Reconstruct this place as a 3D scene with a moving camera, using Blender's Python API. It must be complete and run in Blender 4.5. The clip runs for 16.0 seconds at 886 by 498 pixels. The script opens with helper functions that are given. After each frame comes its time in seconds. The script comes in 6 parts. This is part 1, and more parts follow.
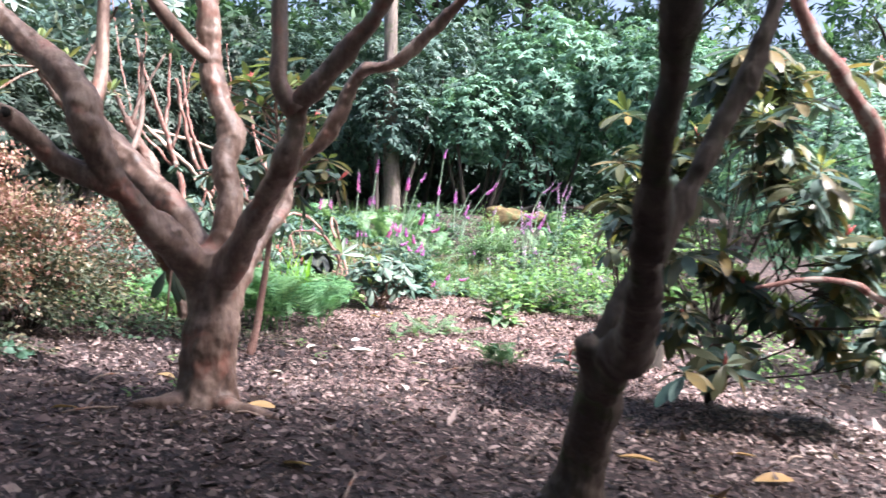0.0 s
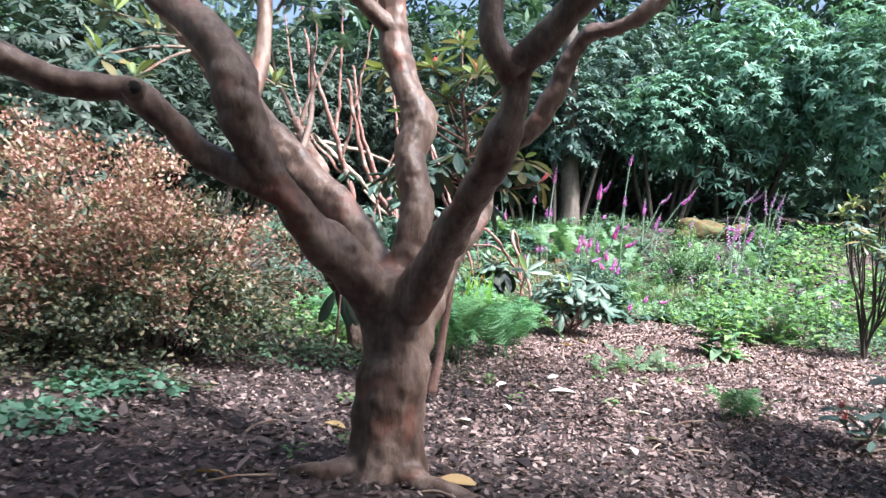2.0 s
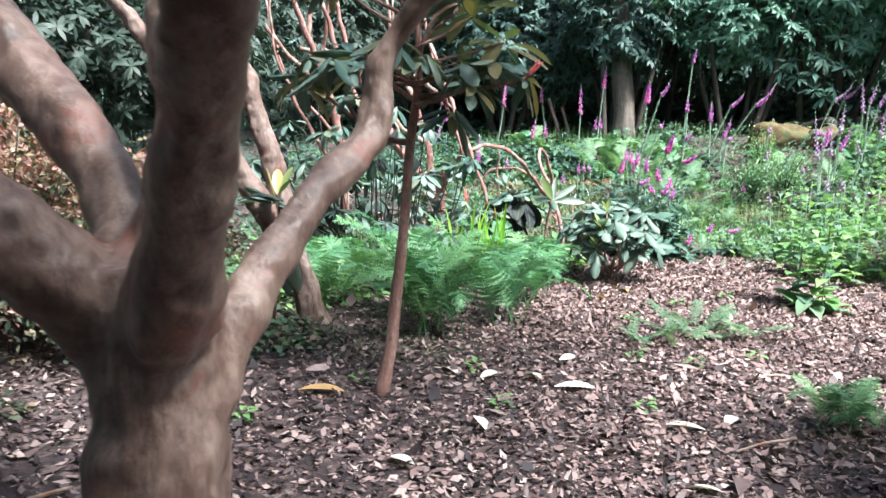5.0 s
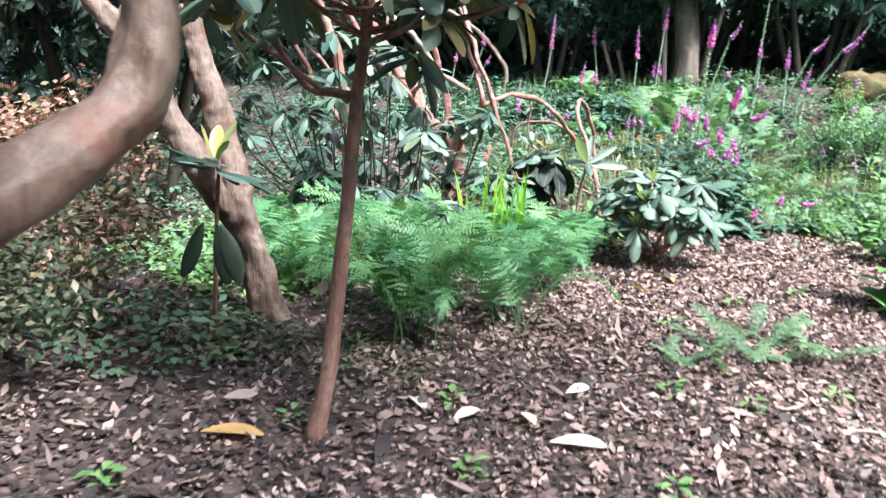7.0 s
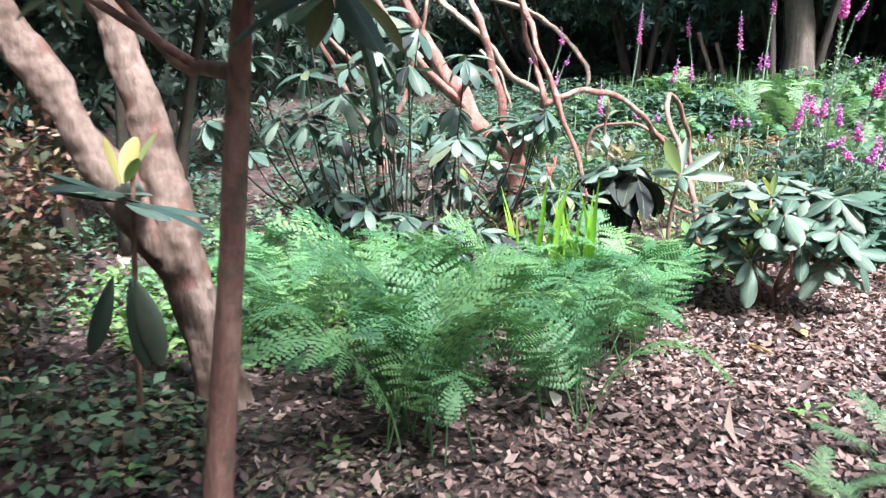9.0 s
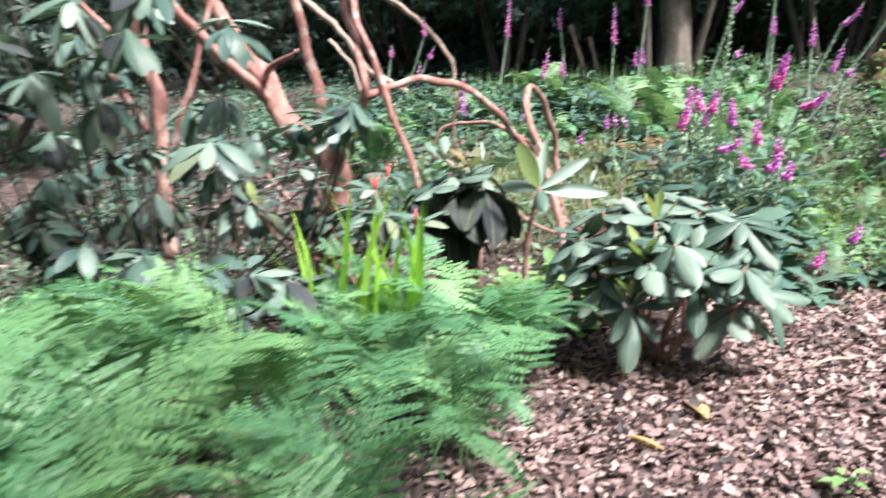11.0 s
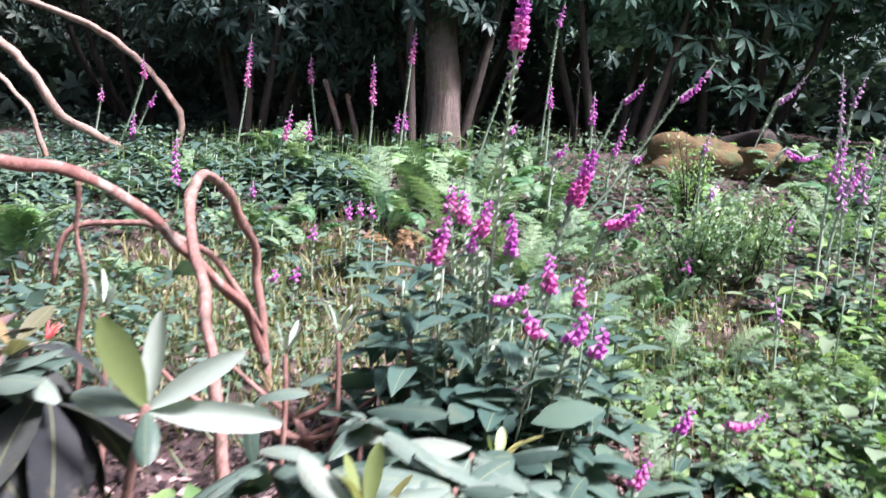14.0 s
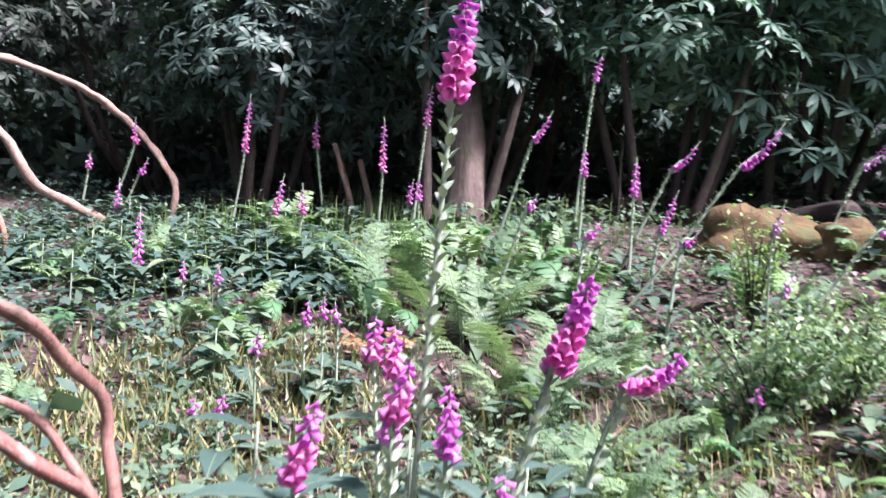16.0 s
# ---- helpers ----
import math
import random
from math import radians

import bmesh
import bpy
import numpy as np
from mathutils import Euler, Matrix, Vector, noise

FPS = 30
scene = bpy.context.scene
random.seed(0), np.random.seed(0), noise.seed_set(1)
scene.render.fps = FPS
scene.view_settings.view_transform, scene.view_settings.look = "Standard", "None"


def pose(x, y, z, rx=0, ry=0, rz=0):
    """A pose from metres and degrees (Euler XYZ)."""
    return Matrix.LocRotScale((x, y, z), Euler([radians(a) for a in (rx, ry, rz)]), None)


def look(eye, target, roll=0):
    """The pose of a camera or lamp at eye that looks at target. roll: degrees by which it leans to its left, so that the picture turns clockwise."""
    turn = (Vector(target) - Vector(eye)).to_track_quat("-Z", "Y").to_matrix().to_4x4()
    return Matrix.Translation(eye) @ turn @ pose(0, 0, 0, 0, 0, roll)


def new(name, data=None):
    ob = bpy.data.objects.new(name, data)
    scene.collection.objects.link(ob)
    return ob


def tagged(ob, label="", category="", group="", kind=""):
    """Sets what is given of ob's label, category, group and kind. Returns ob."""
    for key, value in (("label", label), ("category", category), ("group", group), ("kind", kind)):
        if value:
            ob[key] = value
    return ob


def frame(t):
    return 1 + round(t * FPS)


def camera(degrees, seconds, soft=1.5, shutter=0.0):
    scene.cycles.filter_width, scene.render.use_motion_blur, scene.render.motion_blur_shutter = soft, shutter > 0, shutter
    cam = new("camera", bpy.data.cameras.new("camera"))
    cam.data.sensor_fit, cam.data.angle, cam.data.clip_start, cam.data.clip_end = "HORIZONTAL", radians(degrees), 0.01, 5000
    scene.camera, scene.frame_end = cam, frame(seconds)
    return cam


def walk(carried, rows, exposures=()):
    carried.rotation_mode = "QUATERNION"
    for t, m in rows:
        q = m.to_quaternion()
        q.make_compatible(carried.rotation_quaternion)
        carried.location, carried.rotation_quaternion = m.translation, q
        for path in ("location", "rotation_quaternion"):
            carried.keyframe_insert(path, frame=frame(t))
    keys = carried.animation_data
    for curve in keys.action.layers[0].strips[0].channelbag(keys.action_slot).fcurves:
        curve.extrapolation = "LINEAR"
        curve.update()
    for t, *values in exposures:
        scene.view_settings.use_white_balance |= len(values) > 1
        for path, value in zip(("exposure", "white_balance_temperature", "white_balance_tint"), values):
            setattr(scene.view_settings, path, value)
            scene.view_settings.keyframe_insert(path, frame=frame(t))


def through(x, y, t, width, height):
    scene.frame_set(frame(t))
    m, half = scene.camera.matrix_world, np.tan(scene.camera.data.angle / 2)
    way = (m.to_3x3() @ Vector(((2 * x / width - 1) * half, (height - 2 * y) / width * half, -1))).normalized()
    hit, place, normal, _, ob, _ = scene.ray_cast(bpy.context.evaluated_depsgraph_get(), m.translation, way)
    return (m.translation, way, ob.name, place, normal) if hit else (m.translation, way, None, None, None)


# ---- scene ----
cam = camera(56.4, 16.0, 1.4, 0.5)
METRES, EYE, TILT, LEAN, TURN = 11.9, 1.5, 0.0, 0.0, 0.0
ROWS = [
    (0.0, 0.0, 0.0, 0.0, 0.27, -3.27, -4.7),
    (0.5, -0.0164, 0.0222, 0.002, 3.63, -3.55, -3.88),
    (1.0, -0.0205, 0.0584, 0.0002, 9.41, -2.49, -3.47),
    (1.5, -0.0282, 0.0855, -0.002, 12.09, -2.54, -4.1),
    (2.0, -0.0415, 0.1199, -0.007, 11.35, -3.18, -4.39),
    (2.5, -0.0393, 0.1553, -0.0136, 11.39, -2.31, -2.64),
    (3.0, -0.038, 0.1923, -0.0076, 13.31, -1.51, -1.4),
    (3.5, -0.0426, 0.2284, -0.0099, 14.66, -2.64, -3.19),
    (4.0, -0.0345, 0.2573, -0.0074, 15.04, -4.46, -2.95),
    (6.5, -0.0185, 0.4025, -0.0077, 17.88, -13.14, -0.61),
    (7.0, -0.0211, 0.4323, -0.0053, 20.23, -13.01, -2.41),
    (7.5, -0.0159, 0.466, -0.0046, 23.24, -11.74, -1.35),
    (8.0, -0.022, 0.4983, -0.0067, 26.63, -11.65, -0.13),
    (10.5, -0.0566, 0.6524, -0.0321, 23.49, -12.97, -0.17),
    (11.0, -0.0548, 0.6836, -0.0274, 18.6, -12.09, -0.74),
    (11.5, -0.0614, 0.7134, -0.027, 12.55, -9.99, -2.07),
    (12.0, -0.065, 0.741, -0.0214, 7.0, -8.56, -4.0),
    (12.5, -0.0597, 0.7692, -0.0199, 4.63, -8.81, -3.92),
    (13.0, -0.0608, 0.7923, -0.0173, 4.18, -9.15, -3.47),
    (13.5, -0.0667, 0.8273, -0.0165, 3.65, -9.12, -3.92),
    (14.0, -0.0585, 0.8553, -0.0146, 3.66, -8.06, -4.29),
    (14.5, -0.0484, 0.8853, -0.0092, 4.86, -6.33, -4.65),
    (15.0, -0.0501, 0.9164, -0.0094, 4.54, -5.65, -4.54),
    (15.5, -0.047, 0.9386, -0.0066, 4.76, -5.2, -4.32),
    (16.0, -0.0364, 0.968, -0.0036, 7.58, -4.22, -4.17),
]
walk(cam, [(t, pose(0, 0, EYE, TILT, LEAN, TURN) @ pose(METRES * x, METRES * y, METRES * z, 90 + pitch, roll, yaw)) for t, x, y, z, yaw, pitch, roll in ROWS],
     [(0.0, 2.5, 6150, 18), (1.5, 2.26, 5950, 12), (3.5, 2.13, 5850, 8), (7.0, 2.15, 5950, 5), (8.0, 2.12, 5900, 11), (10.5, 1.98, 6250, 9), (12.0, 1.84, 6250, 26), (14.0, 1.84, 6150, 32), (16.0, 1.96, 6200, 38)])

# ---- world, sun, exposure ----
world = bpy.data.worlds.new("sky")
scene.world = world
world.use_nodes = True
wn = world.node_tree
sky = wn.nodes.new("ShaderNodeTexSky")
sky.sky_type, sky.sun_disc = "NISHITA", False
sky.sun_elevation, sky.sun_rotation = radians(59), radians(115)
sky.air_density, sky.dust_density = 0.8, 5.0
wn.links.new(sky.outputs[0], wn.nodes["Background"].inputs[0])
wn.nodes["Background"].inputs[1].default_value = 0.072
sun_data = bpy.data.lights.new("sun", "SUN")
sun_data.energy, sun_data.angle, sun_data.color = 4.1, radians(12), (1.0, 0.97, 0.92)
sun = new("sun", sun_data)
sun.matrix_world = look((8.4, -3.9, 15), (0, 0, 0))

# ---- materials ----
def shader(name):
    m = bpy.data.materials.new(name)
    m.use_nodes = True
    nt = m.node_tree
    return m, nt, nt.nodes["Principled BSDF"], nt.nodes["Material Output"]


def ramp(nt, fac, stops):
    r = nt.nodes.new("ShaderNodeValToRGB")
    while len(r.color_ramp.elements) < len(stops):
        r.color_ramp.elements.new(0.5)
    for e, (p, c) in zip(r.color_ramp.elements, stops):
        e.position, e.color = p, (*c, 1)
    nt.links.new(fac, r.inputs[0])
    return r.outputs[0]


def noise_node(nt, scale, detail=4, vec=None, rough=0.6):
    n = nt.nodes.new("ShaderNodeTexNoise")
    n.inputs["Scale"].default_value, n.inputs["Detail"].default_value = scale, detail
    n.inputs["Roughness"].default_value = rough
    if vec is not None:
        nt.links.new(vec, n.inputs["Vector"])
    return n.outputs["Fac"]


def math_node(nt, op, a, b):
    n = nt.nodes.new("ShaderNodeMath")
    n.operation = op
    for k, v in enumerate((a, b)):
        if v is None:
            continue
        if isinstance(v, (int, float)):
            n.inputs[k].default_value = v
        else:
            nt.links.new(v, n.inputs[k])
    return n.outputs[0]


def bump(nt, height, strength, dist, bsdf):
    b = nt.nodes.new("ShaderNodeBump")
    b.inputs["Strength"].default_value, b.inputs["Distance"].default_value = strength, dist
    nt.links.new(height, b.inputs["Height"])
    nt.links.new(b.outputs[0], bsdf.inputs["Normal"])


def mixc(nt, fac, a, b, mode="MIX"):
    n = nt.nodes.new("ShaderNodeMix")
    n.data_type, n.blend_type = "RGBA", mode
    for k, v in ((0, fac), (6, a), (7, b)):
        if isinstance(v, (int, float)):
            n.inputs[k].default_value = v
        elif isinstance(v, tuple):
            n.inputs[k].default_value = (*v, 1)
        else:
            nt.links.new(v, n.inputs[k])
    return n.outputs[2]


def leaf_mat(name, stops, rough=0.45, through=0.3, spots=25, spot_col=None, gloss=0.5, thr=None, isl=1.0, veins=False):
    """Foliage: colour differs from leaf to leaf and mottles within one; some light passes through."""
    stops = [(p, (r, gr, min(b * 1.3, gr * 0.85)) if gr > r and gr > b else (r, gr, b)) for p, (r, gr, b) in stops]
    m, nt, bs, out = shader(name)
    geo = nt.nodes.new("ShaderNodeNewGeometry")
    inf = nt.nodes.new("ShaderNodeObjectInfo")
    f = math_node(nt, "FRACT", math_node(nt, "ADD", math_node(nt, "MULTIPLY", geo.outputs["Random Per Island"], isl), inf.outputs["Random"]), None)
    tc = nt.nodes.new("ShaderNodeTexCoord")
    n1 = noise_node(nt, spots, 3, tc.outputs["Object"])
    f2 = math_node(nt, "ADD", math_node(nt, "MULTIPLY", f, 0.8), math_node(nt, "MULTIPLY", n1, 0.22))
    col = ramp(nt, f2, stops)
    if spot_col:
        col = mixc(nt, ramp(nt, noise_node(nt, spots * 2.3, 4, tc.outputs["Object"]), [(0.6, (0, 0, 0)), (0.68, (1, 1, 1))]), col, spot_col)
    hgh = n1
    if veins:
        sp = nt.nodes.new("ShaderNodeSeparateXYZ")
        nt.links.new(tc.outputs["Object"], sp.inputs[0])
        ax = math_node(nt, "ABSOLUTE", sp.outputs[0], None)
        rib = ramp(nt, ax, [(0.004, (1, 1, 1)), (0.011, (0, 0, 0))])
        col = mixc(nt, math_node(nt, "MULTIPLY", rib, 0.4), col, (0.26, 0.31, 0.15))
        wav = math_node(nt, "SINE", math_node(nt, "MULTIPLY", math_node(nt, "SUBTRACT", sp.outputs[1], math_node(nt, "MULTIPLY", ax, 0.7)), 95.0), None)
        hgh = math_node(nt, "ADD", n1, math_node(nt, "MULTIPLY", wav, 0.04))
        old = ramp(nt, noise_node(nt, 5, 4, tc.outputs["Object"]), [(0.58, (0, 0, 0)), (0.75, (1, 1, 1))])
        col = mixc(nt, math_node(nt, "MULTIPLY", old, 0.35), col, (0.2, 0.17, 0.08))
    nt.links.new(col, bs.inputs["Base Color"])
    bs.inputs["Roughness"].default_value = rough
    bs.inputs["Specular IOR Level"].default_value = gloss
    bump(nt, hgh, 0.25 if veins else 0.12, 0.008, bs)
    tr = nt.nodes.new("ShaderNodeBsdfTranslucent")
    warm = mixc(nt, 1.0, col, thr or (1.0, 1.1, 0.6), "MULTIPLY")
    nt.links.new(warm, tr.inputs[0])
    mx = nt.nodes.new("ShaderNodeMixShader")
    mx.inputs[0].default_value = through
    nt.links.new(bs.outputs[0], mx.inputs[1])
    nt.links.new(tr.outputs[0], mx.inputs[2])
    nt.links.new(mx.outputs[0], out.inputs[0])
    return m


def bark_mat(name, stops, patch, patch_at=0.6, scale=6, stretch=0.25, rough=0.75, relief=0.6):
    m, nt, bs, out = shader(name)
    tc = nt.nodes.new("ShaderNodeTexCoord")
    mp = nt.nodes.new("ShaderNodeMapping")
    mp.inputs["Scale"].default_value = (1, 1, stretch)
    nt.links.new(tc.outputs["Object"], mp.inputs[0])
    n1 = noise_node(nt, scale, 5, mp.outputs[0])
    n2 = noise_node(nt, scale * 7, 5, mp.outputs[0], 0.7)
    n3 = noise_node(nt, scale * 0.7, 3, tc.outputs["Object"])
    col = ramp(nt, math_node(nt, "ADD", math_node(nt, "MULTIPLY", n1, 0.66), math_node(nt, "MULTIPLY", n2, 0.34)), stops)
    msk = ramp(nt, n3, [(patch_at - 0.04, (0, 0, 0)), (patch_at + 0.05, (1, 1, 1))])
    col = mixc(nt, msk, col, patch)
    n4 = noise_node(nt, scale * 1.6, 4, tc.outputs["Object"], 0.7)
    col = mixc(nt, math_node(nt, "MULTIPLY", ramp(nt, n4, [(0.5, (0, 0, 0)), (0.72, (1, 1, 1))]), 0.35), col, tuple(min(1, c * 1.25) for c in stops[2][1]))
    n5 = noise_node(nt, scale * 4, 3, mp.outputs[0], 0.7)
    col = mixc(nt, math_node(nt, "MULTIPLY", ramp(nt, n5, [(0.3, (1, 1, 1)), (0.4, (0, 0, 0))]), 0.4), col, tuple(c * 0.5 for c in stops[0][1]))
    nt.links.new(col, bs.inputs["Base Color"])
    bs.inputs["Roughness"].default_value = rough
    bump(nt, math_node(nt, "ADD", n1, math_node(nt, "MULTIPLY", n2, 0.55)), relief, 0.03, bs)
    return m


def litter_mat():
    m, nt, bs, out = shader("leaf_litter_soil")
    tc = nt.nodes.new("ShaderNodeTexCoord")
    v = nt.nodes.new("ShaderNodeTexVoronoi")
    v.inputs["Scale"].default_value = 22
    nt.links.new(tc.outputs["Object"], v.inputs["Vector"])
    sep = nt.nodes.new("ShaderNodeSeparateColor")
    nt.links.new(v.outputs["Color"], sep.inputs[0])
    n2 = noise_node(nt, 1.1, 5, tc.outputs["Object"])
    n3 = noise_node(nt, 60, 4, tc.outputs["Object"])
    f = math_node(nt, "ADD", math_node(nt, "MULTIPLY", sep.outputs[0], 0.6), math_node(nt, "MULTIPLY", n3, 0.4))
    col = ramp(nt, f, [(0.1, (0.012, 0.008, 0.008)), (0.45, (0.035, 0.022, 0.021)), (0.7, (0.08, 0.052, 0.048)), (0.95, (0.2, 0.14, 0.125))])
    moss = ramp(nt, n2, [(0.62, (0, 0, 0)), (0.72, (1, 1, 1))])
    col = mixc(nt, math_node(nt, "MULTIPLY", moss, 0.4), col, (0.06, 0.07, 0.025))
    nt.links.new(col, bs.inputs["Base Color"])
    bs.inputs["Roughness"].default_value = 0.8
    bump(nt, f, 0.8, 0.03, bs)
    return m


M_LITTER = litter_mat()
M_CHIP = leaf_mat("dead_leaves", [(0.0, (0.009, 0.006, 0.007)), (0.38, (0.034, 0.021, 0.022)), (0.68, (0.16, 0.108, 0.102)), (0.95, (0.47, 0.36, 0.325))], 0.6, 0.08, 30)
M_SCRAP = leaf_mat("pinkish_leaf_scraps", [(0.0, (0.06, 0.036, 0.035)), (0.35, (0.16, 0.10, 0.094)), (0.7, (0.31, 0.21, 0.195)), (1.0, (0.50, 0.38, 0.345))], 0.65, 0.1, 30, None, 0.3)
M_PALE_LEAF = leaf_mat("pale_dead_leaf", [(0.0, (0.58, 0.50, 0.44)), (1.0, (0.76, 0.70, 0.64))], 0.6, 0.15, 20)
M_OCHRE_LEAF = leaf_mat("ochre_dead_leaf", [(0.0, (0.42, 0.25, 0.10)), (1.0, (0.55, 0.38, 0.18))], 0.55, 0.15, 20)
M_BARK = bark_mat("smooth_brown_bark", [(0.34, (0.055, 0.036, 0.03)), (0.5, (0.165, 0.102, 0.08)), (0.66, (0.34, 0.25, 0.205))], (0.22, 0.095, 0.07), 0.6, 5, 0.4, 0.42, 0.45)
# dark wood of the log, and painted shade for the knot's hollow
M_HOLLOW = bark_mat("dark_wood_and_hollow_shade", [(0.3, (0.006, 0.005, 0.004)), (0.5, (0.015, 0.012, 0.01)), (0.7, (0.03, 0.024, 0.02))], (0.012, 0.012, 0.008), 0.6, 30, 1.0, 0.9, 0.5)
M_BARK_MOSS = bark_mat("mossy_brown_bark", [(0.28, (0.035, 0.025, 0.02)), (0.5, (0.09, 0.062, 0.05)), (0.72, (0.19, 0.145, 0.115))], (0.07, 0.075, 0.035), 0.62, 6, 0.3, 0.65, 0.8)
M_TAN = bark_mat("peeling_tan_bark", [(0.3, (0.08, 0.042, 0.034)), (0.48, (0.13, 0.084, 0.068)), (0.68, (0.25, 0.19, 0.165))], (0.13, 0.06, 0.045), 0.58, 9, 0.2, 0.7)
M_PINK = bark_mat("pinkish_bark", [(0.28, (0.09, 0.036, 0.03)), (0.5, (0.25, 0.112, 0.092)), (0.72, (0.40, 0.26, 0.22))], (0.36, 0.29, 0.25), 0.58, 10, 0.3)
M_SAP = bark_mat("reddish_young_bark", [(0.28, (0.10, 0.045, 0.038)), (0.5, (0.26, 0.14, 0.115)), (0.72, (0.44, 0.29, 0.24))], (0.14, 0.10, 0.075), 0.6, 14, 0.2)
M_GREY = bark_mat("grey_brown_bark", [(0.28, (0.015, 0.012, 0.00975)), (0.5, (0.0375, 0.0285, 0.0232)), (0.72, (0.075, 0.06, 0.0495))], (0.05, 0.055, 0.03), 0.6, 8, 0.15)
M_TRUNK = bark_mat("ridged_grey_trunk_bark", [(0.28, (0.0465, 0.0372, 0.0316)), (0.5, (0.13, 0.102, 0.0887)), (0.72, (0.26, 0.214, 0.181))], (0.1, 0.1, 0.06), 0.6, 9, 0.12, 0.8, 1.0)
M_VINE = bark_mat("weathered_branch", [(0.25, (0.10, 0.065, 0.05)), (0.5, (0.27, 0.195, 0.155)), (0.75, (0.45, 0.36, 0.29))], (0.28, 0.13, 0.08), 0.6, 9, 0.5)
M_RHODO = leaf_mat("rhododendron_leaf", [(0.0, (0.035, 0.072, 0.052)), (0.45, (0.075, 0.13, 0.088)), (0.8, (0.15, 0.21, 0.14)), (1.0, (0.18, 0.18, 0.07))], 0.42, 0.18, 14, None, 0.35, None, 1.0, True)
M_RHODO_PALE = leaf_mat("pale_dusty_rhododendron_leaf", [(0.0, (0.0304, 0.0607, 0.0364)), (0.4, (0.0685, 0.117, 0.0707)), (0.75, (0.137, 0.194, 0.122)), (1.0, (0.213, 0.257, 0.162))], 0.48, 0.12, 12, None, 0.3, None, 1.0, True)
M_RHODO_YOUNG = leaf_mat("yellow_green_young_leaf", [(0.0, (0.15, 0.22, 0.06)), (0.6, (0.24, 0.30, 0.09)), (1.0, (0.40, 0.33, 0.12))], 0.4, 0.3, 14)
M_RHODO_BROWN = leaf_mat("brown_green_rhododendron_leaf", [(0.0, (0.07, 0.09, 0.04)), (0.5, (0.15, 0.155, 0.07)), (0.85, (0.24, 0.185, 0.09)), (1.0, (0.38, 0.25, 0.07))], 0.35, 0.32, 14, None, 0.5, None, 1.0, True)
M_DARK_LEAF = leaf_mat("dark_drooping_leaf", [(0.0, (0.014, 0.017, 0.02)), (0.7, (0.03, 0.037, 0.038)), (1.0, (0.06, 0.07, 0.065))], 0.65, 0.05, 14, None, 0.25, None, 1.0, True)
M_WHITE_LEAF = leaf_mat("silvery_new_leaf", [(0.0, (0.30, 0.39, 0.34)), (1.0, (0.44, 0.53, 0.46))], 0.6, 0.2, 14)
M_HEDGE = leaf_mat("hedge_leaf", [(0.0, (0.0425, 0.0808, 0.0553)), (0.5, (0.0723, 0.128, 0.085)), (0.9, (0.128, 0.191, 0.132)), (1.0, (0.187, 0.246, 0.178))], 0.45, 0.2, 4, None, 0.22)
# hedge leaf copy with shade put into its colour
M_HEDGE_SHADED = leaf_mat("shaded_hedge_leaf", [(0.0, (0.02, 0.036, 0.022)), (0.5, (0.035, 0.056, 0.033)), (0.9, (0.06, 0.082, 0.048)), (1.0, (0.13, 0.13, 0.065))], 0.55, 0.15, 4, None, 0.3)
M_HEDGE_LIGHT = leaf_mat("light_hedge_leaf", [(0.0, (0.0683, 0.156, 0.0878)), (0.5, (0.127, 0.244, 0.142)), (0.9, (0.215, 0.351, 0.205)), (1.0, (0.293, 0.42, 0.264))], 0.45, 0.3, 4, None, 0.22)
M_TREE = leaf_mat("woodland_leaf", [(0.0, (0.0382, 0.085, 0.034)), (0.5, (0.068, 0.14, 0.0595)), (1.0, (0.128, 0.221, 0.0935))], 0.5, 0.4, 4)
M_RED_LEAF = leaf_mat("russet_small_leaf", [(0.0, (0.08, 0.05, 0.04)), (0.3, (0.24, 0.13, 0.105)), (0.55, (0.44, 0.25, 0.21)), (0.72, (0.17, 0.16, 0.085)), (0.86, (0.34, 0.29, 0.19)), (1.0, (0.44, 0.27, 0.22))], 0.5, 0.3, 10, None, 0.4, (1, 0.8, 0.6))
# olive green, its dark end lowered to paint the shade low in the azalea
M_AZ_GREEN = leaf_mat("olive_small_leaf", [(0.0, (0.02, 0.032, 0.016)), (0.45, (0.055, 0.075, 0.035)), (0.7, (0.13, 0.14, 0.07)), (0.85, (0.2, 0.16, 0.1)), (1.0, (0.36, 0.24, 0.17))], 0.5, 0.25, 10)
M_FERN = leaf_mat("fern_green", [(0.0, (0.05, 0.145, 0.055)), (0.5, (0.11, 0.27, 0.095)), (1.0, (0.26, 0.45, 0.145))], 0.5, 0.35, 6, None, 0.5, None, 0.22)
M_FERN_PALE = leaf_mat("pale_fern_green", [(0.0, (0.09, 0.19, 0.08)), (0.5, (0.155, 0.275, 0.115)), (1.0, (0.25, 0.37, 0.15))], 0.5, 0.35, 6, None, 0.5, None, 0.25)
M_FERN_DRY = leaf_mat("dry_fern", [(0.0, (0.16, 0.09, 0.05)), (1.0, (0.38, 0.25, 0.12))], 0.6, 0.2, 6)
M_LIME = leaf_mat("lime_blade", [(0.0, (0.20, 0.42, 0.03)), (0.6, (0.33, 0.60, 0.06)), (1.0, (0.42, 0.66, 0.10))], 0.4, 0.45, 6)
M_GRASS = leaf_mat("grass_blade", [(0.0, (0.08, 0.15, 0.05)), (0.5, (0.17, 0.22, 0.08)), (0.8, (0.29, 0.28, 0.12)), (1.0, (0.42, 0.35, 0.19))], 0.5, 0.35, 6)
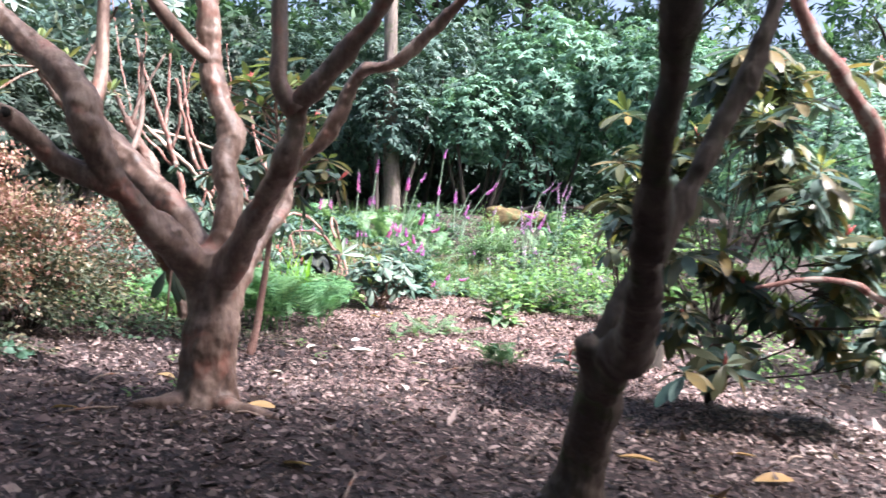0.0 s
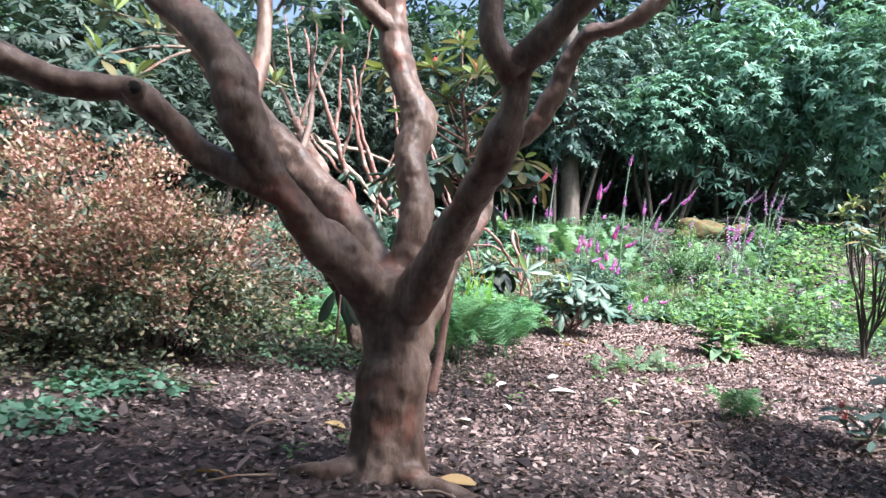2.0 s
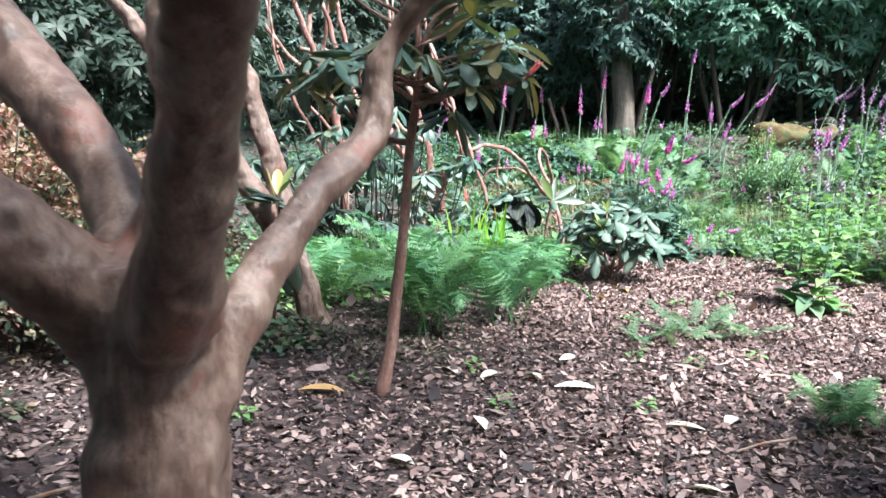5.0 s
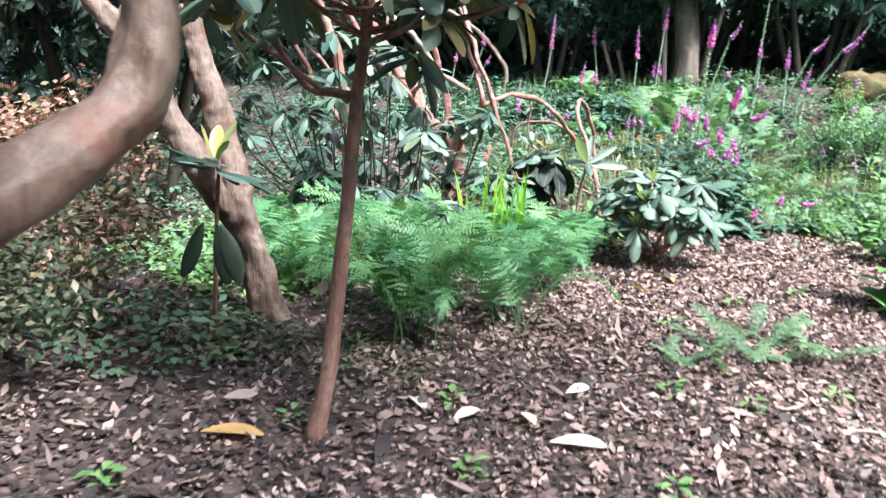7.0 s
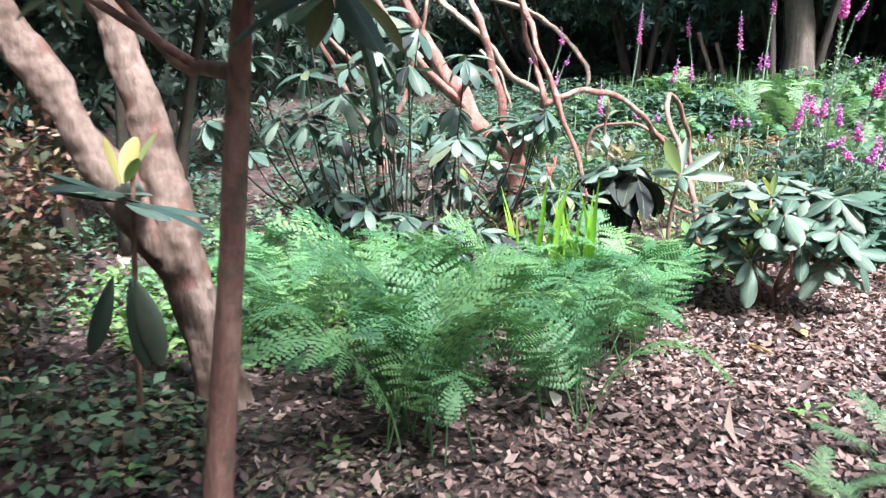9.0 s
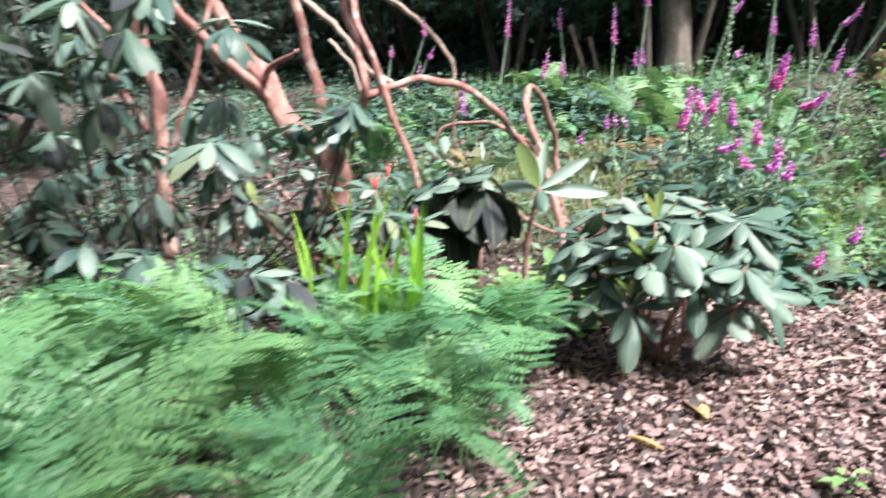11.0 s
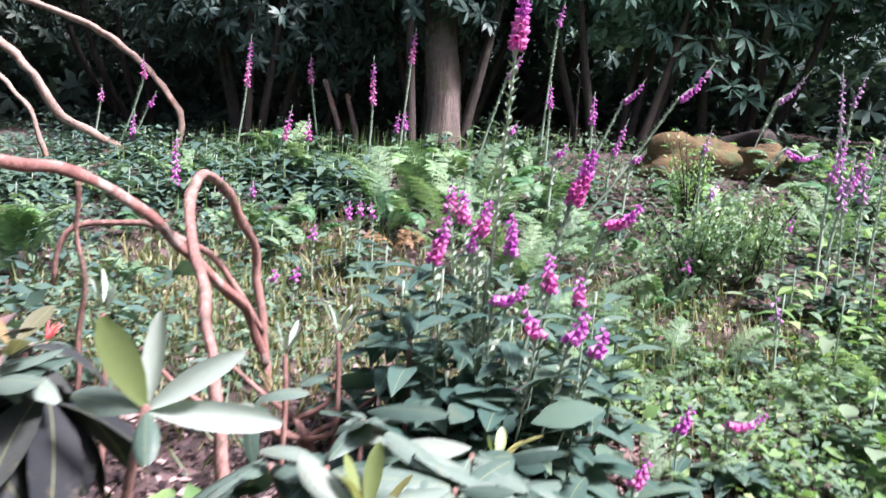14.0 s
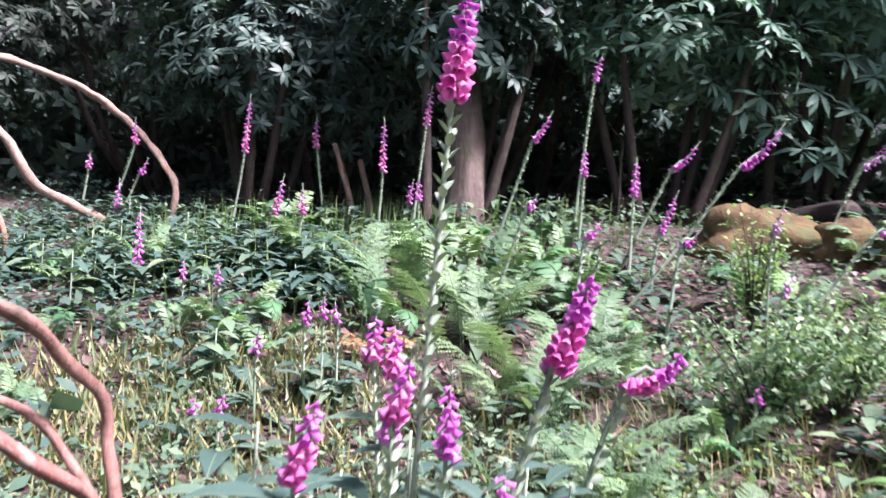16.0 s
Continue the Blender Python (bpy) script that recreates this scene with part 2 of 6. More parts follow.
M_HERB = leaf_mat("herb_leaf", [(0.0, (0.0433, 0.0954, 0.0521)), (0.4, (0.0954, 0.174, 0.0867)), (0.75, (0.139, 0.226, 0.108)), (1.0, (0.242, 0.304, 0.139))], 0.6, 0.3, 10, None, 0.25)
M_HERB_BRIGHT = leaf_mat("bright_herb_leaf", [(0.0, (0.10, 0.22, 0.06)), (0.5, (0.17, 0.32, 0.09)), (1.0, (0.30, 0.43, 0.14))], 0.55, 0.4, 10, None, 0.3)
M_IVY = leaf_mat("ground_cover_leaf", [(0.0, (0.06, 0.15, 0.07)), (0.5, (0.10, 0.22, 0.11)), (1.0, (0.17, 0.31, 0.17))], 0.5, 0.25, 10)
M_FOX_LEAF = leaf_mat("foxglove_leaf", [(0.0, (0.0369, 0.0861, 0.0533)), (0.6, (0.0656, 0.127, 0.082)), (1.0, (0.115, 0.189, 0.0984))], 0.7, 0.25, 10, None, 0.15, None, 1.0, True)
M_FOX_STEM = leaf_mat("foxglove_stem", [(0.0, (0.17, 0.26, 0.14)), (1.0, (0.32, 0.40, 0.24))], 0.6, 0.1, 10)
M_BELL = leaf_mat("purple_bell", [(0.0, (0.42, 0.08, 0.40)), (0.5, (0.60, 0.17, 0.55)), (1.0, (0.80, 0.40, 0.74))], 0.5, 0.35, 20, None, 0.3, (1, 0.9, 1))
M_BELL_PINK = leaf_mat("pink_bell", [(0.0, (0.58, 0.10, 0.36)), (0.5, (0.70, 0.20, 0.50)), (1.0, (0.82, 0.42, 0.68))], 0.5, 0.35, 20, None, 0.3, (1, 0.9, 1))
M_BELL_FADED = leaf_mat("fading_lilac_bell", [(0.0, (0.34, 0.16, 0.36)), (0.5, (0.52, 0.30, 0.54)), (1.0, (0.66, 0.46, 0.64))], 0.5, 0.35, 20, None, 0.3, (1, 0.9, 1))
M_BUD = leaf_mat("red_bud", [(0.0, (0.50, 0.07, 0.07)), (1.0, (0.66, 0.17, 0.15))], 0.5, 0.2, 10)
M_ROCK = bark_mat("mossy_rock", [(0.3, (0.04, 0.028, 0.015)), (0.55, (0.11, 0.075, 0.028)), (0.8, (0.17, 0.13, 0.06))], (0.07, 0.085, 0.03), 0.58, 5, 1.0, 0.9, 1.0)

# ---- builders ----
def hgt(x, y):
    """The ground's height."""
    x, y = np.asarray(x, float), np.asarray(y, float)
    base = np.interp(y, [-10, 3, 5.4, 7.2, 12.0, 13.5, 15.0, 16.5, 18.0, 19.5, 21.0, 24, 60, 400], [0, 0, 0.02, -0.10, -0.10, 0.0, 0.2, 0.42, 0.72, 1.02, 1.22, 1.45, 2.5, 4])
    side = np.clip((y - 15) / 4, 0, 1) * 0.07 * np.clip(x + 1, -5, 4)
    lump = 0.03 * np.sin(1.7 * x + 0.6 * y) * np.cos(1.1 * y - 0.5 * x) + 0.012 * np.sin(4.1 * x + 1) * np.sin(3.7 * y)
    return base + side + lump


def g(x, y):
    return float(hgt(x, y))


def mesh_np(name, v, f, smooth=True):
    """A mesh out of arrays of places and four-sided faces."""
    me = bpy.data.meshes.new(name)
    v, f = np.asarray(v, np.float32).reshape(-1, 3), np.asarray(f, np.int32).reshape(-1, 4)
    me.vertices.add(len(v))
    me.vertices.foreach_set("co", v.ravel())
    me.loops.add(f.size)
    me.loops.foreach_set("vertex_index", f.ravel())
    me.polygons.add(len(f))
    me.polygons.foreach_set("loop_start", np.arange(0, f.size, 4, dtype=np.int32))
    me.polygons.foreach_set("use_smooth", np.full(len(f), smooth))
    me.update(calc_edges=True)
    return me


def thing(name, loc, label, category, group="", kind=""):
    e = new(name)
    e.location = loc
    e.empty_display_size = 0.1
    return tagged(e, label, category, group, kind)


def part(name, me, material, parent, label="", m=None, kind=""):
    """One mesh under a thing or a part; its places are the world's, or m's."""
    if not me.materials:
        me.materials.append(material)
    ob = new(name, me)
    if parent is not None:
        ob.parent = parent
        if parent.parent is None:
            ob.matrix_parent_inverse = Matrix.Translation(-Vector(parent.location))
    if m is not None:
        ob.matrix_basis = m
    return tagged(ob, label, "", "", kind)


def unit(a):
    a = np.asarray(a, float)
    return a / np.maximum(np.linalg.norm(a, axis=-1, keepdims=True), 1e-9)


OVAL = (0.1, 0.5, 0.83, 1.0, 0.98, 0.78, 0.22)
LANCE = (0.1, 0.7, 1.0, 0.75, 0.04)
QUICK = (0.15, 1.0, 0.1)
BLADE = (0.8, 1.0, 0.85, 0.55, 0.05)


def leaves_np(P, D, N, L, W, droop=0.2, prof=QUICK, fold=0.15, across=3):
    """Many leaves at once: base P, way D, upper side N, length L, half width W."""
    P, D, N = np.asarray(P, float), unit(D), np.asarray(N, float)
    n = len(P)
    N = unit(N - D * (N * D).sum(1, keepdims=True))
    S = np.cross(D, N)
    L = np.broadcast_to(np.asarray(L, float), (n,))[:, None, None]
    W = np.broadcast_to(np.asarray(W, float), (n,))[:, None, None]
    droop = np.broadcast_to(np.asarray(droop, float), (n,))[:, None, None]
    k = len(prof)
    s = np.linspace(0, 1, k)[None, :, None]
    pr = np.asarray(prof)[None, :, None]
    C = P[:, None] + D[:, None] * L * (s - 0.25 * np.abs(droop) * s ** 2) - N[:, None] * droop * L * s ** 2
    if across == 3:
        V = np.stack([C - S[:, None] * W * pr + N[:, None] * fold * W * pr, C, C + S[:, None] * W * pr + N[:, None] * fold * W * pr], 2)
    else:
        V = np.stack([C - S[:, None] * W * pr, C + S[:, None] * W * pr], 2)
    V = V.reshape(-1, 3)
    idx = np.arange(n * k * across).reshape(n, k, across)
    F = np.stack([idx[:, :-1, :-1], idx[:, :-1, 1:], idx[:, 1:, 1:], idx[:, 1:, :-1]], -1).reshape(-1, 4)
    return V, F


def join(*vf):
    off, vs, fs = 0, [], []
    for v, f in vf:
        vs.append(np.asarray(v).reshape(-1, 3))
        fs.append(np.asarray(f).reshape(-1, 4) + off)
        off += len(vs[-1])
    return np.concatenate(vs), np.concatenate(fs)


def tube(pts, sides=10, step=0.06, rough=0.0, seed=0, cap=True, wob=0.0):
    """A limb along (x, y, z, radius) points, rounded through them, with fluted, uneven sides."""
    p = np.asarray(pts, float)
    q = np.vstack([2 * p[0] - p[1], p, 2 * p[-1] - p[-2]])
    q[:, 3] = np.maximum(q[:, 3], 0.001)
    out = []
    for i in range(1, len(q) - 2):
        n = max(2, int(np.linalg.norm(q[i + 1, :3] - q[i, :3]) / step))
        for u in np.arange(n) / n:
            a, b, c, d = q[i - 1], q[i], q[i + 1], q[i + 2]
            out.append(0.5 * (2 * b + (c - a) * u + (2 * a - 5 * b + 4 * c - d) * u * u + (3 * b - a - 3 * c + d) * u ** 3))
    out.append(p[-1])
    c = np.array(out)
    if wob:
        for i in range(1, len(c) - 1):
            c[i, :3] += wob * np.array(noise.noise_vector(Vector((i * step * 4.5, seed, 0.3)))) * min(1, i / 4)
            c[i, 3] *= 1 + 0.25 * noise.noise(Vector((i * step * 9, seed, 7)))
    t = unit(np.gradient(c[:, :3], axis=0))
    ref = np.array([0.31, 0.95, 0.05])
    V = []
    ang = np.arange(sides) * 2 * np.pi / sides
    for i in range(len(c)):
        ref = ref - t[i] * ref.dot(t[i])
        if np.linalg.norm(ref) < 1e-4:
            ref = np.array([1.0, 0.2, 0.1]) - t[i] * t[i][0]
        ref = ref / np.linalg.norm(ref)
        side = np.cross(t[i], ref)
        r = max(c[i, 3], 0.001)
        if rough:
            r = r * (1 + rough * (np.sin(ang * 3 + i * step * 3 + seed) * 0.5 + np.sin(ang * 5 - i * step * 5 + 2 * seed) * 0.3
                     + np.array([noise.noise(Vector((math.cos(a) * 1.5 + seed, math.sin(a) * 1.5, i * step * 4))) for a in ang])))
        V.append(c[i, :3] + (np.cos(ang)[:, None] * ref + np.sin(ang)[:, None] * side) * np.reshape(r, (-1, 1)))
    V = np.array(V).reshape(-1, 3)
    idx = np.arange(len(c) * sides).reshape(len(c), sides)
    F = np.stack([idx[:-1], np.roll(idx, -1, 1)[:-1], np.roll(idx, -1, 1)[1:], idx[1:]], -1).reshape(-1, 4)
    if cap:
        top, bot = V[-sides:].mean(0) + t[-1] * c[-1, 3] * 0.4, V[:sides].mean(0)
        V = np.vstack([V, top, bot])
        a, b = len(V) - 2, len(V) - 1
        half = np.arange(0, sides, 2)
        F = np.vstack([F, np.stack([idx[-1][half], idx[-1][(half + 1) % sides], idx[-1][(half + 2) % sides], np.full(len(half), a)], -1),
                       np.stack([idx[0][(half + 2) % sides], idx[0][(half + 1) % sides], idx[0][half], np.full(len(half), b)], -1)])
    return V, F


rng = np.random.default_rng(7)


def whorls(C, A, n, L, W, tilt=0.3, droop=0.25, prof=QUICK, jit=0.25, across=3):
    """Rosettes of n leaves round axes A at places C."""
    C, A = np.asarray(C, float), unit(A)
    m = len(C)
    ref = unit(np.cross(A, rng.normal(size=(m, 3))))
    oth = np.cross(A, ref)
    th = (np.arange(n)[None] * 2.4 + rng.uniform(0, 6.3, (m, 1)) + rng.normal(0, 0.15, (m, n)))[..., None]
    D = np.cos(th) * ref[:, None] + np.sin(th) * oth[:, None] + A[:, None] * (tilt + rng.normal(0, jit, (m, n, 1)))
    P = np.repeat(C[:, None], n, 1) + D * 0.03 * L
    N = np.repeat(A[:, None], n, 1) + rng.normal(0, 0.2, (m, n, 3))
    Ls = L * rng.uniform(0.7, 1.15, (m, n))
    return leaves_np(P.reshape(-1, 3), D.reshape(-1, 3), N.reshape(-1, 3), Ls.ravel(), (W * Ls / L).ravel(), droop + rng.normal(0, 0.1, m * n), prof, 0.15, across)


def leaf_mesh(name, prof, ratio, droop, fold, mat):
    v, f = leaves_np([(0, 0, 0)], [(0, 1, 0)], [(0, 0, 1)], 1.0, ratio, droop, prof, fold)
    me = mesh_np(name, v, f)
    me.materials.append(mat)
    return me


def place(p, d, nrm, size):
    """The pose of a leaf of that size that grows from p along d."""
    y = Vector(d).normalized()
    z = Vector(nrm)
    z = (z - y * z.dot(y)).normalized()
    x = y.cross(z)
    m = Matrix((x, y, z)).transposed().to_4x4()
    return Matrix.Translation(p) @ m @ Matrix.Diagonal((size, size, size, 1))


def rosette(parent, centre, axis, n, size, meshes, tilt=0.25, name="leaf", spread=0.25, label="", rest=None):
    """Leaves of their own round the end of a twig; with rest, they are only noted there."""
    a = (Vector(axis).normalized() + Vector((random.uniform(-0.3, 0.3), random.uniform(-0.3, 0.3), 0))).normalized()
    ref = a.cross(Vector((0.3, 0.8, 0.5))).normalized()
    oth = a.cross(ref)
    r0 = random.uniform(0, 6)
    for i in range(n):
        th = r0 + i * 2.4 + random.uniform(-0.2, 0.2)
        d = ref * math.cos(th) + oth * math.sin(th) + a * (tilt + random.uniform(-spread, spread))
        s = size * random.uniform(0.6, 1.15)
        m = place(Vector(centre) + d * 0.012 + a * random.uniform(-0.03, 0.02), d, a + Vector((random.uniform(-0.35, 0.35), random.uniform(-0.35, 0.35), 0.3)), s)
        if rest is None:
            part(name, random.choice(meshes), None, parent, label, m)
        else:
            rest.append((random.choice(meshes), m))


def joined(name, rest, parent):
    """The remaining leaves of a big shrub, one mesh for each kind of leaf."""
    for mat in {me.materials[0].name: me.materials[0] for me, _ in rest}.values():
        vf = []
        for me, m in rest:
            if me.materials[0] != mat:
                continue
            co = np.empty(len(me.vertices) * 3)
            me.vertices.foreach_get("co", co)
            ix = np.empty(len(me.loops), np.int32)
            me.loops.foreach_get("vertex_index", ix)
            t = np.array(m)
            vf.append((co.reshape(-1, 3) @ t[:3, :3].T + t[:3, 3], ix))
        part(name, mesh_np(name, *join(*vf)), mat, parent, "", None, "stuff")

# ---- ground ----
def build_ground():
    near_x = np.arange(-7, 7.01, 0.11)
    far = np.array([7.6, 8.5, 10, 12, 15, 20, 28, 45, 80, 160, 320])
    xs = np.concatenate([-far[::-1], near_x, far])
    near_y = np.arange(-1, 24.01, 0.11)
    ys = np.concatenate([-far[::-1] - 1 + 6, near_y, far + 18])
    ys = np.sort(ys)
    X, Y = np.meshgrid(xs, ys)
    Z = hgt(X, Y) + 0.012 * np.sin(13 * X + 5 * np.sin(3 * Y)) * np.sin(11 * Y + 4 * np.sin(4 * X))
    idx = np.arange(X.size).reshape(X.shape)
    F = np.stack([idx[:-1, :-1], idx[:-1, 1:], idx[1:, 1:], idx[1:, :-1]], -1)
    me = mesh_np("ground", np.stack([X, Y, Z], -1), F)
    me.materials.append(M_LITTER)
    tagged(new("ground", me), "dark woodland floor of soil and leaf litter", "ground", "", "structure")


build_ground()


def scatter_flat(name, n, xr, yr, L, ratio, mat, label, category, keep=None, lift=0.012, curl=0.25, prof=QUICK, tilt=0.35, across=3):
    """Fallen leaves and chips lying on the ground, one heap."""
    x, y = rng.uniform(*xr, n), rng.uniform(*yr, n)
    if keep is not None:
        k = keep(x, y)
        x, y = x[k], y[k]
    n = len(x)
    th = rng.uniform(0, 6.3, n)
    D = np.stack([np.cos(th), np.sin(th), rng.normal(0, tilt * 0.6, n)], 1)
    N = np.stack([rng.normal(0, tilt, n), rng.normal(0, tilt, n), np.ones(n)], 1)
    Ls = L * rng.lognormal(0, 0.35, n)
    P = np.stack([x, y, hgt(x, y) + lift * rng.uniform(0.3, 2.2, n)], 1)
    v, f = leaves_np(P, D, N, Ls, Ls * ratio * rng.uniform(0.6, 1.3, n), rng.normal(0, curl, n), prof, 0.3, across)
    me = mesh_np(name, v, f)
    me.materials.append(mat)
    return tagged(new(name, me), label, category, "", "stuff")


scatter_flat("leaf_litter", 85000, (-4.2, 3.6), (1.8, 13.6), 0.034, 0.3, M_CHIP, "brown and purplish dead leaves covering the ground", "leaf litter", None, 0.012, 0.3, QUICK, 0.45, 2)
scatter_flat("leaf_litter", 6000, (-3.8, 3.5), (1.8, 13.0), 0.075, 0.16, M_CHIP, "long dry rhododendron leaves strewn over the litter", "leaf litter")
scatter_flat("leaf_litter", 7000, (-1.6, 2.2), (10.8, 14.2), 0.045, 0.3, M_CHIP, "dry leaf scraps at the edge of the glade", "leaf litter", None, 0.014, 0.3, QUICK, 0.45, 2)
scatter_flat("leaf_litter", 9000, (-8.5, -4.1), (3, 13.5), 0.06, 0.3, M_CHIP, "dry brown leaves under the shrubs", "leaf litter", None, 0.012, 0.3, QUICK, 0.45, 2)
scatter_flat("leaf_litter", 9000, (3.5, 8), (3, 14), 0.06, 0.3, M_CHIP, "dry brown leaves beside the walk", "leaf litter", None, 0.012, 0.3, QUICK, 0.45, 2)
scatter_flat("leaf_litter", 9000, (-6, 5), (13.2, 19), 0.06, 0.28, M_CHIP, "dry brown leaves between the foxgloves", "leaf litter")


scatter_flat("leaf_litter", 42000, (-1.4, 2.6), (9.2, 13.8), 0.03, 0.32, M_SCRAP, "fine pinkish brown leaf scraps on the trodden path", "leaf litter", lambda x, y: rng.uniform(0, 1, len(x)) < np.clip((y - 9.0) / 1.6, 0.2, 1), 0.014, 0.3, QUICK, 0.4, 2)
scatter_flat("leaf_litter", 26000, (-2.4, 2.8), (5.4, 10.0), 0.03, 0.3, M_SCRAP, "fine pale leaf scraps among the darker litter", "leaf litter", lambda x, y: rng.uniform(0, 1, len(x)) < np.clip((x + 2.6) / 2.2, 0.15, 1) * np.clip((y - 5.0) / 2.5, 0.1, 1), 0.014, 0.3, QUICK, 0.4, 2)


def fallen_leaf(x, y, turn, size, mat, label):
    v, f = leaves_np([(0, 0, 0)], [(0, 1, 0)], [(0.15, 0, 1)], size, size * 0.2, 0.12, OVAL, 0.35)
    me = mesh_np("fallen_leaf", v, f)
    me.materials.append(mat)
    ob = tagged(new("fallen_leaf", me), label, "leaf", "large fallen leaves")
    ob.matrix_basis = pose(x, y, g(x, y) + 0.03, random.uniform(-5, 12), random.uniform(-12, 12), turn)


for x, y, turn, s in ((-1.08, 7.5, 30, 0.17), (-1.27, 6.95, 60, 0.16), (-0.05, 7.8, 80, 0.2), (0.05, 7.9, -20, 0.16), (-1.45, 8.35, 40, 0.19), (-1.3, 8.3, -30, 0.16),
                      (-0.95, 8.35, 35, 0.18), (-0.85, 8.2, -75, 0.24), (-0.9, 8.75, -40, 0.14), (-1.5, 9.75, 20, 0.14), (0.0, 7.1, 70, 0.15), (-0.2, 6.6, 10, 0.13)):
    fallen_leaf(x, y, turn, s, M_PALE_LEAF, "pale whitish dead leaf lying on the litter")
for x, y, turn, s in ((-2.2, 7.75, -65, 0.26), (-0.62, 11.2, 25, 0.2), (-0.75, 10.9, 70, 0.16), (-1.2, 5.3, -80, 0.2), (-2.2, 5.1, 80, 0.18), (-1.95, 6.2, 60, 0.2), (1.4, 4.9, 75, 0.24),
                      (1.9, 4.7, -80, 0.26), (2.1, 5.2, 60, 0.22), (0.3, 3.6, -60, 0.2), (-0.6, 4.3, 70, 0.18), (1.6, 4.2, 15, 0.2), (0.75, 3.9, -30, 0.2)):
    fallen_leaf(x, y, turn, s, M_OCHRE_LEAF, "ochre dead leaf curled on the litter")


def twig(x, y, turn, size):
    pts = [(size * u, 0.04 * size * math.sin(5 * u), 0.01 + 0.02 * math.sin(3 * u), 0.006 + 0.003 * (1 - u)) for u in (0, 0.3, 0.6, 1)]
    me = mesh_np("fallen_twig", *tube(pts, 6, 0.05))
    me.materials.append(M_VINE)
    ob = tagged(new("fallen_twig", me), "dry brown twig lying on the litter", "twig", "fallen twigs")
    ob.matrix_basis = pose(x, y, g(x, y) + 0.012, 0, 0, turn)


for k in range(26):
    twig(random.uniform(-3, 2.5), random.uniform(3.5, 12.5), random.uniform(0, 360), random.uniform(0.15, 0.45))

# ---- the big rhododendron trees ----
def wood(name, limbs, mat, parent, voxel=0.014, sides=14, rough=0.10, label=""):
    slim = [[(x, y, z, r * (1.0 if i == 0 else 0.84)) for x, y, z, r in l] for i, l in enumerate(limbs)]
    v, f = join(*[tube(l, sides, 0.05, rough, 1.7 * i) for i, l in enumerate(slim)])
    ob = part(name, mesh_np(name, v, f), mat, parent, label)
    r = ob.modifiers.new("remesh", "REMESH")
    r.mode, r.voxel_size, r.use_smooth_shade = "VOXEL", voxel, True
    s = ob.modifiers.new("smooth", "SMOOTH")
    s.factor, s.iterations = 0.6, 2
    for size, strength in ((0.32, 0.07), (0.12, 0.034), (0.035, 0.004)):
        t = bpy.data.textures.new("bark_relief", "CLOUDS")
        t.noise_scale, t.noise_depth = size, 2
        d = ob.modifiers.new("relief", "DISPLACE")
        d.texture, d.strength, d.texture_coords, d.mid_level = t, strength, "GLOBAL", 0.5
    return ob


def crown(parent, clusters, per, size, mat, spread, name="crown", label=""):
    """Leaf rosettes round limb ends."""
    C, A = [], []
    for c in clusters:
        d = rng.normal(size=(per, 3))
        d[:, 2] = np.abs(d[:, 2]) * 0.6
        C.append(np.asarray(c) + d * spread)
        A.append(unit(d + np.array([0, 0, 1.0])))
    v, f = whorls(np.concatenate(C), np.concatenate(A), 8, size, size * 0.17, 0.2, 0.3, LANCE, 0.25, 2)
    return part(name, mesh_np(name, v, f), mat, parent, label, None, "stuff")


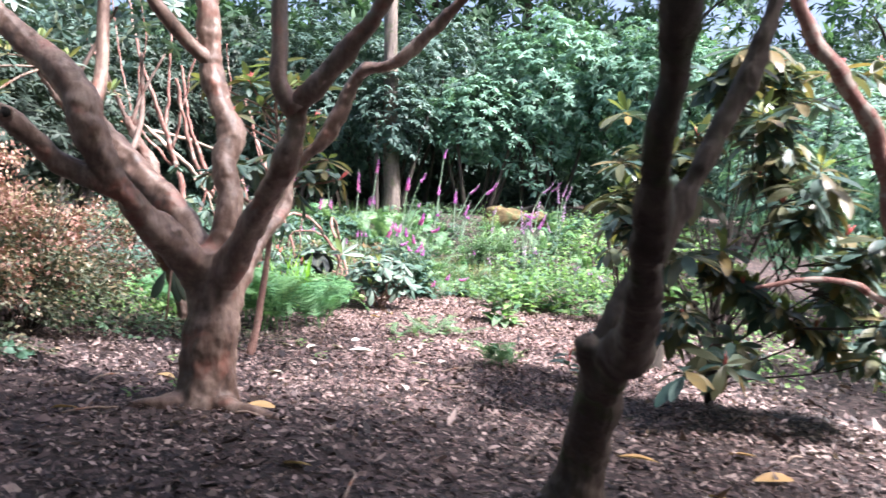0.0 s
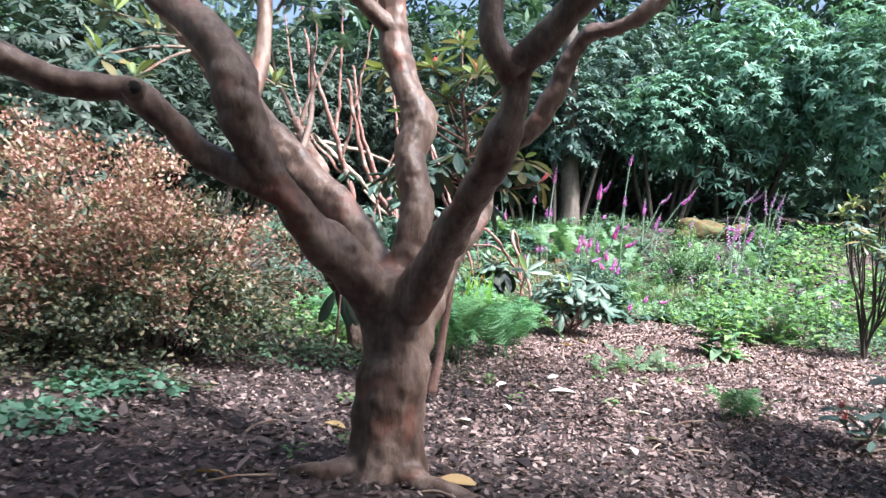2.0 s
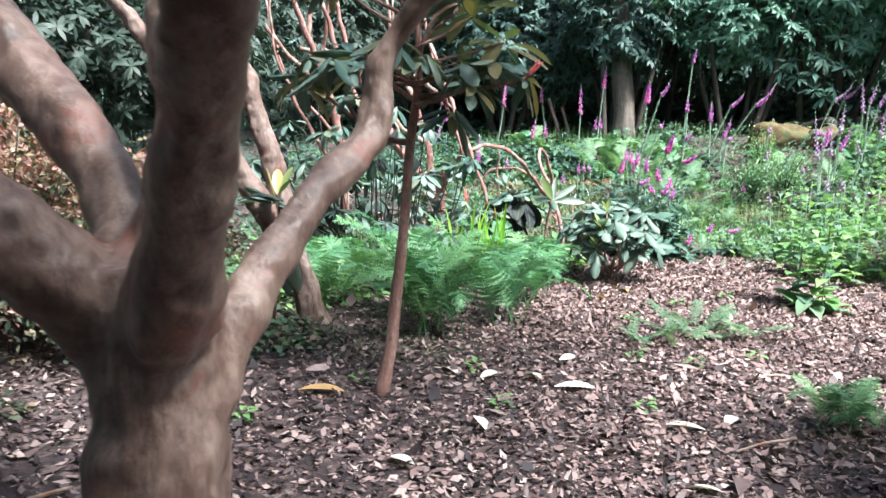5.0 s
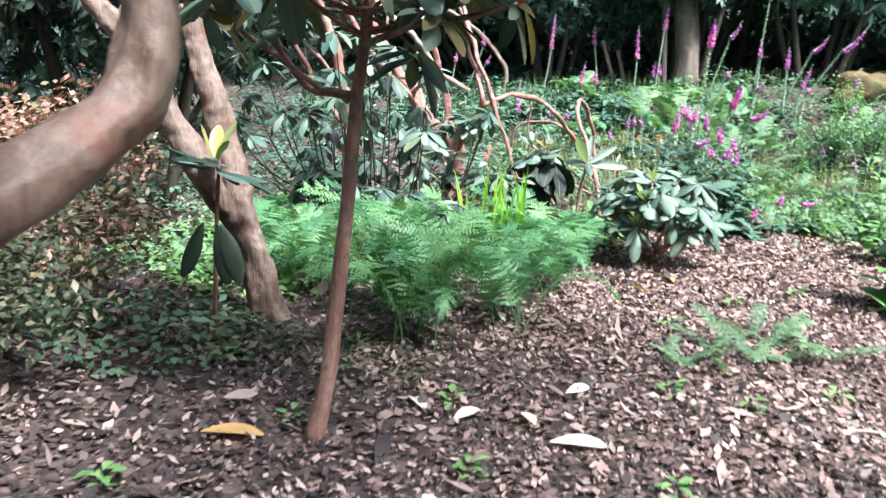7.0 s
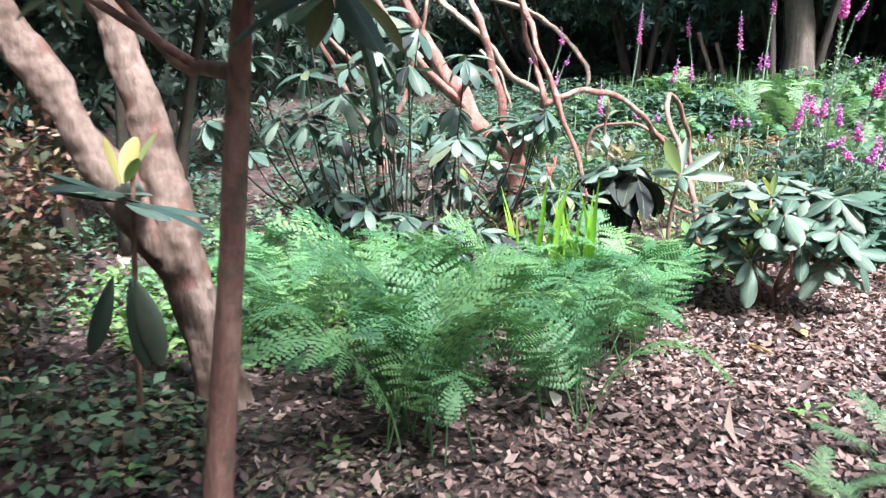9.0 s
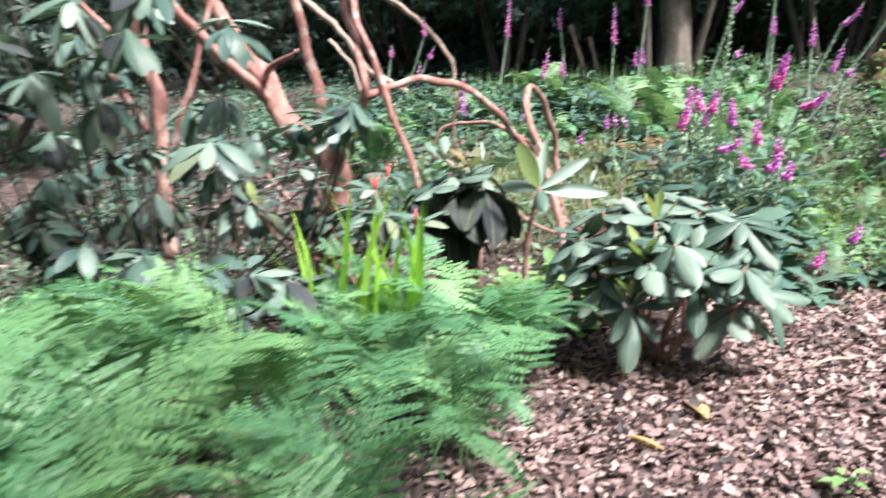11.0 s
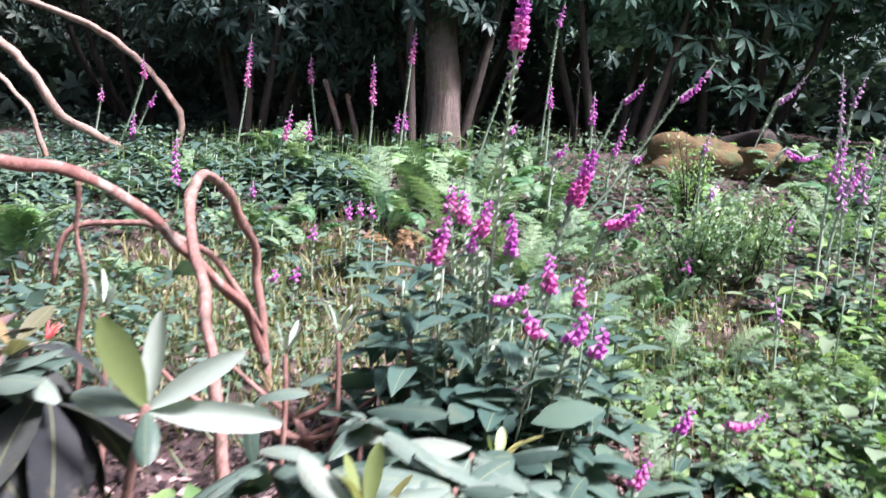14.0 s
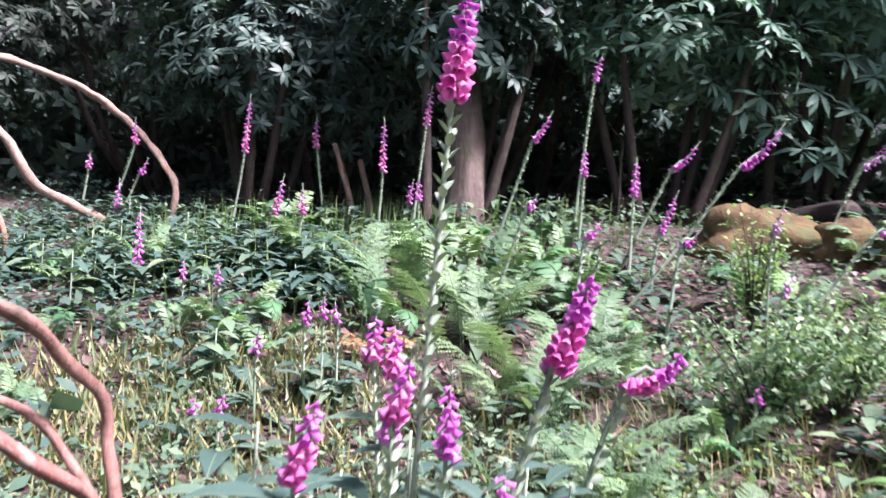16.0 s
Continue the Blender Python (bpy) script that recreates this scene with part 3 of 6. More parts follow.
tree = thing("rhododendron_tree", (-1.5, 5.45, 0), "old rhododendron tree with smooth brown forking limbs", "tree")
wood("trunk", [
    [(-1.47, 5.45, -0.15, 0.30), (-1.48, 5.45, 0.0, 0.245), (-1.49, 5.45, 0.24, 0.19), (-1.49, 5.48, 0.59, 0.172), (-1.53, 5.5, 0.87, 0.188), (-1.55, 5.5, 1.04, 0.16)],
    [(-1.55, 5.47, 0.86, 0.17), (-1.74, 5.3, 1.08, 0.13), (-1.87, 5.1, 1.26, 0.112), (-1.94, 4.88, 1.41, 0.095), (-2.23, 4.75, 1.54, 0.074), (-2.36, 4.65, 1.67, 0.074), (-2.5, 4.6, 1.78, 0.07), (-2.81, 4.5, 1.81, 0.066), (-3.04, 4.4, 1.91, 0.07), (-3.33, 4.3, 2.11, 0.06)],
    [(-1.89, 4.95, 1.35, 0.09), (-2.0, 4.8, 1.57, 0.1), (-2.08, 4.73, 1.78, 0.118), (-2.18, 4.75, 2.0, 0.1), (-2.48, 4.8, 2.22, 0.096), (-2.74, 4.85, 2.42, 0.092), (-3.1, 4.9, 2.75, 0.08), (-3.6, 5.0, 3.4, 0.05)],
    [(-1.56, 5.55, 0.95, 0.12), (-1.78, 5.7, 1.19, 0.108), (-2.04, 5.8, 1.42, 0.105), (-2.4, 5.9, 1.72, 0.112), (-2.69, 6.0, 1.98, 0.105), (-3.04, 6.1, 2.28, 0.098), (-3.42, 6.2, 2.61, 0.085), (-4.0, 6.3, 3.3, 0.05)],
    [(-1.52, 5.52, 0.9, 0.14), (-1.47, 5.6, 1.39, 0.112), (-1.55, 5.7, 1.68, 0.114), (-1.51, 5.75, 1.81, 0.122), (-1.67, 5.85, 2.12, 0.094), (-1.76, 5.9, 2.43, 0.095), (-1.81, 5.95, 2.75, 0.088), (-1.82, 6.0, 3.04, 0.08), (-1.75, 6.1, 3.8, 0.05)],
    [(-1.42, 5.42, 0.88, 0.14), (-1.16, 5.15, 1.35, 0.1), (-1.0, 4.95, 1.61, 0.09), (-0.91, 4.85, 1.83, 0.083), (-0.9, 4.81, 1.98, 0.08), (-0.75, 4.75, 2.15, 0.069), (-0.61, 4.7, 2.32, 0.064), (-0.4, 4.55, 2.6, 0.053), (-0.1, 4.3, 3.2, 0.03)],
    [(-1.42, 5.52, 0.62, 0.09), (-1.36, 5.75, 0.93, 0.08), (-1.32, 6.05, 1.17, 0.072), (-1.24, 6.3, 1.35, 0.076), (-1.2, 6.35, 1.63, 0.062), (-0.93, 6.3, 1.97, 0.068), (-0.77, 6.25, 2.33, 0.066), (-0.69, 6.2, 2.43, 0.069), (-0.44, 6.1, 2.5, 0.056), (-0.14, 6.0, 2.79, 0.051), (0.2, 5.8, 3.15, 0.035)],
    [(-1.4, 5.35, 0.06, 0.12), (-1.29, 5.28, 0.06, 0.095), (-1.09, 5.2, 0.05, 0.062), (-0.85, 5.12, 0.02, 0.035)],
    [(-1.6, 5.35, 0.04, 0.12), (-1.85, 5.3, 0.03, 0.07), (-2.05, 5.3, -0.03, 0.03)],
], M_BARK, tree)
part("branch", mesh_np("branch", *tube([(-0.91, 4.82, 1.95, 0.07), (-1.02, 4.8, 2.1, 0.052), (-1.04, 4.85, 2.32, 0.05), (-1.07, 4.9, 2.6, 0.046), (-1.1, 5.0, 3.3, 0.03)], 12, 0.05, 0.1, 3)), M_BARK, tree)
part("branch", mesh_np("branch", *tube([(-1.72, 5.89, 2.33, 0.06), (-1.86, 5.8, 2.44, 0.05), (-1.98, 5.7, 2.57, 0.05), (-2.12, 5.6, 2.76, 0.044), (-2.4, 5.4, 3.3, 0.03)], 12, 0.05, 0.1, 5)), M_BARK, tree)
part("branch", mesh_np("branch", *tube([(-2.62, 5.98, 1.92, 0.07), (-2.6, 6.1, 2.2, 0.05), (-2.65, 6.2, 2.7, 0.045), (-2.7, 6.3, 3.4, 0.03)], 12, 0.05, 0.1, 6)), M_BARK, tree)
knot = part("knot", mesh_np("knot", *tube([(-2.48, 4.62, 1.77, 0.06), (-2.455, 4.55, 1.785, 0.052), (-2.44, 4.515, 1.79, 0.043)], 12, 0.02, 0.1)), M_BARK, tree, "healed branch scar with a hollow painted on in shade colour")
# a solid plug: the hollow's shade is only its near-black colour
part("hollow", mesh_np("hollow", *tube([(-2.44, 4.53, 1.79, 0.032), (-2.437, 4.508, 1.791, 0.03), (-2.436, 4.5, 1.791, 0.012)], 10, 0.01)), M_HOLLOW, knot, "dark plug painted as a shaded hollow")
crown(tree, [(-3.6, 5.0, 3.6), (-4.0, 6.3, 3.5), (-1.75, 6.1, 4.0), (-0.1, 4.3, 3.5), (0.2, 5.8, 3.5), (-1.1, 5.0, 3.6), (-2.4, 5.4, 3.6), (-3.4, 4.2, 3.0), (-1.5, 4.0, 4.2), (-3.0, 3.5, 4.0), (-1.6, 3.0, 4.2)], 10, 0.2, M_RHODO_BROWN, 0.42, "crown")

tree2 = thing("rhododendron_tree", (0.76, 4.17, 0), "leaning rhododendron trunk with a cut stub, mossy brown", "tree")
wood("trunk", [
    [(0.74, 4.2, -0.15, 0.2), (0.76, 4.17, 0.02, 0.165), (0.78, 4.1, 0.18, 0.128), (0.79, 4.0, 0.39, 0.112), (0.78, 3.75, 0.7, 0.108), (0.78, 3.55, 0.86, 0.1), (0.77, 3.2, 1.02, 0.085), (0.66, 2.65, 1.24, 0.066), (0.55, 2.25, 1.47, 0.058), (0.5, 2.02, 1.69, 0.05), (0.49, 1.9, 1.85, 0.044), (0.47, 1.8, 1.98, 0.04), (0.5, 1.5, 2.4, 0.03)],
    [(0.78, 3.7, 0.76, 0.09), (0.7, 3.61, 0.85, 0.07), (0.645, 3.52, 0.95, 0.05)],
    [(0.75, 3.66, 0.8, 0.08), (0.79, 3.6, 1.04, 0.078), (0.87, 3.6, 1.23, 0.07), (0.97, 3.6, 1.5, 0.064), (1.08, 3.6, 1.75, 0.063), (1.24, 3.6, 2.11, 0.064), (1.34, 3.6, 2.48, 0.06), (1.5, 3.6, 3.2, 0.04)],
], M_BARK_MOSS, tree2)
crown(tree2, [(0.5, 1.5, 2.9), (1.5, 3.6, 3.5), (1.7, 4.2, 3.7), (0.8, 3.0, 3.8), (0.2, 2.0, 3.6), (1.6, 2.4, 3.4)], 24, 0.2, M_RHODO_BROWN, 0.42, "crown")

# ---- the brown-leaved rhododendron beside the leaning trunk ----
def broad_leaf(name, ratio, droop, roll, mat):
    """A stiff evergreen leaf: blunt oval, its margins rolled under, its midrib sunk."""
    prof = np.array((0.1, 0.55, 0.86, 1.0, 0.97, 0.78, 0.26))
    u = np.linspace(0, 1, 7)
    V = []
    for t, w in zip(u, prof):
        y, z = t - 0.25 * abs(droop) * t * t, -droop * t * t
        V += [(ratio * w * k, y, z + h * ratio * w) for k, h in ((-0.86, -roll), (-0.5, 0.02), (0, -0.09), (0.5, 0.02), (0.86, -roll))]
    i = np.arange(35).reshape(7, 5)
    me = mesh_np(name, V, np.stack([i[:-1, :-1], i[:-1, 1:], i[1:, 1:], i[1:, :-1]], -1))
    me.materials.append(mat)
    return me


L_BROWN = [leaf_mesh("leaf", OVAL, 0.15, d, 0.2, M_RHODO_BROWN) for d in (0.15, 0.3, 0.45)]
L_GREEN = [leaf_mesh("leaf", OVAL, 0.17, d, 0.2, M_RHODO) for d in (0.12, 0.25, 0.4)]
L_PALE = [leaf_mesh("leaf", OVAL, 0.17, d, -0.35, M_RHODO_PALE) for d in (0.2, 0.35, 0.5, 0.65)]
L_LOW = [broad_leaf("leaf", 0.225, d, 0.42, M_RHODO_PALE) for d in (0.1, 0.25, 0.4)]
L_YOUNG = [leaf_mesh("leaf", OVAL, 0.17, d, 0.3, M_RHODO_YOUNG) for d in (-0.1, 0.1)]
L_HEDGE = [leaf_mesh("leaf", LANCE, 0.13, d, 0.2, M_HEDGE_LIGHT) for d in (0.2, 0.35)]
L_BROAD = [broad_leaf("leaf", 0.2, d, 0.3, M_RHODO) for d in (0.1, 0.3)]
HANG_LEAF = broad_leaf("leaf", 0.2, 0.1, 0.3, M_HEDGE_SHADED)
L_DARK = [leaf_mesh("leaf", OVAL, 0.21, d, 0.2, M_DARK_LEAF) for d in (0.25, 0.5)]
L_WHITE = [broad_leaf("leaf", 0.125, d, -0.3, M_WHITE_LEAF) for d in (-0.05, 0.1)]
DRY_LEAF = leaf_mesh("leaf", LANCE, 0.14, 0.3, 0.4, M_CHIP)
BUD = mesh_np("bud", *tube([(0, 0, 0, 0.006), (0, 0.2, 0, 0.016), (0.0, 0.6, 0, 0.012), (0.02, 1.0, 0, 0.003)], 6, 0.2))
BUD.materials.append(M_BUD)


def buds(parent, c, axis, size=0.09, n=4):
    for i in range(n):
        a = Vector(axis).normalized() + Vector((random.uniform(-0.4, 0.4), random.uniform(-0.4, 0.4), random.uniform(-0.2, 0.3)))
        me = BUD
        m = place(Vector(c), a, (1, 0.3, 0.2), size * random.uniform(0.7, 1.2))
        part("bud", me, None, parent, "pinkish red bud", m @ Matrix.Diagonal((5, 1, 5, 1)))


def bush(name, base, label, category, twigs, mat, meshes, size, n=8, tilt=0.2, bud=0.0, young=0.0, rad=0.012, group="", spread=0.25):
    """A shrub: bent stems from its foot, each ending in a rosette of separate leaves."""
    b = thing(name, base, label, category, group)
    tall = len(twigs) > 90
    order = sorted(twigs, key=lambda p: (round(math.atan2(p[1] - base[1], p[0] - base[0]) * (1.6 if tall else 100)), p[2]))
    k = 7 if len(order) > 30 else 4 if len(order) > 5 else 3
    nodes = {}
    for i in range(0, len(order), k):
        grp = order[i:i + k]
        mx, my, mz = (sum(p[j] for p in grp) / len(grp) for j in range(3))
        nd = (base[0] * 0.5 + mx * 0.5, base[1] * 0.5 + my * 0.5, base[2] + (min(p[2] for p in grp) - base[2]) * 0.5)
        if tall:
            nd = (base[0] * 0.25 + mx * 0.75, base[1] * 0.25 + my * 0.75, mz - 0.25)
        bend = (base[0] * 0.85 + mx * 0.15 + random.uniform(-0.05, 0.05), base[1] * 0.85 + my * 0.15 + random.uniform(-0.05, 0.05), (base[2] + nd[2]) / 2)
        part("stem", mesh_np("stem", *tube([(*base[:2], base[2] - 0.05, rad * 1.7), (*bend, rad * 1.4), (*nd, rad * 1.2)], 8, 0.06, 0.15, i)), mat, b)
        for p in grp:
            nodes[p] = nd
    rest = []
    for i, (x, y, z) in enumerate(twigs):
        nd = nodes[(x, y, z)]
        mid = (nd[0] * 0.4 + x * 0.6 + random.uniform(-0.05, 0.05), nd[1] * 0.4 + y * 0.6 + random.uniform(-0.05, 0.05), nd[2] * 0.6 + z * 0.4)
        br = part("branch", mesh_np("branch", *tube([(*nd, rad * 1.1), (*mid, rad * 0.85), (x, y, z, rad * 0.6)], 6, 0.07, 0.1, i)), mat, b)
        ax = Vector((x - base[0], y - base[1], (z - base[2]) * 0.8 + 0.25)).normalized() * 0.5 + Vector((0, 0, 0.7))
        rosette(br, (x, y, z), ax, n, size, meshes, tilt, "leaf", spread, rest=None if i * n < 280 else rest)
        if random.random() < young:
            rosette(br, (x, y, z + 0.01), ax, 4, size * 0.6, L_YOUNG, 1.4)
        if random.random() < bud:
            buds(br, (x, y, z), ax)
    if rest:
        joined("foliage", rest, b)
    return b


random.seed(3)
tw = [(2.3 + 1.2 * math.cos(i * 2.4) * (0.35 + 0.65 * (i % 7) / 6), 6.9 + 0.8 * math.sin(i * 2.4) * (0.35 + 0.65 * (i % 7) / 6), 0.45 + 2.5 * ((i * 0.618) % 1)) for i in range(80)]
tw += [(1.75, 6.6, 2.0), (1.45, 7.0, 1.95), (2.15, 6.4, 1.3), (1.6, 6.7, 1.45), (2.5, 6.2, 1.7), (2.9, 6.5, 2.0), (2.2, 6.0, 2.3), (2.6, 5.7, 2.6), (1.9, 6.3, 0.9), (2.3, 6.3, 0.6), (1.8, 6.9, 1.1), (2.9, 6.3, 1.2),
      (3.2, 6.6, 1.5), (2.4, 6.9, 2.5), (1.5, 7.3, 2.4), (2.0, 7.0, 2.8), (3.3, 6.0, 2.3), (2.7, 6.9, 0.9), (1.85, 6.1, 1.7), (3.1, 7.2, 2.6), (2.1, 5.8, 2.75), (2.0, 6.1, 0.55), (1.55, 7.6, 1.2), (1.5, 7.5, 1.7)]
tw += [(1.75 + 1.7 * ((i * 0.618) % 1), 5.7 + 0.9 * ((i * 0.755) % 1), 0.45 + 2.3 * ((i * 0.382 + 0.1 * (i % 3)) % 1)) for i in range(75)]
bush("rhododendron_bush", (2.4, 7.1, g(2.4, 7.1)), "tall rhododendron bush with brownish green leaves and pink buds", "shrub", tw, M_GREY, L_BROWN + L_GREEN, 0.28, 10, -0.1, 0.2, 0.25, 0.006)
side = thing("rhododendron_tree", (3.3, 5.6, g(3.3, 5.6)), "leaning rhododendron limb with pinkish brown bark", "tree")
part("trunk", mesh_np("trunk", *tube([(3.5, 5.7, -0.15, 0.1), (3.35, 5.6, 0.6, 0.08), (3.0, 5.5, 1.5, 0.065), (2.75, 5.45, 2.2, 0.06), (2.3, 5.4, 2.7, 0.05), (1.9, 5.3, 3.4, 0.03)], 12, 0.06, 0.14, 3, True, 0.03)), M_PINK, side)
part("branch", mesh_np("branch", *tube([(3.2, 5.6, 1.0, 0.03), (2.6, 5.5, 1.2, 0.022), (2.1, 5.5, 1.1, 0.012)], 8, 0.06, 0.14, 4, True, 0.03)), M_PINK, side)
tw = [(2.7 + 0.5 * math.cos(i * 2.4) * (0.4 + 0.6 * (i % 4) / 3), 12.3 + 0.4 * math.sin(i * 2.4), 0.9 + 1.3 * ((i * 0.618) % 1)) for i in range(28)]
bush("rhododendron_bush", (2.72, 12.3, g(2.72, 12.3)), "slender young rhododendron with yellowish green leaves on a thin stem", "shrub", tw, M_GREY, L_BROWN + L_GREEN, 0.21, 9, 0.0, 0.0, 0.15, 0.012)
tw = [(1.3, 7.9, 0.12), (1.5, 7.6, 0.2), (1.42, 7.5, 0.05), (1.6, 7.9, 0.35), (1.25, 7.6, 0.1)]
bush("rhododendron_seedling", (1.42, 7.75, g(1.42, 7.75)), "low rhododendron seedling with reddish stems", "shrub", tw, M_SAP, L_GREEN + L_BROWN[:1], 0.2, 6, 0.3, 0.6)

# ---- the sapling and the tan-barked rhododendron behind the tree ----
random.seed(5)
sap = thing("rhododendron_sapling", (-1.76, 7.95, g(-1.76, 7.95)), "young rhododendron with a thin reddish stem and large leaves", "shrub")
part("trunk", mesh_np("trunk", *tube([(-1.79, 7.95, -0.16, 0.046), (-1.72, 7.93, 0.12, 0.036), (-1.68, 7.9, 0.35, 0.034), (-1.61, 7.85, 0.77, 0.03), (-1.55, 7.8, 1.24, 0.026), (-1.49, 7.75, 1.51, 0.024), (-1.46, 7.7, 1.8, 0.02), (-1.5, 7.6, 2.3, 0.014)], 10, 0.06, 0.12)), M_SAP, sap)


def sap_branch(pts, size=0.2, n=9, bud=True, young=False, meshes=None):
    br = part("branch", mesh_np("branch", *tube(pts, 7, 0.06, 0.1)), M_SAP, sap)
    a, b = Vector(pts[-2][:3]), Vector(pts[-1][:3])
    ax = (b - a).normalized() + Vector((0, 0, 0.6))
    rosette(br, b, ax, n + 3, size * 1.05, meshes or L_GREEN + L_BROWN[:1], 0.0)
    if young:
        rosette(br, b, ax, 5, size * 0.75, L_YOUNG, 1.0)
    if bud:
        buds(br, b, ax, 0.11, 5)


sap_branch([(-1.55, 7.8, 1.26, 0.02), (-1.7, 7.85, 1.3, 0.018), (-1.83, 7.9, 1.34, 0.016), (-1.9, 7.7, 1.52, 0.01)], 0.21, 9, False)
sap_branch([(-1.5, 7.75, 1.45, 0.015), (-1.3, 7.65, 1.46, 0.012), (-1.13, 7.6, 1.49, 0.008)], 0.2, 9, False)
sap_branch([(-1.5, 7.75, 1.5, 0.015), (-1.1, 7.7, 1.5, 0.012), (-0.88, 7.72, 1.54, 0.008)], 0.19, 8, True)
sap_branch([(-1.47, 7.7, 1.7, 0.015), (-1.35, 7.65, 1.9, 0.012), (-1.25, 7.75, 2.0, 0.008)], 0.2, 9, True)
sap_branch([(-1.5, 7.6, 2.2, 0.012), (-1.65, 7.45, 2.35, 0.01), (-1.69, 7.4, 2.42, 0.008)], 0.2, 9, True, True)
sap_branch([(-1.48, 7.65, 1.9, 0.012), (-1.7, 7.45, 2.0, 0.01), (-1.82, 7.35, 2.04, 0.008)], 0.19, 9, True, True)
sap_branch([(-1.5, 7.6, 2.2, 0.012), (-1.9, 7.6, 2.4, 0.01), (-2.12, 7.6, 2.54, 0.008)], 0.2, 9, True, True)
sap_branch([(-1.5, 7.6, 2.28, 0.012), (-1.4, 7.7, 2.5, 0.01), (-1.3, 7.85, 2.55, 0.008)], 0.19, 9, True, False)
sap_branch([(-1.5, 7.75, 1.48, 0.014), (-1.6, 7.6, 1.55, 0.012), (-1.68, 7.45, 1.6, 0.008)], 0.21, 8, False)
sap_branch([(-1.75, 7.87, 1.32, 0.012), (-1.95, 7.6, 1.5, 0.01), (-2.05, 7.45, 1.58, 0.008)], 0.21, 8, False, False, L_BROWN)
sap_branch([(-1.45, 7.7, 1.78, 0.012), (-1.2, 7.9, 2.1, 0.01), (-1.15, 7.95, 2.25, 0.008)], 0.19, 8, True)

for x, y, z in ((-1.62, 7.35, 1.62), (-1.78, 7.3, 1.6), (-1.95, 7.35, 1.66), (-1.5, 7.4, 1.72), (-1.38, 7.55, 1.66), (-1.2, 7.6, 1.62), (-1.02, 7.6, 1.6), (-1.3, 7.8, 1.42), (-2.1, 7.6, 1.62), (-1.85, 7.6, 1.78)):
    br = part("branch", mesh_np("branch", *tube([(-1.48, 7.72, 1.55, 0.009), ((x - 1.48) / 2, (y + 7.72) / 2, (z + 1.6) / 2, 0.007), (x, y, z, 0.006)], 6, 0.06)), M_SAP, sap)
    rosette(br, (x, y, z), (random.uniform(-0.3, 0.3), -0.2, 1), 8, 0.25, L_BROAD + L_GREEN[:1] + L_BROWN[:1], -0.45, "leaf", 0.35)

for x, y, z, bd in ((-1.82, 7.3, 2.05, 1), (-1.69, 7.4, 2.44, 1), (-2.15, 7.6, 2.56, 1), (-1.25, 7.8, 1.6, 1), (-1.2, 7.9, 2.21, 0), (-1.42, 7.9, 2.06, 1), (-1.6, 7.5, 2.2, 0), (-1.35, 7.5, 2.4, 1), (-1.15, 7.7, 1.9, 1), (-1.95, 7.5, 2.3, 0), (-1.0, 7.75, 1.75, 0), (-1.5, 7.6, 2.7, 1), (-1.1, 7.8, 2.5, 0)):
    br = part("branch", mesh_np("branch", *tube([(-1.49, 7.66, 1.5 + (z - 1.5) * 0.6, 0.01), ((x - 1.49) / 2, (y + 7.66) / 2, 1.5 + (z - 1.5) * 0.75, 0.008), (x, y, z, 0.007)], 6, 0.06)), M_SAP, sap)
    rosette(br, (x, y, z), (random.uniform(-0.3, 0.3), -0.35, 1), 9, 0.27, L_BROWN + L_YOUNG[:1], 0.15, "leaf", 0.3)
    if bd:
        rosette(br, (x, y, z + 0.01), (0, -0.1, 1), 4, 0.17, L_YOUNG, 1.5)
        buds(br, (x, y, z + 0.03), (0, 0, 1), 0.1, 4)

for x, y, z in ((-3.13, 5.6, 1.96), (-3.44, 5.75, 2.11), (-3.24, 6.0, 2.3), (-3.29, 7.0, 2.39), (-3.07, 7.4, 2.22), (-3.31, 6.6, 2.5), (-3.8, 6.4, 2.5)):
    br = part("branch", mesh_np("branch", *tube([(-3.0, 6.09, 2.24, 0.012), ((x - 3.0) / 2, (y + 6.09) / 2, (z + 2.3) / 2, 0.009), (x, y, z, 0.007)], 6, 0.06)), M_VINE, tree)
    rosette(br, (x, y, z), (random.uniform(-0.3, 0.3), -0.2, 1), 9, 0.2, L_GREEN + L_BROWN[:1], 0.0)
    rosette(br, (x, y, z + 0.01), (0, -0.1, 1), 4, 0.15, L_YOUNG, 1.4)
# the sapling leans away from the path
sap.rotation_euler = (radians(-12.5), radians(-6), 0)
tan = thing("rhododendron_tree", (-2.85, 9.2, g(-2.85, 9.2)), "pale tan peeling-barked rhododendron with leaning limbs", "tree")
wood("trunk", [
    [(-2.74, 9.2, -0.15, 0.13), (-2.82, 9.2, 0.14, 0.104), (-2.95, 9.2, 0.44, 0.098), (-3.05, 9.2, 0.88, 0.082), (-3.18, 9.2, 1.25, 0.074), (-3.3, 9.2, 1.62, 0.067), (-3.52, 9.2, 1.98, 0.058), (-3.62, 9.2, 2.14, 0.05)],
    [(-2.88, 9.2, 0.35, 0.09), (-3.14, 9.1, 0.74, 0.1), (-3.25, 9.0, 1.01, 0.097), (-3.41, 8.9, 1.36, 0.09), (-3.58, 8.8, 1.65, 0.08), (-4.15, 8.75, 2.25, 0.06), (-4.75, 8.75, 3.0, 0.035)],
], M_TAN, tan, 0.012, 12, 0.14)
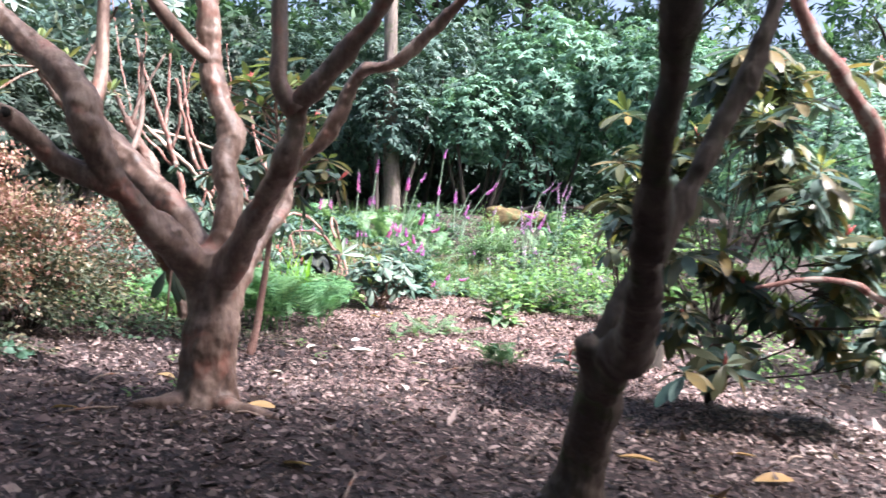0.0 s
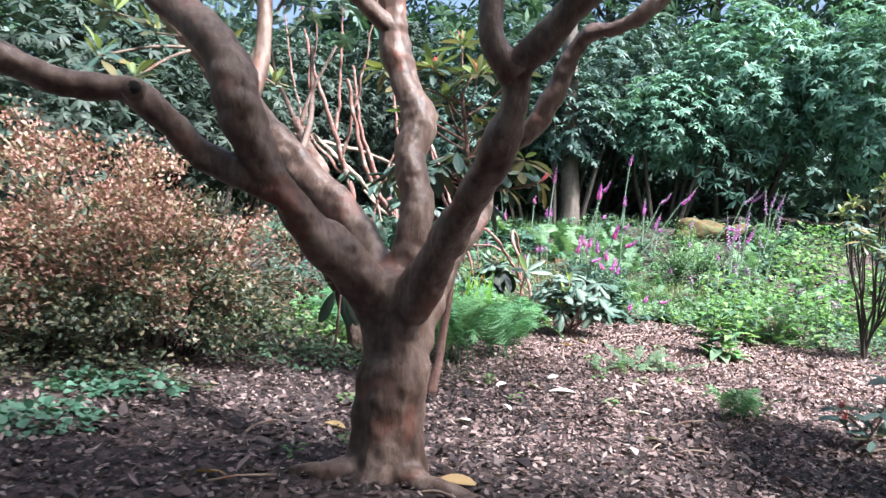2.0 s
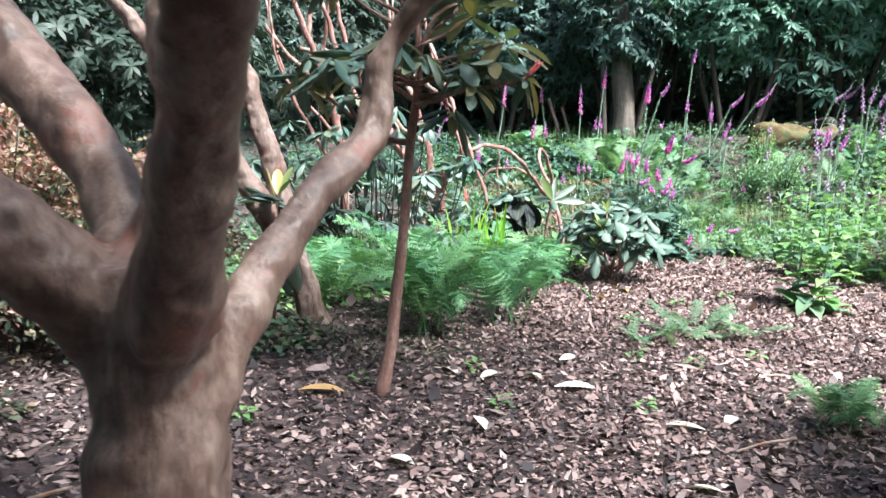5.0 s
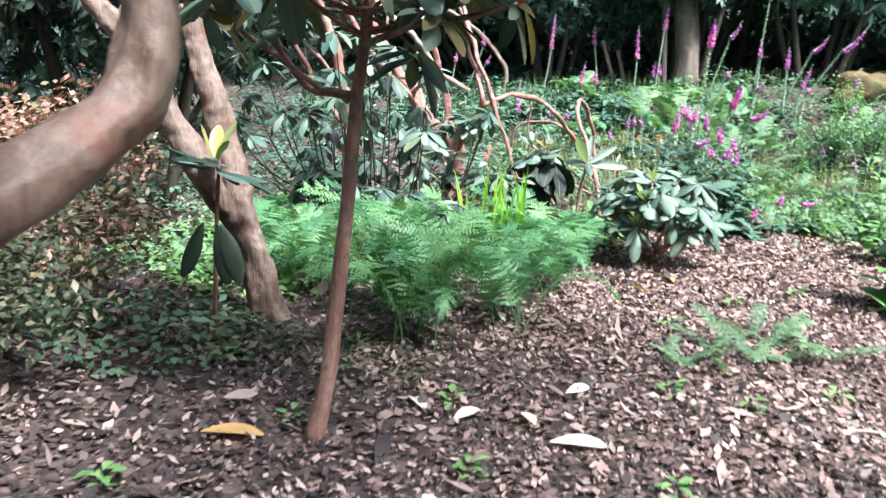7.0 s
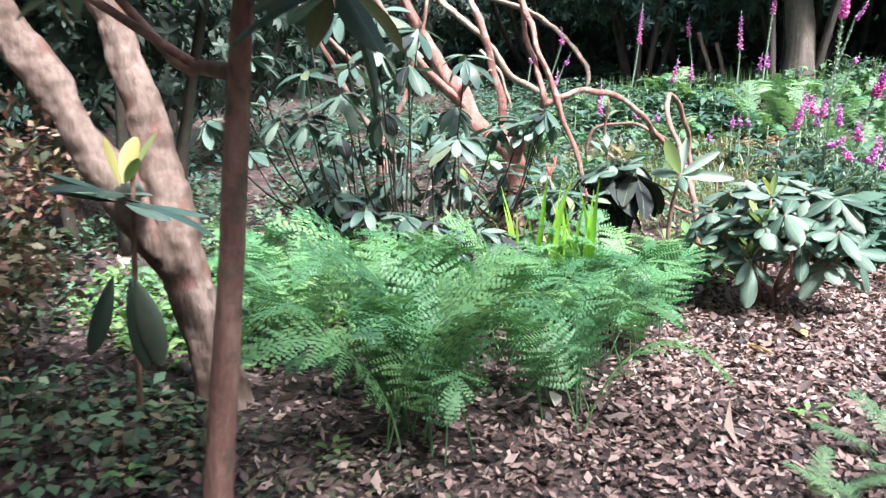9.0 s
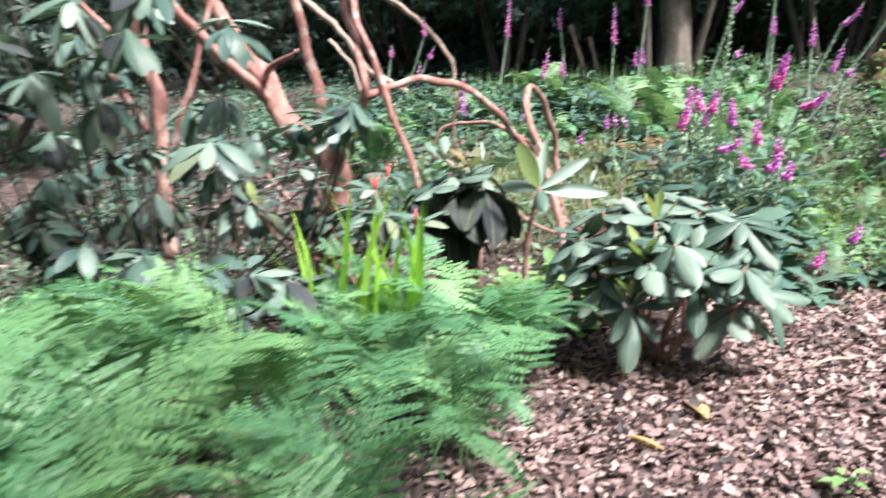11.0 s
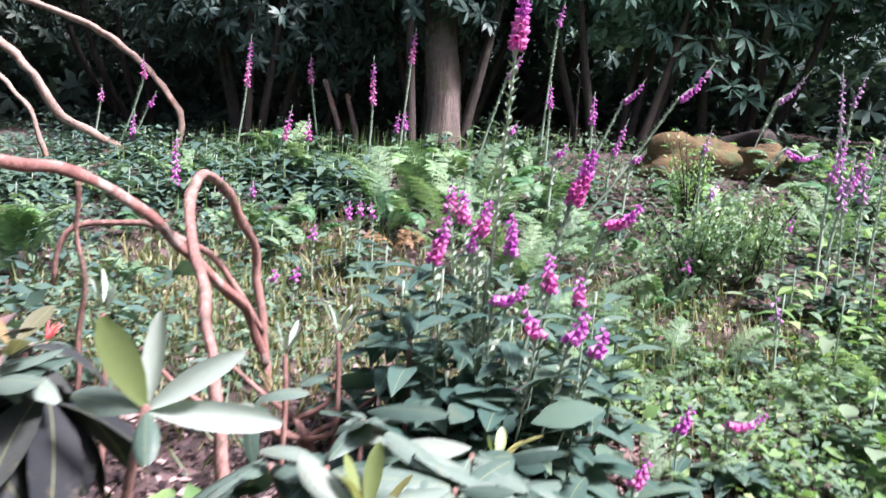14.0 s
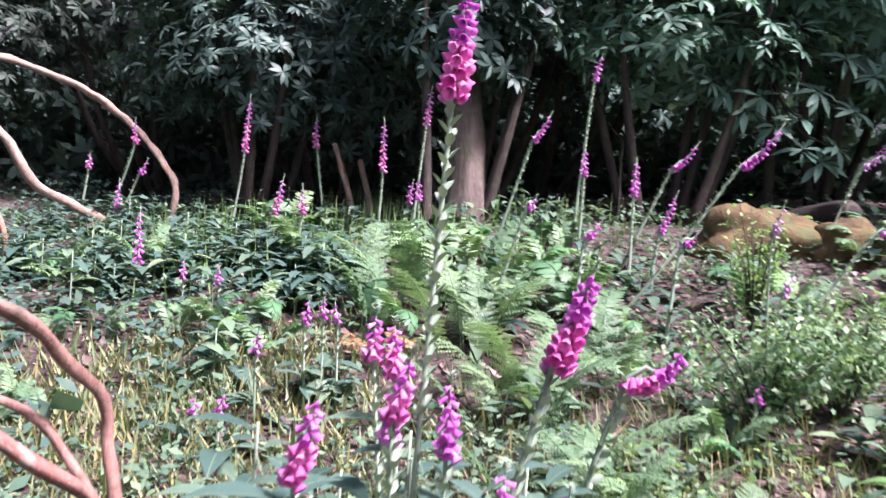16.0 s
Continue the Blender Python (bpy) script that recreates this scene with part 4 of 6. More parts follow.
for pts in ([(-3.55, 9.2, 2.05, 0.03), (-3.5, 9.3, 2.4, 0.018), (-3.3, 9.4, 2.9, 0.012)], [(-3.5, 8.85, 1.5, 0.04), (-3.45, 9.2, 2.1, 0.03), (-3.6, 9.5, 2.9, 0.02)],
            [(-4.12, 8.75, 2.2, 0.03), (-3.95, 8.9, 2.7, 0.025), (-3.7, 9.0, 3.3, 0.015)], [(-3.6, 9.2, 2.1, 0.025), (-3.85, 9.2, 2.6, 0.016), (-4.0, 9.2, 3.2, 0.01)]):
    part("branch", mesh_np("branch", *tube(pts, 8, 0.08, 0.12)), M_TAN, tan)
crown(tan, [(-3.4, 9.4, 3.2), (-4.7, 8.75, 3.1), (-3.6, 9.5, 3.0), (-3.7, 9.0, 3.4), (-4.0, 9.2, 3.3)], 10, 0.17, M_RHODO, 0.3)

spr = thing("rhododendron_sprout", (-2.92, 8.88, g(-2.92, 8.88)), "upright rhododendron sprout with a rosette and hanging leaves", "shrub")
part("stem", mesh_np("stem", *tube([(-2.93, 8.88, -0.12, 0.014), (-2.91, 8.89, 0.5, 0.012), (-2.89, 8.9, 0.9, 0.01)], 7, 0.08, 0.1)), M_SAP, spr)
rosette(spr, (-2.89, 8.85, 0.82), (0, 0, 1), 11, 0.32, L_BROAD, 0.15)
rosette(spr, (-2.89, 8.85, 0.86), (0, 0, 1), 4, 0.2, L_YOUNG, 1.3)
for dx, dz in ((-0.12, 0.5), (0.1, 0.52), (0.16, 0.5)):
    part("leaf", HANG_LEAF, None, spr, "", place((-2.9 + dx * 0.4, 8.82, 0.52), (dx * 1.8, -0.15, -0.55), (dx, -1, 0.3), 0.34))

# ---- the russet shrub ----
def russet_shrub():
    random.seed(8)
    b = thing("azalea_shrub", (-4.5, 8.0, g(-4.5, 8)), "wide azalea shrub, russet above and olive green below", "shrub")
    stems = []
    for i in range(40):
        a, r = random.uniform(0, 6.28), random.uniform(0.3, 1.0)
        x, y = -4.5 + 1.75 * r * math.cos(a), 8.0 + 1.15 * r * math.sin(a)
        stems.append(tube([(-4.5 + 0.5 * math.cos(a), 8 + 0.4 * math.sin(a), g(-4.5, 8) - 0.05, 0.008), (-4.5 + 1.1 * r * math.cos(a), 8 + 0.75 * r * math.sin(a), 0.5, 0.005), (x, y, 1.4 * math.sqrt(max(0.05, 1 - r * r)) + 0.1, 0.004)], 5, 0.15))
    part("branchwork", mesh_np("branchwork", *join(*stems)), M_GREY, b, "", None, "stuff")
    m, per = 560, 120
    d = unit(rng.normal(size=(m, 3)))
    d[:, 2] = np.abs(d[:, 2])
    lump = 0.93 + 0.3 * np.sin(d[:, 0] * 9 + 2) * np.sin(d[:, 1] * 8 + d[:, 2] * 5) + 0.12 * np.sin(d[:, 2] * 14 + d[:, 0] * 11) + rng.normal(0, 0.06, m)
    dep = 1 - rng.exponential(0.13, m)
    C = np.array([-4.8, 8.0, 0.1]) + d * np.array([1.72, 1.35, 1.5]) * (lump * dep)[:, None]
    C[:, :2] = np.array([-4.8, 8.0]) + (C[:, :2] - np.array([-4.8, 8.0])) * np.clip(0.72 + 0.5 * C[:, 2:3], 0.7, 1)
    keep = (C[:, 2] > 0.38) | (rng.uniform(0, 1, m) < 0.28)
    C, d, m = C[keep], d[keep], int(keep.sum())
    # russet above; olive below, with the foot's shade in its colour
    top = C[:, 2] + rng.normal(0, 0.4, m) > 0.8
    for sel, mat, nm, lab in ((top, M_RED_LEAF, "upper_foliage", "russet pink new leaves"), (~top, M_AZ_GREEN, "lower_foliage", "olive green leaves, coloured darker for the shade low down")):
        Cq, dq = np.repeat(C[sel], per, 0), np.repeat(d[sel], per, 0)
        P = Cq + rng.normal(0, 1, Cq.shape) * np.array([0.11, 0.11, 0.06])
        P[:, 2] = np.maximum(P[:, 2], 0.03) + hgt(P[:, 0], P[:, 1])
        D = dq + rng.normal(0, 0.7, P.shape)
        N = np.array([0, 0, 1.0]) + rng.normal(0, 0.5, P.shape)
        v, f = leaves_np(P, D, N, rng.uniform(0.03, 0.065, len(P)) * (1.0 if nm[0] == "u" else 1.1), rng.uniform(0.009, 0.017, len(P)) * (1.0 if nm[0] == "u" else 1.1), 0.2, QUICK, 0.2, 2)
        part(nm, mesh_np(nm, v, f), mat, b, lab, None, "stuff")


russet_shrub()


def clump(name, x, y, rx, ry, h, n, L, ratio, mat, label, category, prof=QUICK, up=0.3, kind="", group=""):
    """A low plant or patch of many small leaves over the ground."""
    a, r = rng.uniform(0, 6.28, n), np.sqrt(rng.uniform(0, 1, n))
    px, py = x + rx * r * np.cos(a), y + ry * r * np.sin(a)
    z = hgt(px, py) + h * rng.uniform(0.15, 1, n) * np.sqrt(np.maximum(0.08, 1 - r * r)) * (0.7 + 0.3 * np.sin(px * 9) * np.sin(py * 8))
    D = np.stack([np.cos(a) + rng.normal(0, 0.8, n), np.sin(a) + rng.normal(0, 0.8, n), rng.normal(up, 0.3, n)], 1)
    N = np.array([0, 0, 1.0]) + rng.normal(0, 0.35, (n, 3))
    Ls = L * rng.uniform(0.6, 1.3, n)
    v, f = leaves_np(np.stack([px, py, z], 1), D, N, Ls, Ls * ratio, 0.25, prof, 0.2)
    # thin stalks from the soil
    m = min(60, n // 3)
    st = [tube([(px[i] * 0.8 + x * 0.2, py[i] * 0.8 + y * 0.2, g(px[i], py[i]) - 0.02, 0.004), (px[i], py[i], z[i], 0.002)], 4, 0.3, cap=False) for i in range(m)]
    v, f = join((v, f), *st)
    me = mesh_np(name, v, f)
    me.materials.append(mat)
    return tagged(new(name, me), label, category, group, kind)


clump("ground_cover", -3.75, 6.55, 0.5, 0.42, 0.16, 260, 0.065, 0.42, M_IVY, "patch of light green broad-leaved ground cover", "ground cover", OVAL, 0.2, "stuff")
clump("ground_cover", -3.6, 5.55, 0.4, 0.4, 0.15, 200, 0.065, 0.42, M_IVY, "patch of light green broad-leaved ground cover", "ground cover", OVAL, 0.2, "stuff")
clump("ground_cover", -4.4, 6.75, 1.3, 0.35, 0.4, 700, 0.06, 0.3, M_AZ_GREEN, "dark olive low growth at the foot of the shrub", "ground cover", QUICK, 0.3, "stuff")
clump("ground_cover", -3.3, 8.6, 0.8, 0.6, 0.25, 500, 0.06, 0.35, M_HERB, "dark low herbs under the shrub", "ground cover", QUICK, 0.2, "stuff")
clump("ground_cover", -2.85, 8.75, 0.5, 0.35, 0.16, 260, 0.06, 0.32, M_AZ_GREEN, "dark ivy-like herbs at the foot of the tan trunk", "ground cover", QUICK, 0.25, "stuff")
# mossy growth, added dark to stand in for the ferns' shadow
clump("ground_cover", -2.2, 8.75, 0.75, 0.4, 0.09, 700, 0.035, 0.3, M_AZ_GREEN, "dark mossy seedlings standing in for shade in front of the ferns", "ground cover", QUICK, 0.3, "stuff")
clump("ground_cover", -1.5, 12.3, 0.35, 0.4, 0.3, 240, 0.09, 0.28, M_HERB_BRIGHT, "light green herbs below the silvery sprout", "ground cover", LANCE, 0.4, "stuff")
clump("ground_cover", -1.75, 11.75, 0.35, 0.25, 0.22, 160, 0.08, 0.28, M_HERB, "green herbs below the dark rhododendron", "ground cover", LANCE, 0.4, "stuff")
clump("ground_cover", -3.3, 9.9, 0.7, 0.5, 0.35, 600, 0.07, 0.25, M_HERB_BRIGHT, "bright green herbs beside the tan trunk", "ground cover", LANCE, 0.5, "stuff")
clump("ground_cover", -3.6, 10.4, 1.2, 0.8, 0.4, 1500, 0.06, 0.3, M_HERB_BRIGHT, "bright green herbs behind the tan trunk", "ground cover", QUICK, 0.4, "stuff")

# ---- ferns ----
def frond_mesh(name, pairs, width, arch, mat, seed, finer=True, lobe=0.0165):
    """A fern frond of length 1 along y: a midrib, leaflets in pairs and their own small lobes."""
    r = np.random.default_rng(seed)
    u = np.linspace(0.2, 0.985, pairs)
    mid = lambda s: np.stack([0.03 * np.sin(3 * s + seed), s * (1 - 0.18 * arch * s * s), 0.42 * arch * (s - 1.15 * s * s)], -1)
    C, T = mid(u), unit(mid(u + 0.01) - mid(u - 0.01))
    P, D, N, L, W = [], [], [], [], []
    up = np.array([0, 0, 1.0])
    for i in range(pairs):
        ln = width * math.sin(math.pi * min(1, 0.18 + 0.82 * (1 - (u[i] - 0.2) / 0.8) ** 0.8) * 0.55) * (1.0 if u[i] > 0.3 else 0.75)
        for s in (-1, 1):
            side = np.cross(T[i], up) * s
            nrm = unit(np.cross(side, T[i]) * s)
            d = unit(side + T[i] * r.normal(0.45, 0.12) + np.array([0, 0, r.normal(-0.15, 0.16)]))
            if not finer:
                P.append(C[i]), D.append(d), N.append(nrm), L.append(ln), W.append(ln * 0.085 + 0.004)
                continue
            m = max(4, int(ln / 0.019))
            for j in range(m):
                w = (j + 0.5) / m
                q = C[i] + d * ln * w - up * 0.06 * ln * w * w
                lo = lobe * (1 - w) ** 0.7 + 0.005
                for k in (-1, 1):
                    P.append(q), D.append(unit(np.cross(nrm, d) * k + d * 0.7)), N.append(nrm + r.normal(0, 0.15, 3)), L.append(lo * r.uniform(0.8, 1.2)), W.append(0.0085)
    v, f = leaves_np(P, D, N, L, W, 0.15, (0.9, 0.8, 0.1) if finer else LANCE, 0.0, 2)
    s = np.linspace(0, 1, 9)
    rib = tube([(*p, 0.005 * (1.05 - t)) for p, t in zip(mid(s), s)], 5, 0.12, cap=False)
    v, f = join((v, f), rib)
    me = mesh_np(name, v, f)
    me.materials.append(mat)
    return me


FR_NEAR = [frond_mesh("frond", 21, 0.19, a, M_FERN, k, True, 0.019) for k, a in enumerate((1.1, 1.5, 1.9))]
FR_PALE = [frond_mesh("frond", 22, 0.17, a, M_FERN_PALE, 9 + k, True, 0.024) for k, a in enumerate((0.7, 1.1))]
FR_FAR = [frond_mesh("frond", 34, 0.17, a, m, 30 + k, False) for k, (a, m) in enumerate(((1.0, M_FERN_PALE), (1.5, M_FERN_PALE), (1.8, M_FERN)))]
FR_DRY = [frond_mesh("frond", 16, 0.13, 1.8, M_FERN_DRY, 20, False)]


def fern(x, y, n, size, meshes, label, tilt=(35, 75), spread=0.12, name="fern", arc=(0, 360), group="ferns"):
    b = thing(name, (x, y, g(x, y)), label, "fern", group)
    for i in range(n):
        a = arc[0] + (arc[1] - arc[0]) * (i + random.uniform(-0.3, 0.3)) / n
        t = random.uniform(*tilt)
        px, py = x + random.uniform(-spread, spread), y + random.uniform(-spread, spread)
        s = size * random.uniform(0.75, 1.15)
        part("frond", random.choice(meshes), None, b, "", pose(px, py, g(px, py) - 0.01, t, random.uniform(-12, 12), a) @ Matrix.Diagonal((s, s, s, 1)))
    return b


random.seed(11)
big = "lush bright green fern beside the bark path"
for x, y, n, s in ((-1.8, 9.25, 20, 0.9), (-2.25, 9.55, 16, 0.9), (-1.45, 9.75, 13, 0.8), (-1.9, 10.1, 13, 0.85), (-2.5, 10.2, 12, 0.8), (-1.4, 10.6, 13, 0.75), (-1.5, 11.15, 13, 0.75), (-2.7, 10.9, 10, 0.7), (-2.95, 9.75, 12, 0.7), (-3.3, 10.15, 12, 0.7), (-3.0, 10.5, 11, 0.7), (-3.7, 10.5, 10, 0.65), (-1.8, 11.2, 12, 0.7)):
    fern(x, y, int(n * 0.8), s * 1.06, FR_NEAR, big, (40, 82), 0.16)
for x, y, n, s in ((-1.75, 10.95, 14, 0.6), (-1.45, 11.45, 12, 0.55), (-2.0, 11.0, 12, 0.6)):
    fern(x, y, n, s, FR_NEAR, big, (35, 78), 0.14)
fern(0.62, 8.1, 14, 0.42, FR_NEAR, "small bright green fern on the litter", (35, 75), 0.12)
fern(0.7, 8.2, 9, 0.36, FR_NEAR, "small bright green fern on the litter", (30, 70), 0.12)
fern(-0.1, 9.7, 10, 0.4, FR_PALE, "thin pale green fern on the path's edge", (15, 50), 0.2)
fern(0.1, 10.1, 8, 0.4, FR_PALE, "thin pale green fern on the path's edge", (15, 50), 0.2)
fern(-0.35, 9.45, 7, 0.3, FR_PALE, "thin pale green fern on the path's edge", (15, 50), 0.15)
for x, y, n, s in ((-1.5, 17.2, 12, 0.9), (-0.9, 16.6, 12, 0.9), (-1.2, 18.0, 10, 0.8), (-0.5, 17.4, 10, 0.8), (-0.5, 15.6, 10, 0.75), (-0.1, 16.2, 9, 0.7), (-2.4, 18.2, 9, 0.7), (0.1, 14.6, 8, 0.5), (1.9, 16.8, 9, 0.7), (2.4, 17.6, 9, 0.7), (-0.3, 15.0, 8, 0.6)):
    fern(x, y, n, s, FR_PALE if y < 17.3 else FR_FAR, "pale green fern among the foxgloves", (22, 68), 0.25)
for x, y in ((0.25, 13.5), (0.6, 13.9), (0.15, 14.2), (0.95, 14.2), (0.45, 14.6), (-0.1, 13.9), (1.3, 14.4), (0.8, 13.4)):
    fern(x, y, 7, random.uniform(0.32, 0.48), FR_PALE, "low pale green fern on the glade's floor", (12, 55), 0.2)
fern(-1.4, 16.2, 9, 0.45, FR_DRY, "withered brown fern fronds", (10, 50), 0.15)

# lime blades
def blades(name, x, y, n, h, w, mat, label, category, spread=0.08, lean=0.25, group="", kind=""):
    th = rng.uniform(0, 6.28, n)
    px, py = x + rng.normal(0, spread, n), y + rng.normal(0, spread, n)
    D = np.stack([np.cos(th) * lean * rng.uniform(0.2, 1, n), np.sin(th) * lean * rng.uniform(0.2, 1, n), np.ones(n)], 1)
    v, f = leaves_np(np.stack([px, py, hgt(px, py) - 0.01], 1), D, np.stack([-np.cos(th), -np.sin(th), np.full(n, 0.3)], 1), h * rng.uniform(0.3, 1.1, n), w * rng.uniform(0.7, 1.2, n), rng.uniform(-0.25, 0.02, n), BLADE, 0.25)
    me = mesh_np(name, v, f)
    me.materials.append(mat)
    return tagged(new(name, me), label, category, group, kind)


BL = []
for k in range(3):
    me = mesh_np("blade", *leaves_np([(0, 0, 0)], [(0, 0.08, 1)], [(0.1 * k - 0.1, -1, 0.2)], 1.0, 0.026, -0.02 - 0.12 * k, BLADE, 0.3))
    me.materials.append(M_LIME)
    BL.append(me)


def montbretia(x, y, n, h, label):
    b = thing("montbretia", (x, y, g(x, y)), label, "plant", "sword-leaved plants")
    for i in range(n):
        px, py, s = x + random.gauss(0, 0.09), y + random.gauss(0, 0.07), h * random.uniform(0.55, 1.05)
        part("blade", random.choice(BL), None, b, "", pose(px, py, g(px, py) - 0.01, random.uniform(-12, 12), random.uniform(-16, 16), random.uniform(0, 360)) @ Matrix.Diagonal((s, s, s, 1)))


montbretia(-2.1, 11.2, 20, 0.85, "upright lime green sword-shaped leaves among ferns")
montbretia(-1.9, 11.3, 13, 0.8, "upright lime green sword-shaped leaves among ferns")
montbretia(-3.0, 10.6, 12, 0.5, "lime green sword-shaped leaves behind the tan trunk")
montbretia(-3.3, 11.0, 12, 0.5, "lime green sword-shaped leaves behind the tan trunk")


SEED = [leaf_mesh("leaf", LANCE, 0.25, d, 0.2, M_HERB_BRIGHT) for d in (0.2, 0.5)]
for x, y in ((-1.95, 8.05), (-1.38, 8.5), (-0.35, 8.0), (-2.3, 7.3), (-1.1, 7.9), (-2.1, 9.0), (-0.45, 9.0), (-2.6, 8.5), (-0.1, 8.9), (-0.55, 10.1), (0.3, 9.3), (-0.2, 10.8), (-1.85, 5.95), (-2.05, 5.6), (0.9, 8.9), (0.2, 11.2)):
    b = thing("seedling", (x, y, g(x, y)), "tiny bright green seedling on the litter", "plant", "seedlings")
    for i in range(9):
        a = i * 2.4
        part("leaf", random.choice(SEED), None, b, "", place((x + 0.02 * math.cos(a), y + 0.02 * math.sin(a), g(x, y) + 0.008 * i), (math.cos(a), math.sin(a), 0.5), (0, 0, 1), random.uniform(0.04, 0.08)))

# ---- low rhododendrons by the path ----
random.seed(21)
tw = [(-0.89, 11.7, 0.56), (-0.54, 11.75, 0.57), (-0.8, 11.9, 0.62), (-1.02, 11.6, 0.48), (-0.9, 11.52, 0.42), (-1.21, 11.75, 0.46), (-0.69, 12.0, 0.6), (-0.52, 11.6, 0.42), (-0.96, 12.1, 0.62), (-1.15, 11.95, 0.55),
      (-0.7, 11.58, 0.36), (-1.08, 11.62, 0.28), (-0.45, 11.95, 0.42), (-0.62, 12.2, 0.5), (-1.3, 12.0, 0.4), (-0.72, 11.8, 0.6), (-0.8, 11.55, 0.5), (-1.0, 11.85, 0.6), (-0.6, 11.9, 0.55), (-0.95, 11.5, 0.24), (-0.55, 11.62, 0.24), (-1.2, 11.68, 0.22), (-0.45, 11.72, 0.3), (-1.12, 11.65, 0.38)]
bush("rhododendron_bush", (-0.85, 11.82, g(-0.85, 11.82)), "low spreading rhododendron with pale dusty green leaves", "shrub", tw, M_SAP, L_LOW, 0.215, 8, -0.08, 0.0, 0.25, 0.011, "", 0.55)
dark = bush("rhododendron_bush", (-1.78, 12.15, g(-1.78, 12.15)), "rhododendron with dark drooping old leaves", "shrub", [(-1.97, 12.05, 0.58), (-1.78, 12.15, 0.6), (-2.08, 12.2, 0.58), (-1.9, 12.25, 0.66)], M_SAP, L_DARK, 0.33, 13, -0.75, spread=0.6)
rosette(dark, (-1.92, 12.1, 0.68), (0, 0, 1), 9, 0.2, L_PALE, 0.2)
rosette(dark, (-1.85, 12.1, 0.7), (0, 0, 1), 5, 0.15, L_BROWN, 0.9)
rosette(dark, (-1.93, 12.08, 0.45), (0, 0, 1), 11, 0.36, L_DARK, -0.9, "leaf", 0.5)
rosette(dark, (-1.9, 12.1, 0.71), (0, 0, 1), 8, 0.11, [DRY_LEAF], 0.5, "leaf", 0.5, "withered brown leaf")
rosette(dark, (-1.95, 12.05, 0.74), (0, 0, 1), 5, 0.17, L_WHITE[:1] + L_PALE[:2], 1.5)
rosette(dark, (-1.9, 12.05, 0.66), (0, 0, 1), 9, 0.24, L_LOW[:1], 0.0)
white = thing("rhododendron_sprout", (-1.52, 12.0, g(-1.52, 12.0)), "rhododendron sprout with upright silvery new leaves", "shrub")
part("stem", mesh_np("stem", *tube([(-1.52, 12.0, -0.14, 0.016), (-1.51, 12.0, 0.35, 0.014), (-1.46, 12.0, 0.64, 0.012)], 7, 0.08, 0.1)), M_SAP, white)
for d, s, me in (((0.1, 0.1, 1), 0.24, L_WHITE[0]), ((0.8, -0.05, 0.6), 0.28, L_WHITE[1]), ((-0.42, -0.05, 0.9), 0.25, L_YOUNG[0]), ((1, -0.1, 0.04), 0.33, L_WHITE[1]), ((-0.9, -0.2, 0.2), 0.2, L_PALE[1]), ((0.3, -0.9, -0.3), 0.16, L_LOW[1])):
    part("leaf", me, None, white, "", place((-1.46, 12.0, 0.63), d, (0.1, -1, 0.5), s))
tw = [(-2.1, 12.4, 0.5), (-2.4, 12.2, 0.55), (-2.65, 12.0, 0.6), (-2.3, 11.8, 0.42), (-2.9, 12.3, 0.62), (-2.2, 12.9, 0.5), (-2.55, 12.75, 0.55), (-3.1, 11.9, 0.65), (-3.3, 12.4, 0.7), (-2.75, 11.6, 0.5), (-2.0, 11.75, 0.45)]
bush("rhododendron_bush", (-2.55, 12.25, g(-2.55, 12.25)), "rhododendron with dusty green leaf rosettes under pink stems", "shrub", tw, M_SAP, L_PALE + L_GREEN, 0.19, 8, 0.1, 0.3, 0.1)
HANG = [(-3.8, 10.6, 1.1), (-3.31, 10.6, 1.26), (-3.08, 10.6, 1.15), (-2.87, 10.7, 1.05), (-3.5, 10.6, 1.0), (-3.98, 10.5, 0.98), (-2.89, 11.3, 1.0), (-2.77, 11.3, 0.73), (-3.04, 11.2, 0.62), (-3.21, 11.2, 0.56), (-2.7, 11.4, 0.6),
        (-3.83, 11.5, 0.85), (-4.08, 11.0, 0.75), (-2.78, 10.5, 1.38), (-2.65, 10.6, 1.3), (-3.62, 10.5, 1.35), (-3.3, 10.9, 0.9), (-3.0, 10.9, 1.6), (-3.6, 11.0, 1.7)]
HANG += [(-2.9 + 0.75 * math.cos(i * 2.4), 11.3 + 0.6 * math.sin(i * 2.4), 0.3 + 0.75 * ((i * 0.618) % 1)) for i in range(24)]
HANG += [(-3.0 + 0.9 * math.cos(i * 2.4), 11.6 + 0.5 * math.sin(i * 2.4), 0.12 + 0.4 * ((i * 0.618) % 1)) for i in range(26)]
tw = HANG + [(-2.5, 11.0, 1.35), (-2.75, 10.9, 1.5), (-3.0, 11.1, 1.45), (-2.65, 11.2, 1.05), (-3.2, 10.8, 1.6), (-2.9, 10.7, 1.2), (-3.4, 11.2, 1.3), (-2.45, 10.8, 0.9), (-3.3, 10.6, 1.0)]
bush("rhododendron_bush", (-3.1, 11.4, g(-3.1, 11.4)), "rhododendron with grey-green hanging leaf rosettes", "shrub", tw, M_GREY, L_PALE + L_GREEN + L_DARK[:1], 0.19, 12, -0.3, 0.0, 0.0, 0.007, "", 0.45)
tw = [(-1.25, 13.3, 0.36), (-1.1, 13.0, 0.3), (-0.95, 13.25, 0.42), (-1.45, 12.9, 0.33), (-1.7, 13.3, 0.38), (-1.95, 13.1, 0.45)]
bush("rhododendron_bush", (-1.3, 13.2, g(-1.3, 13.2)), "small rhododendron with broad pale leaves beside the arching stems", "shrub", tw, M_SAP, L_PALE, 0.17, 6, 0.25)
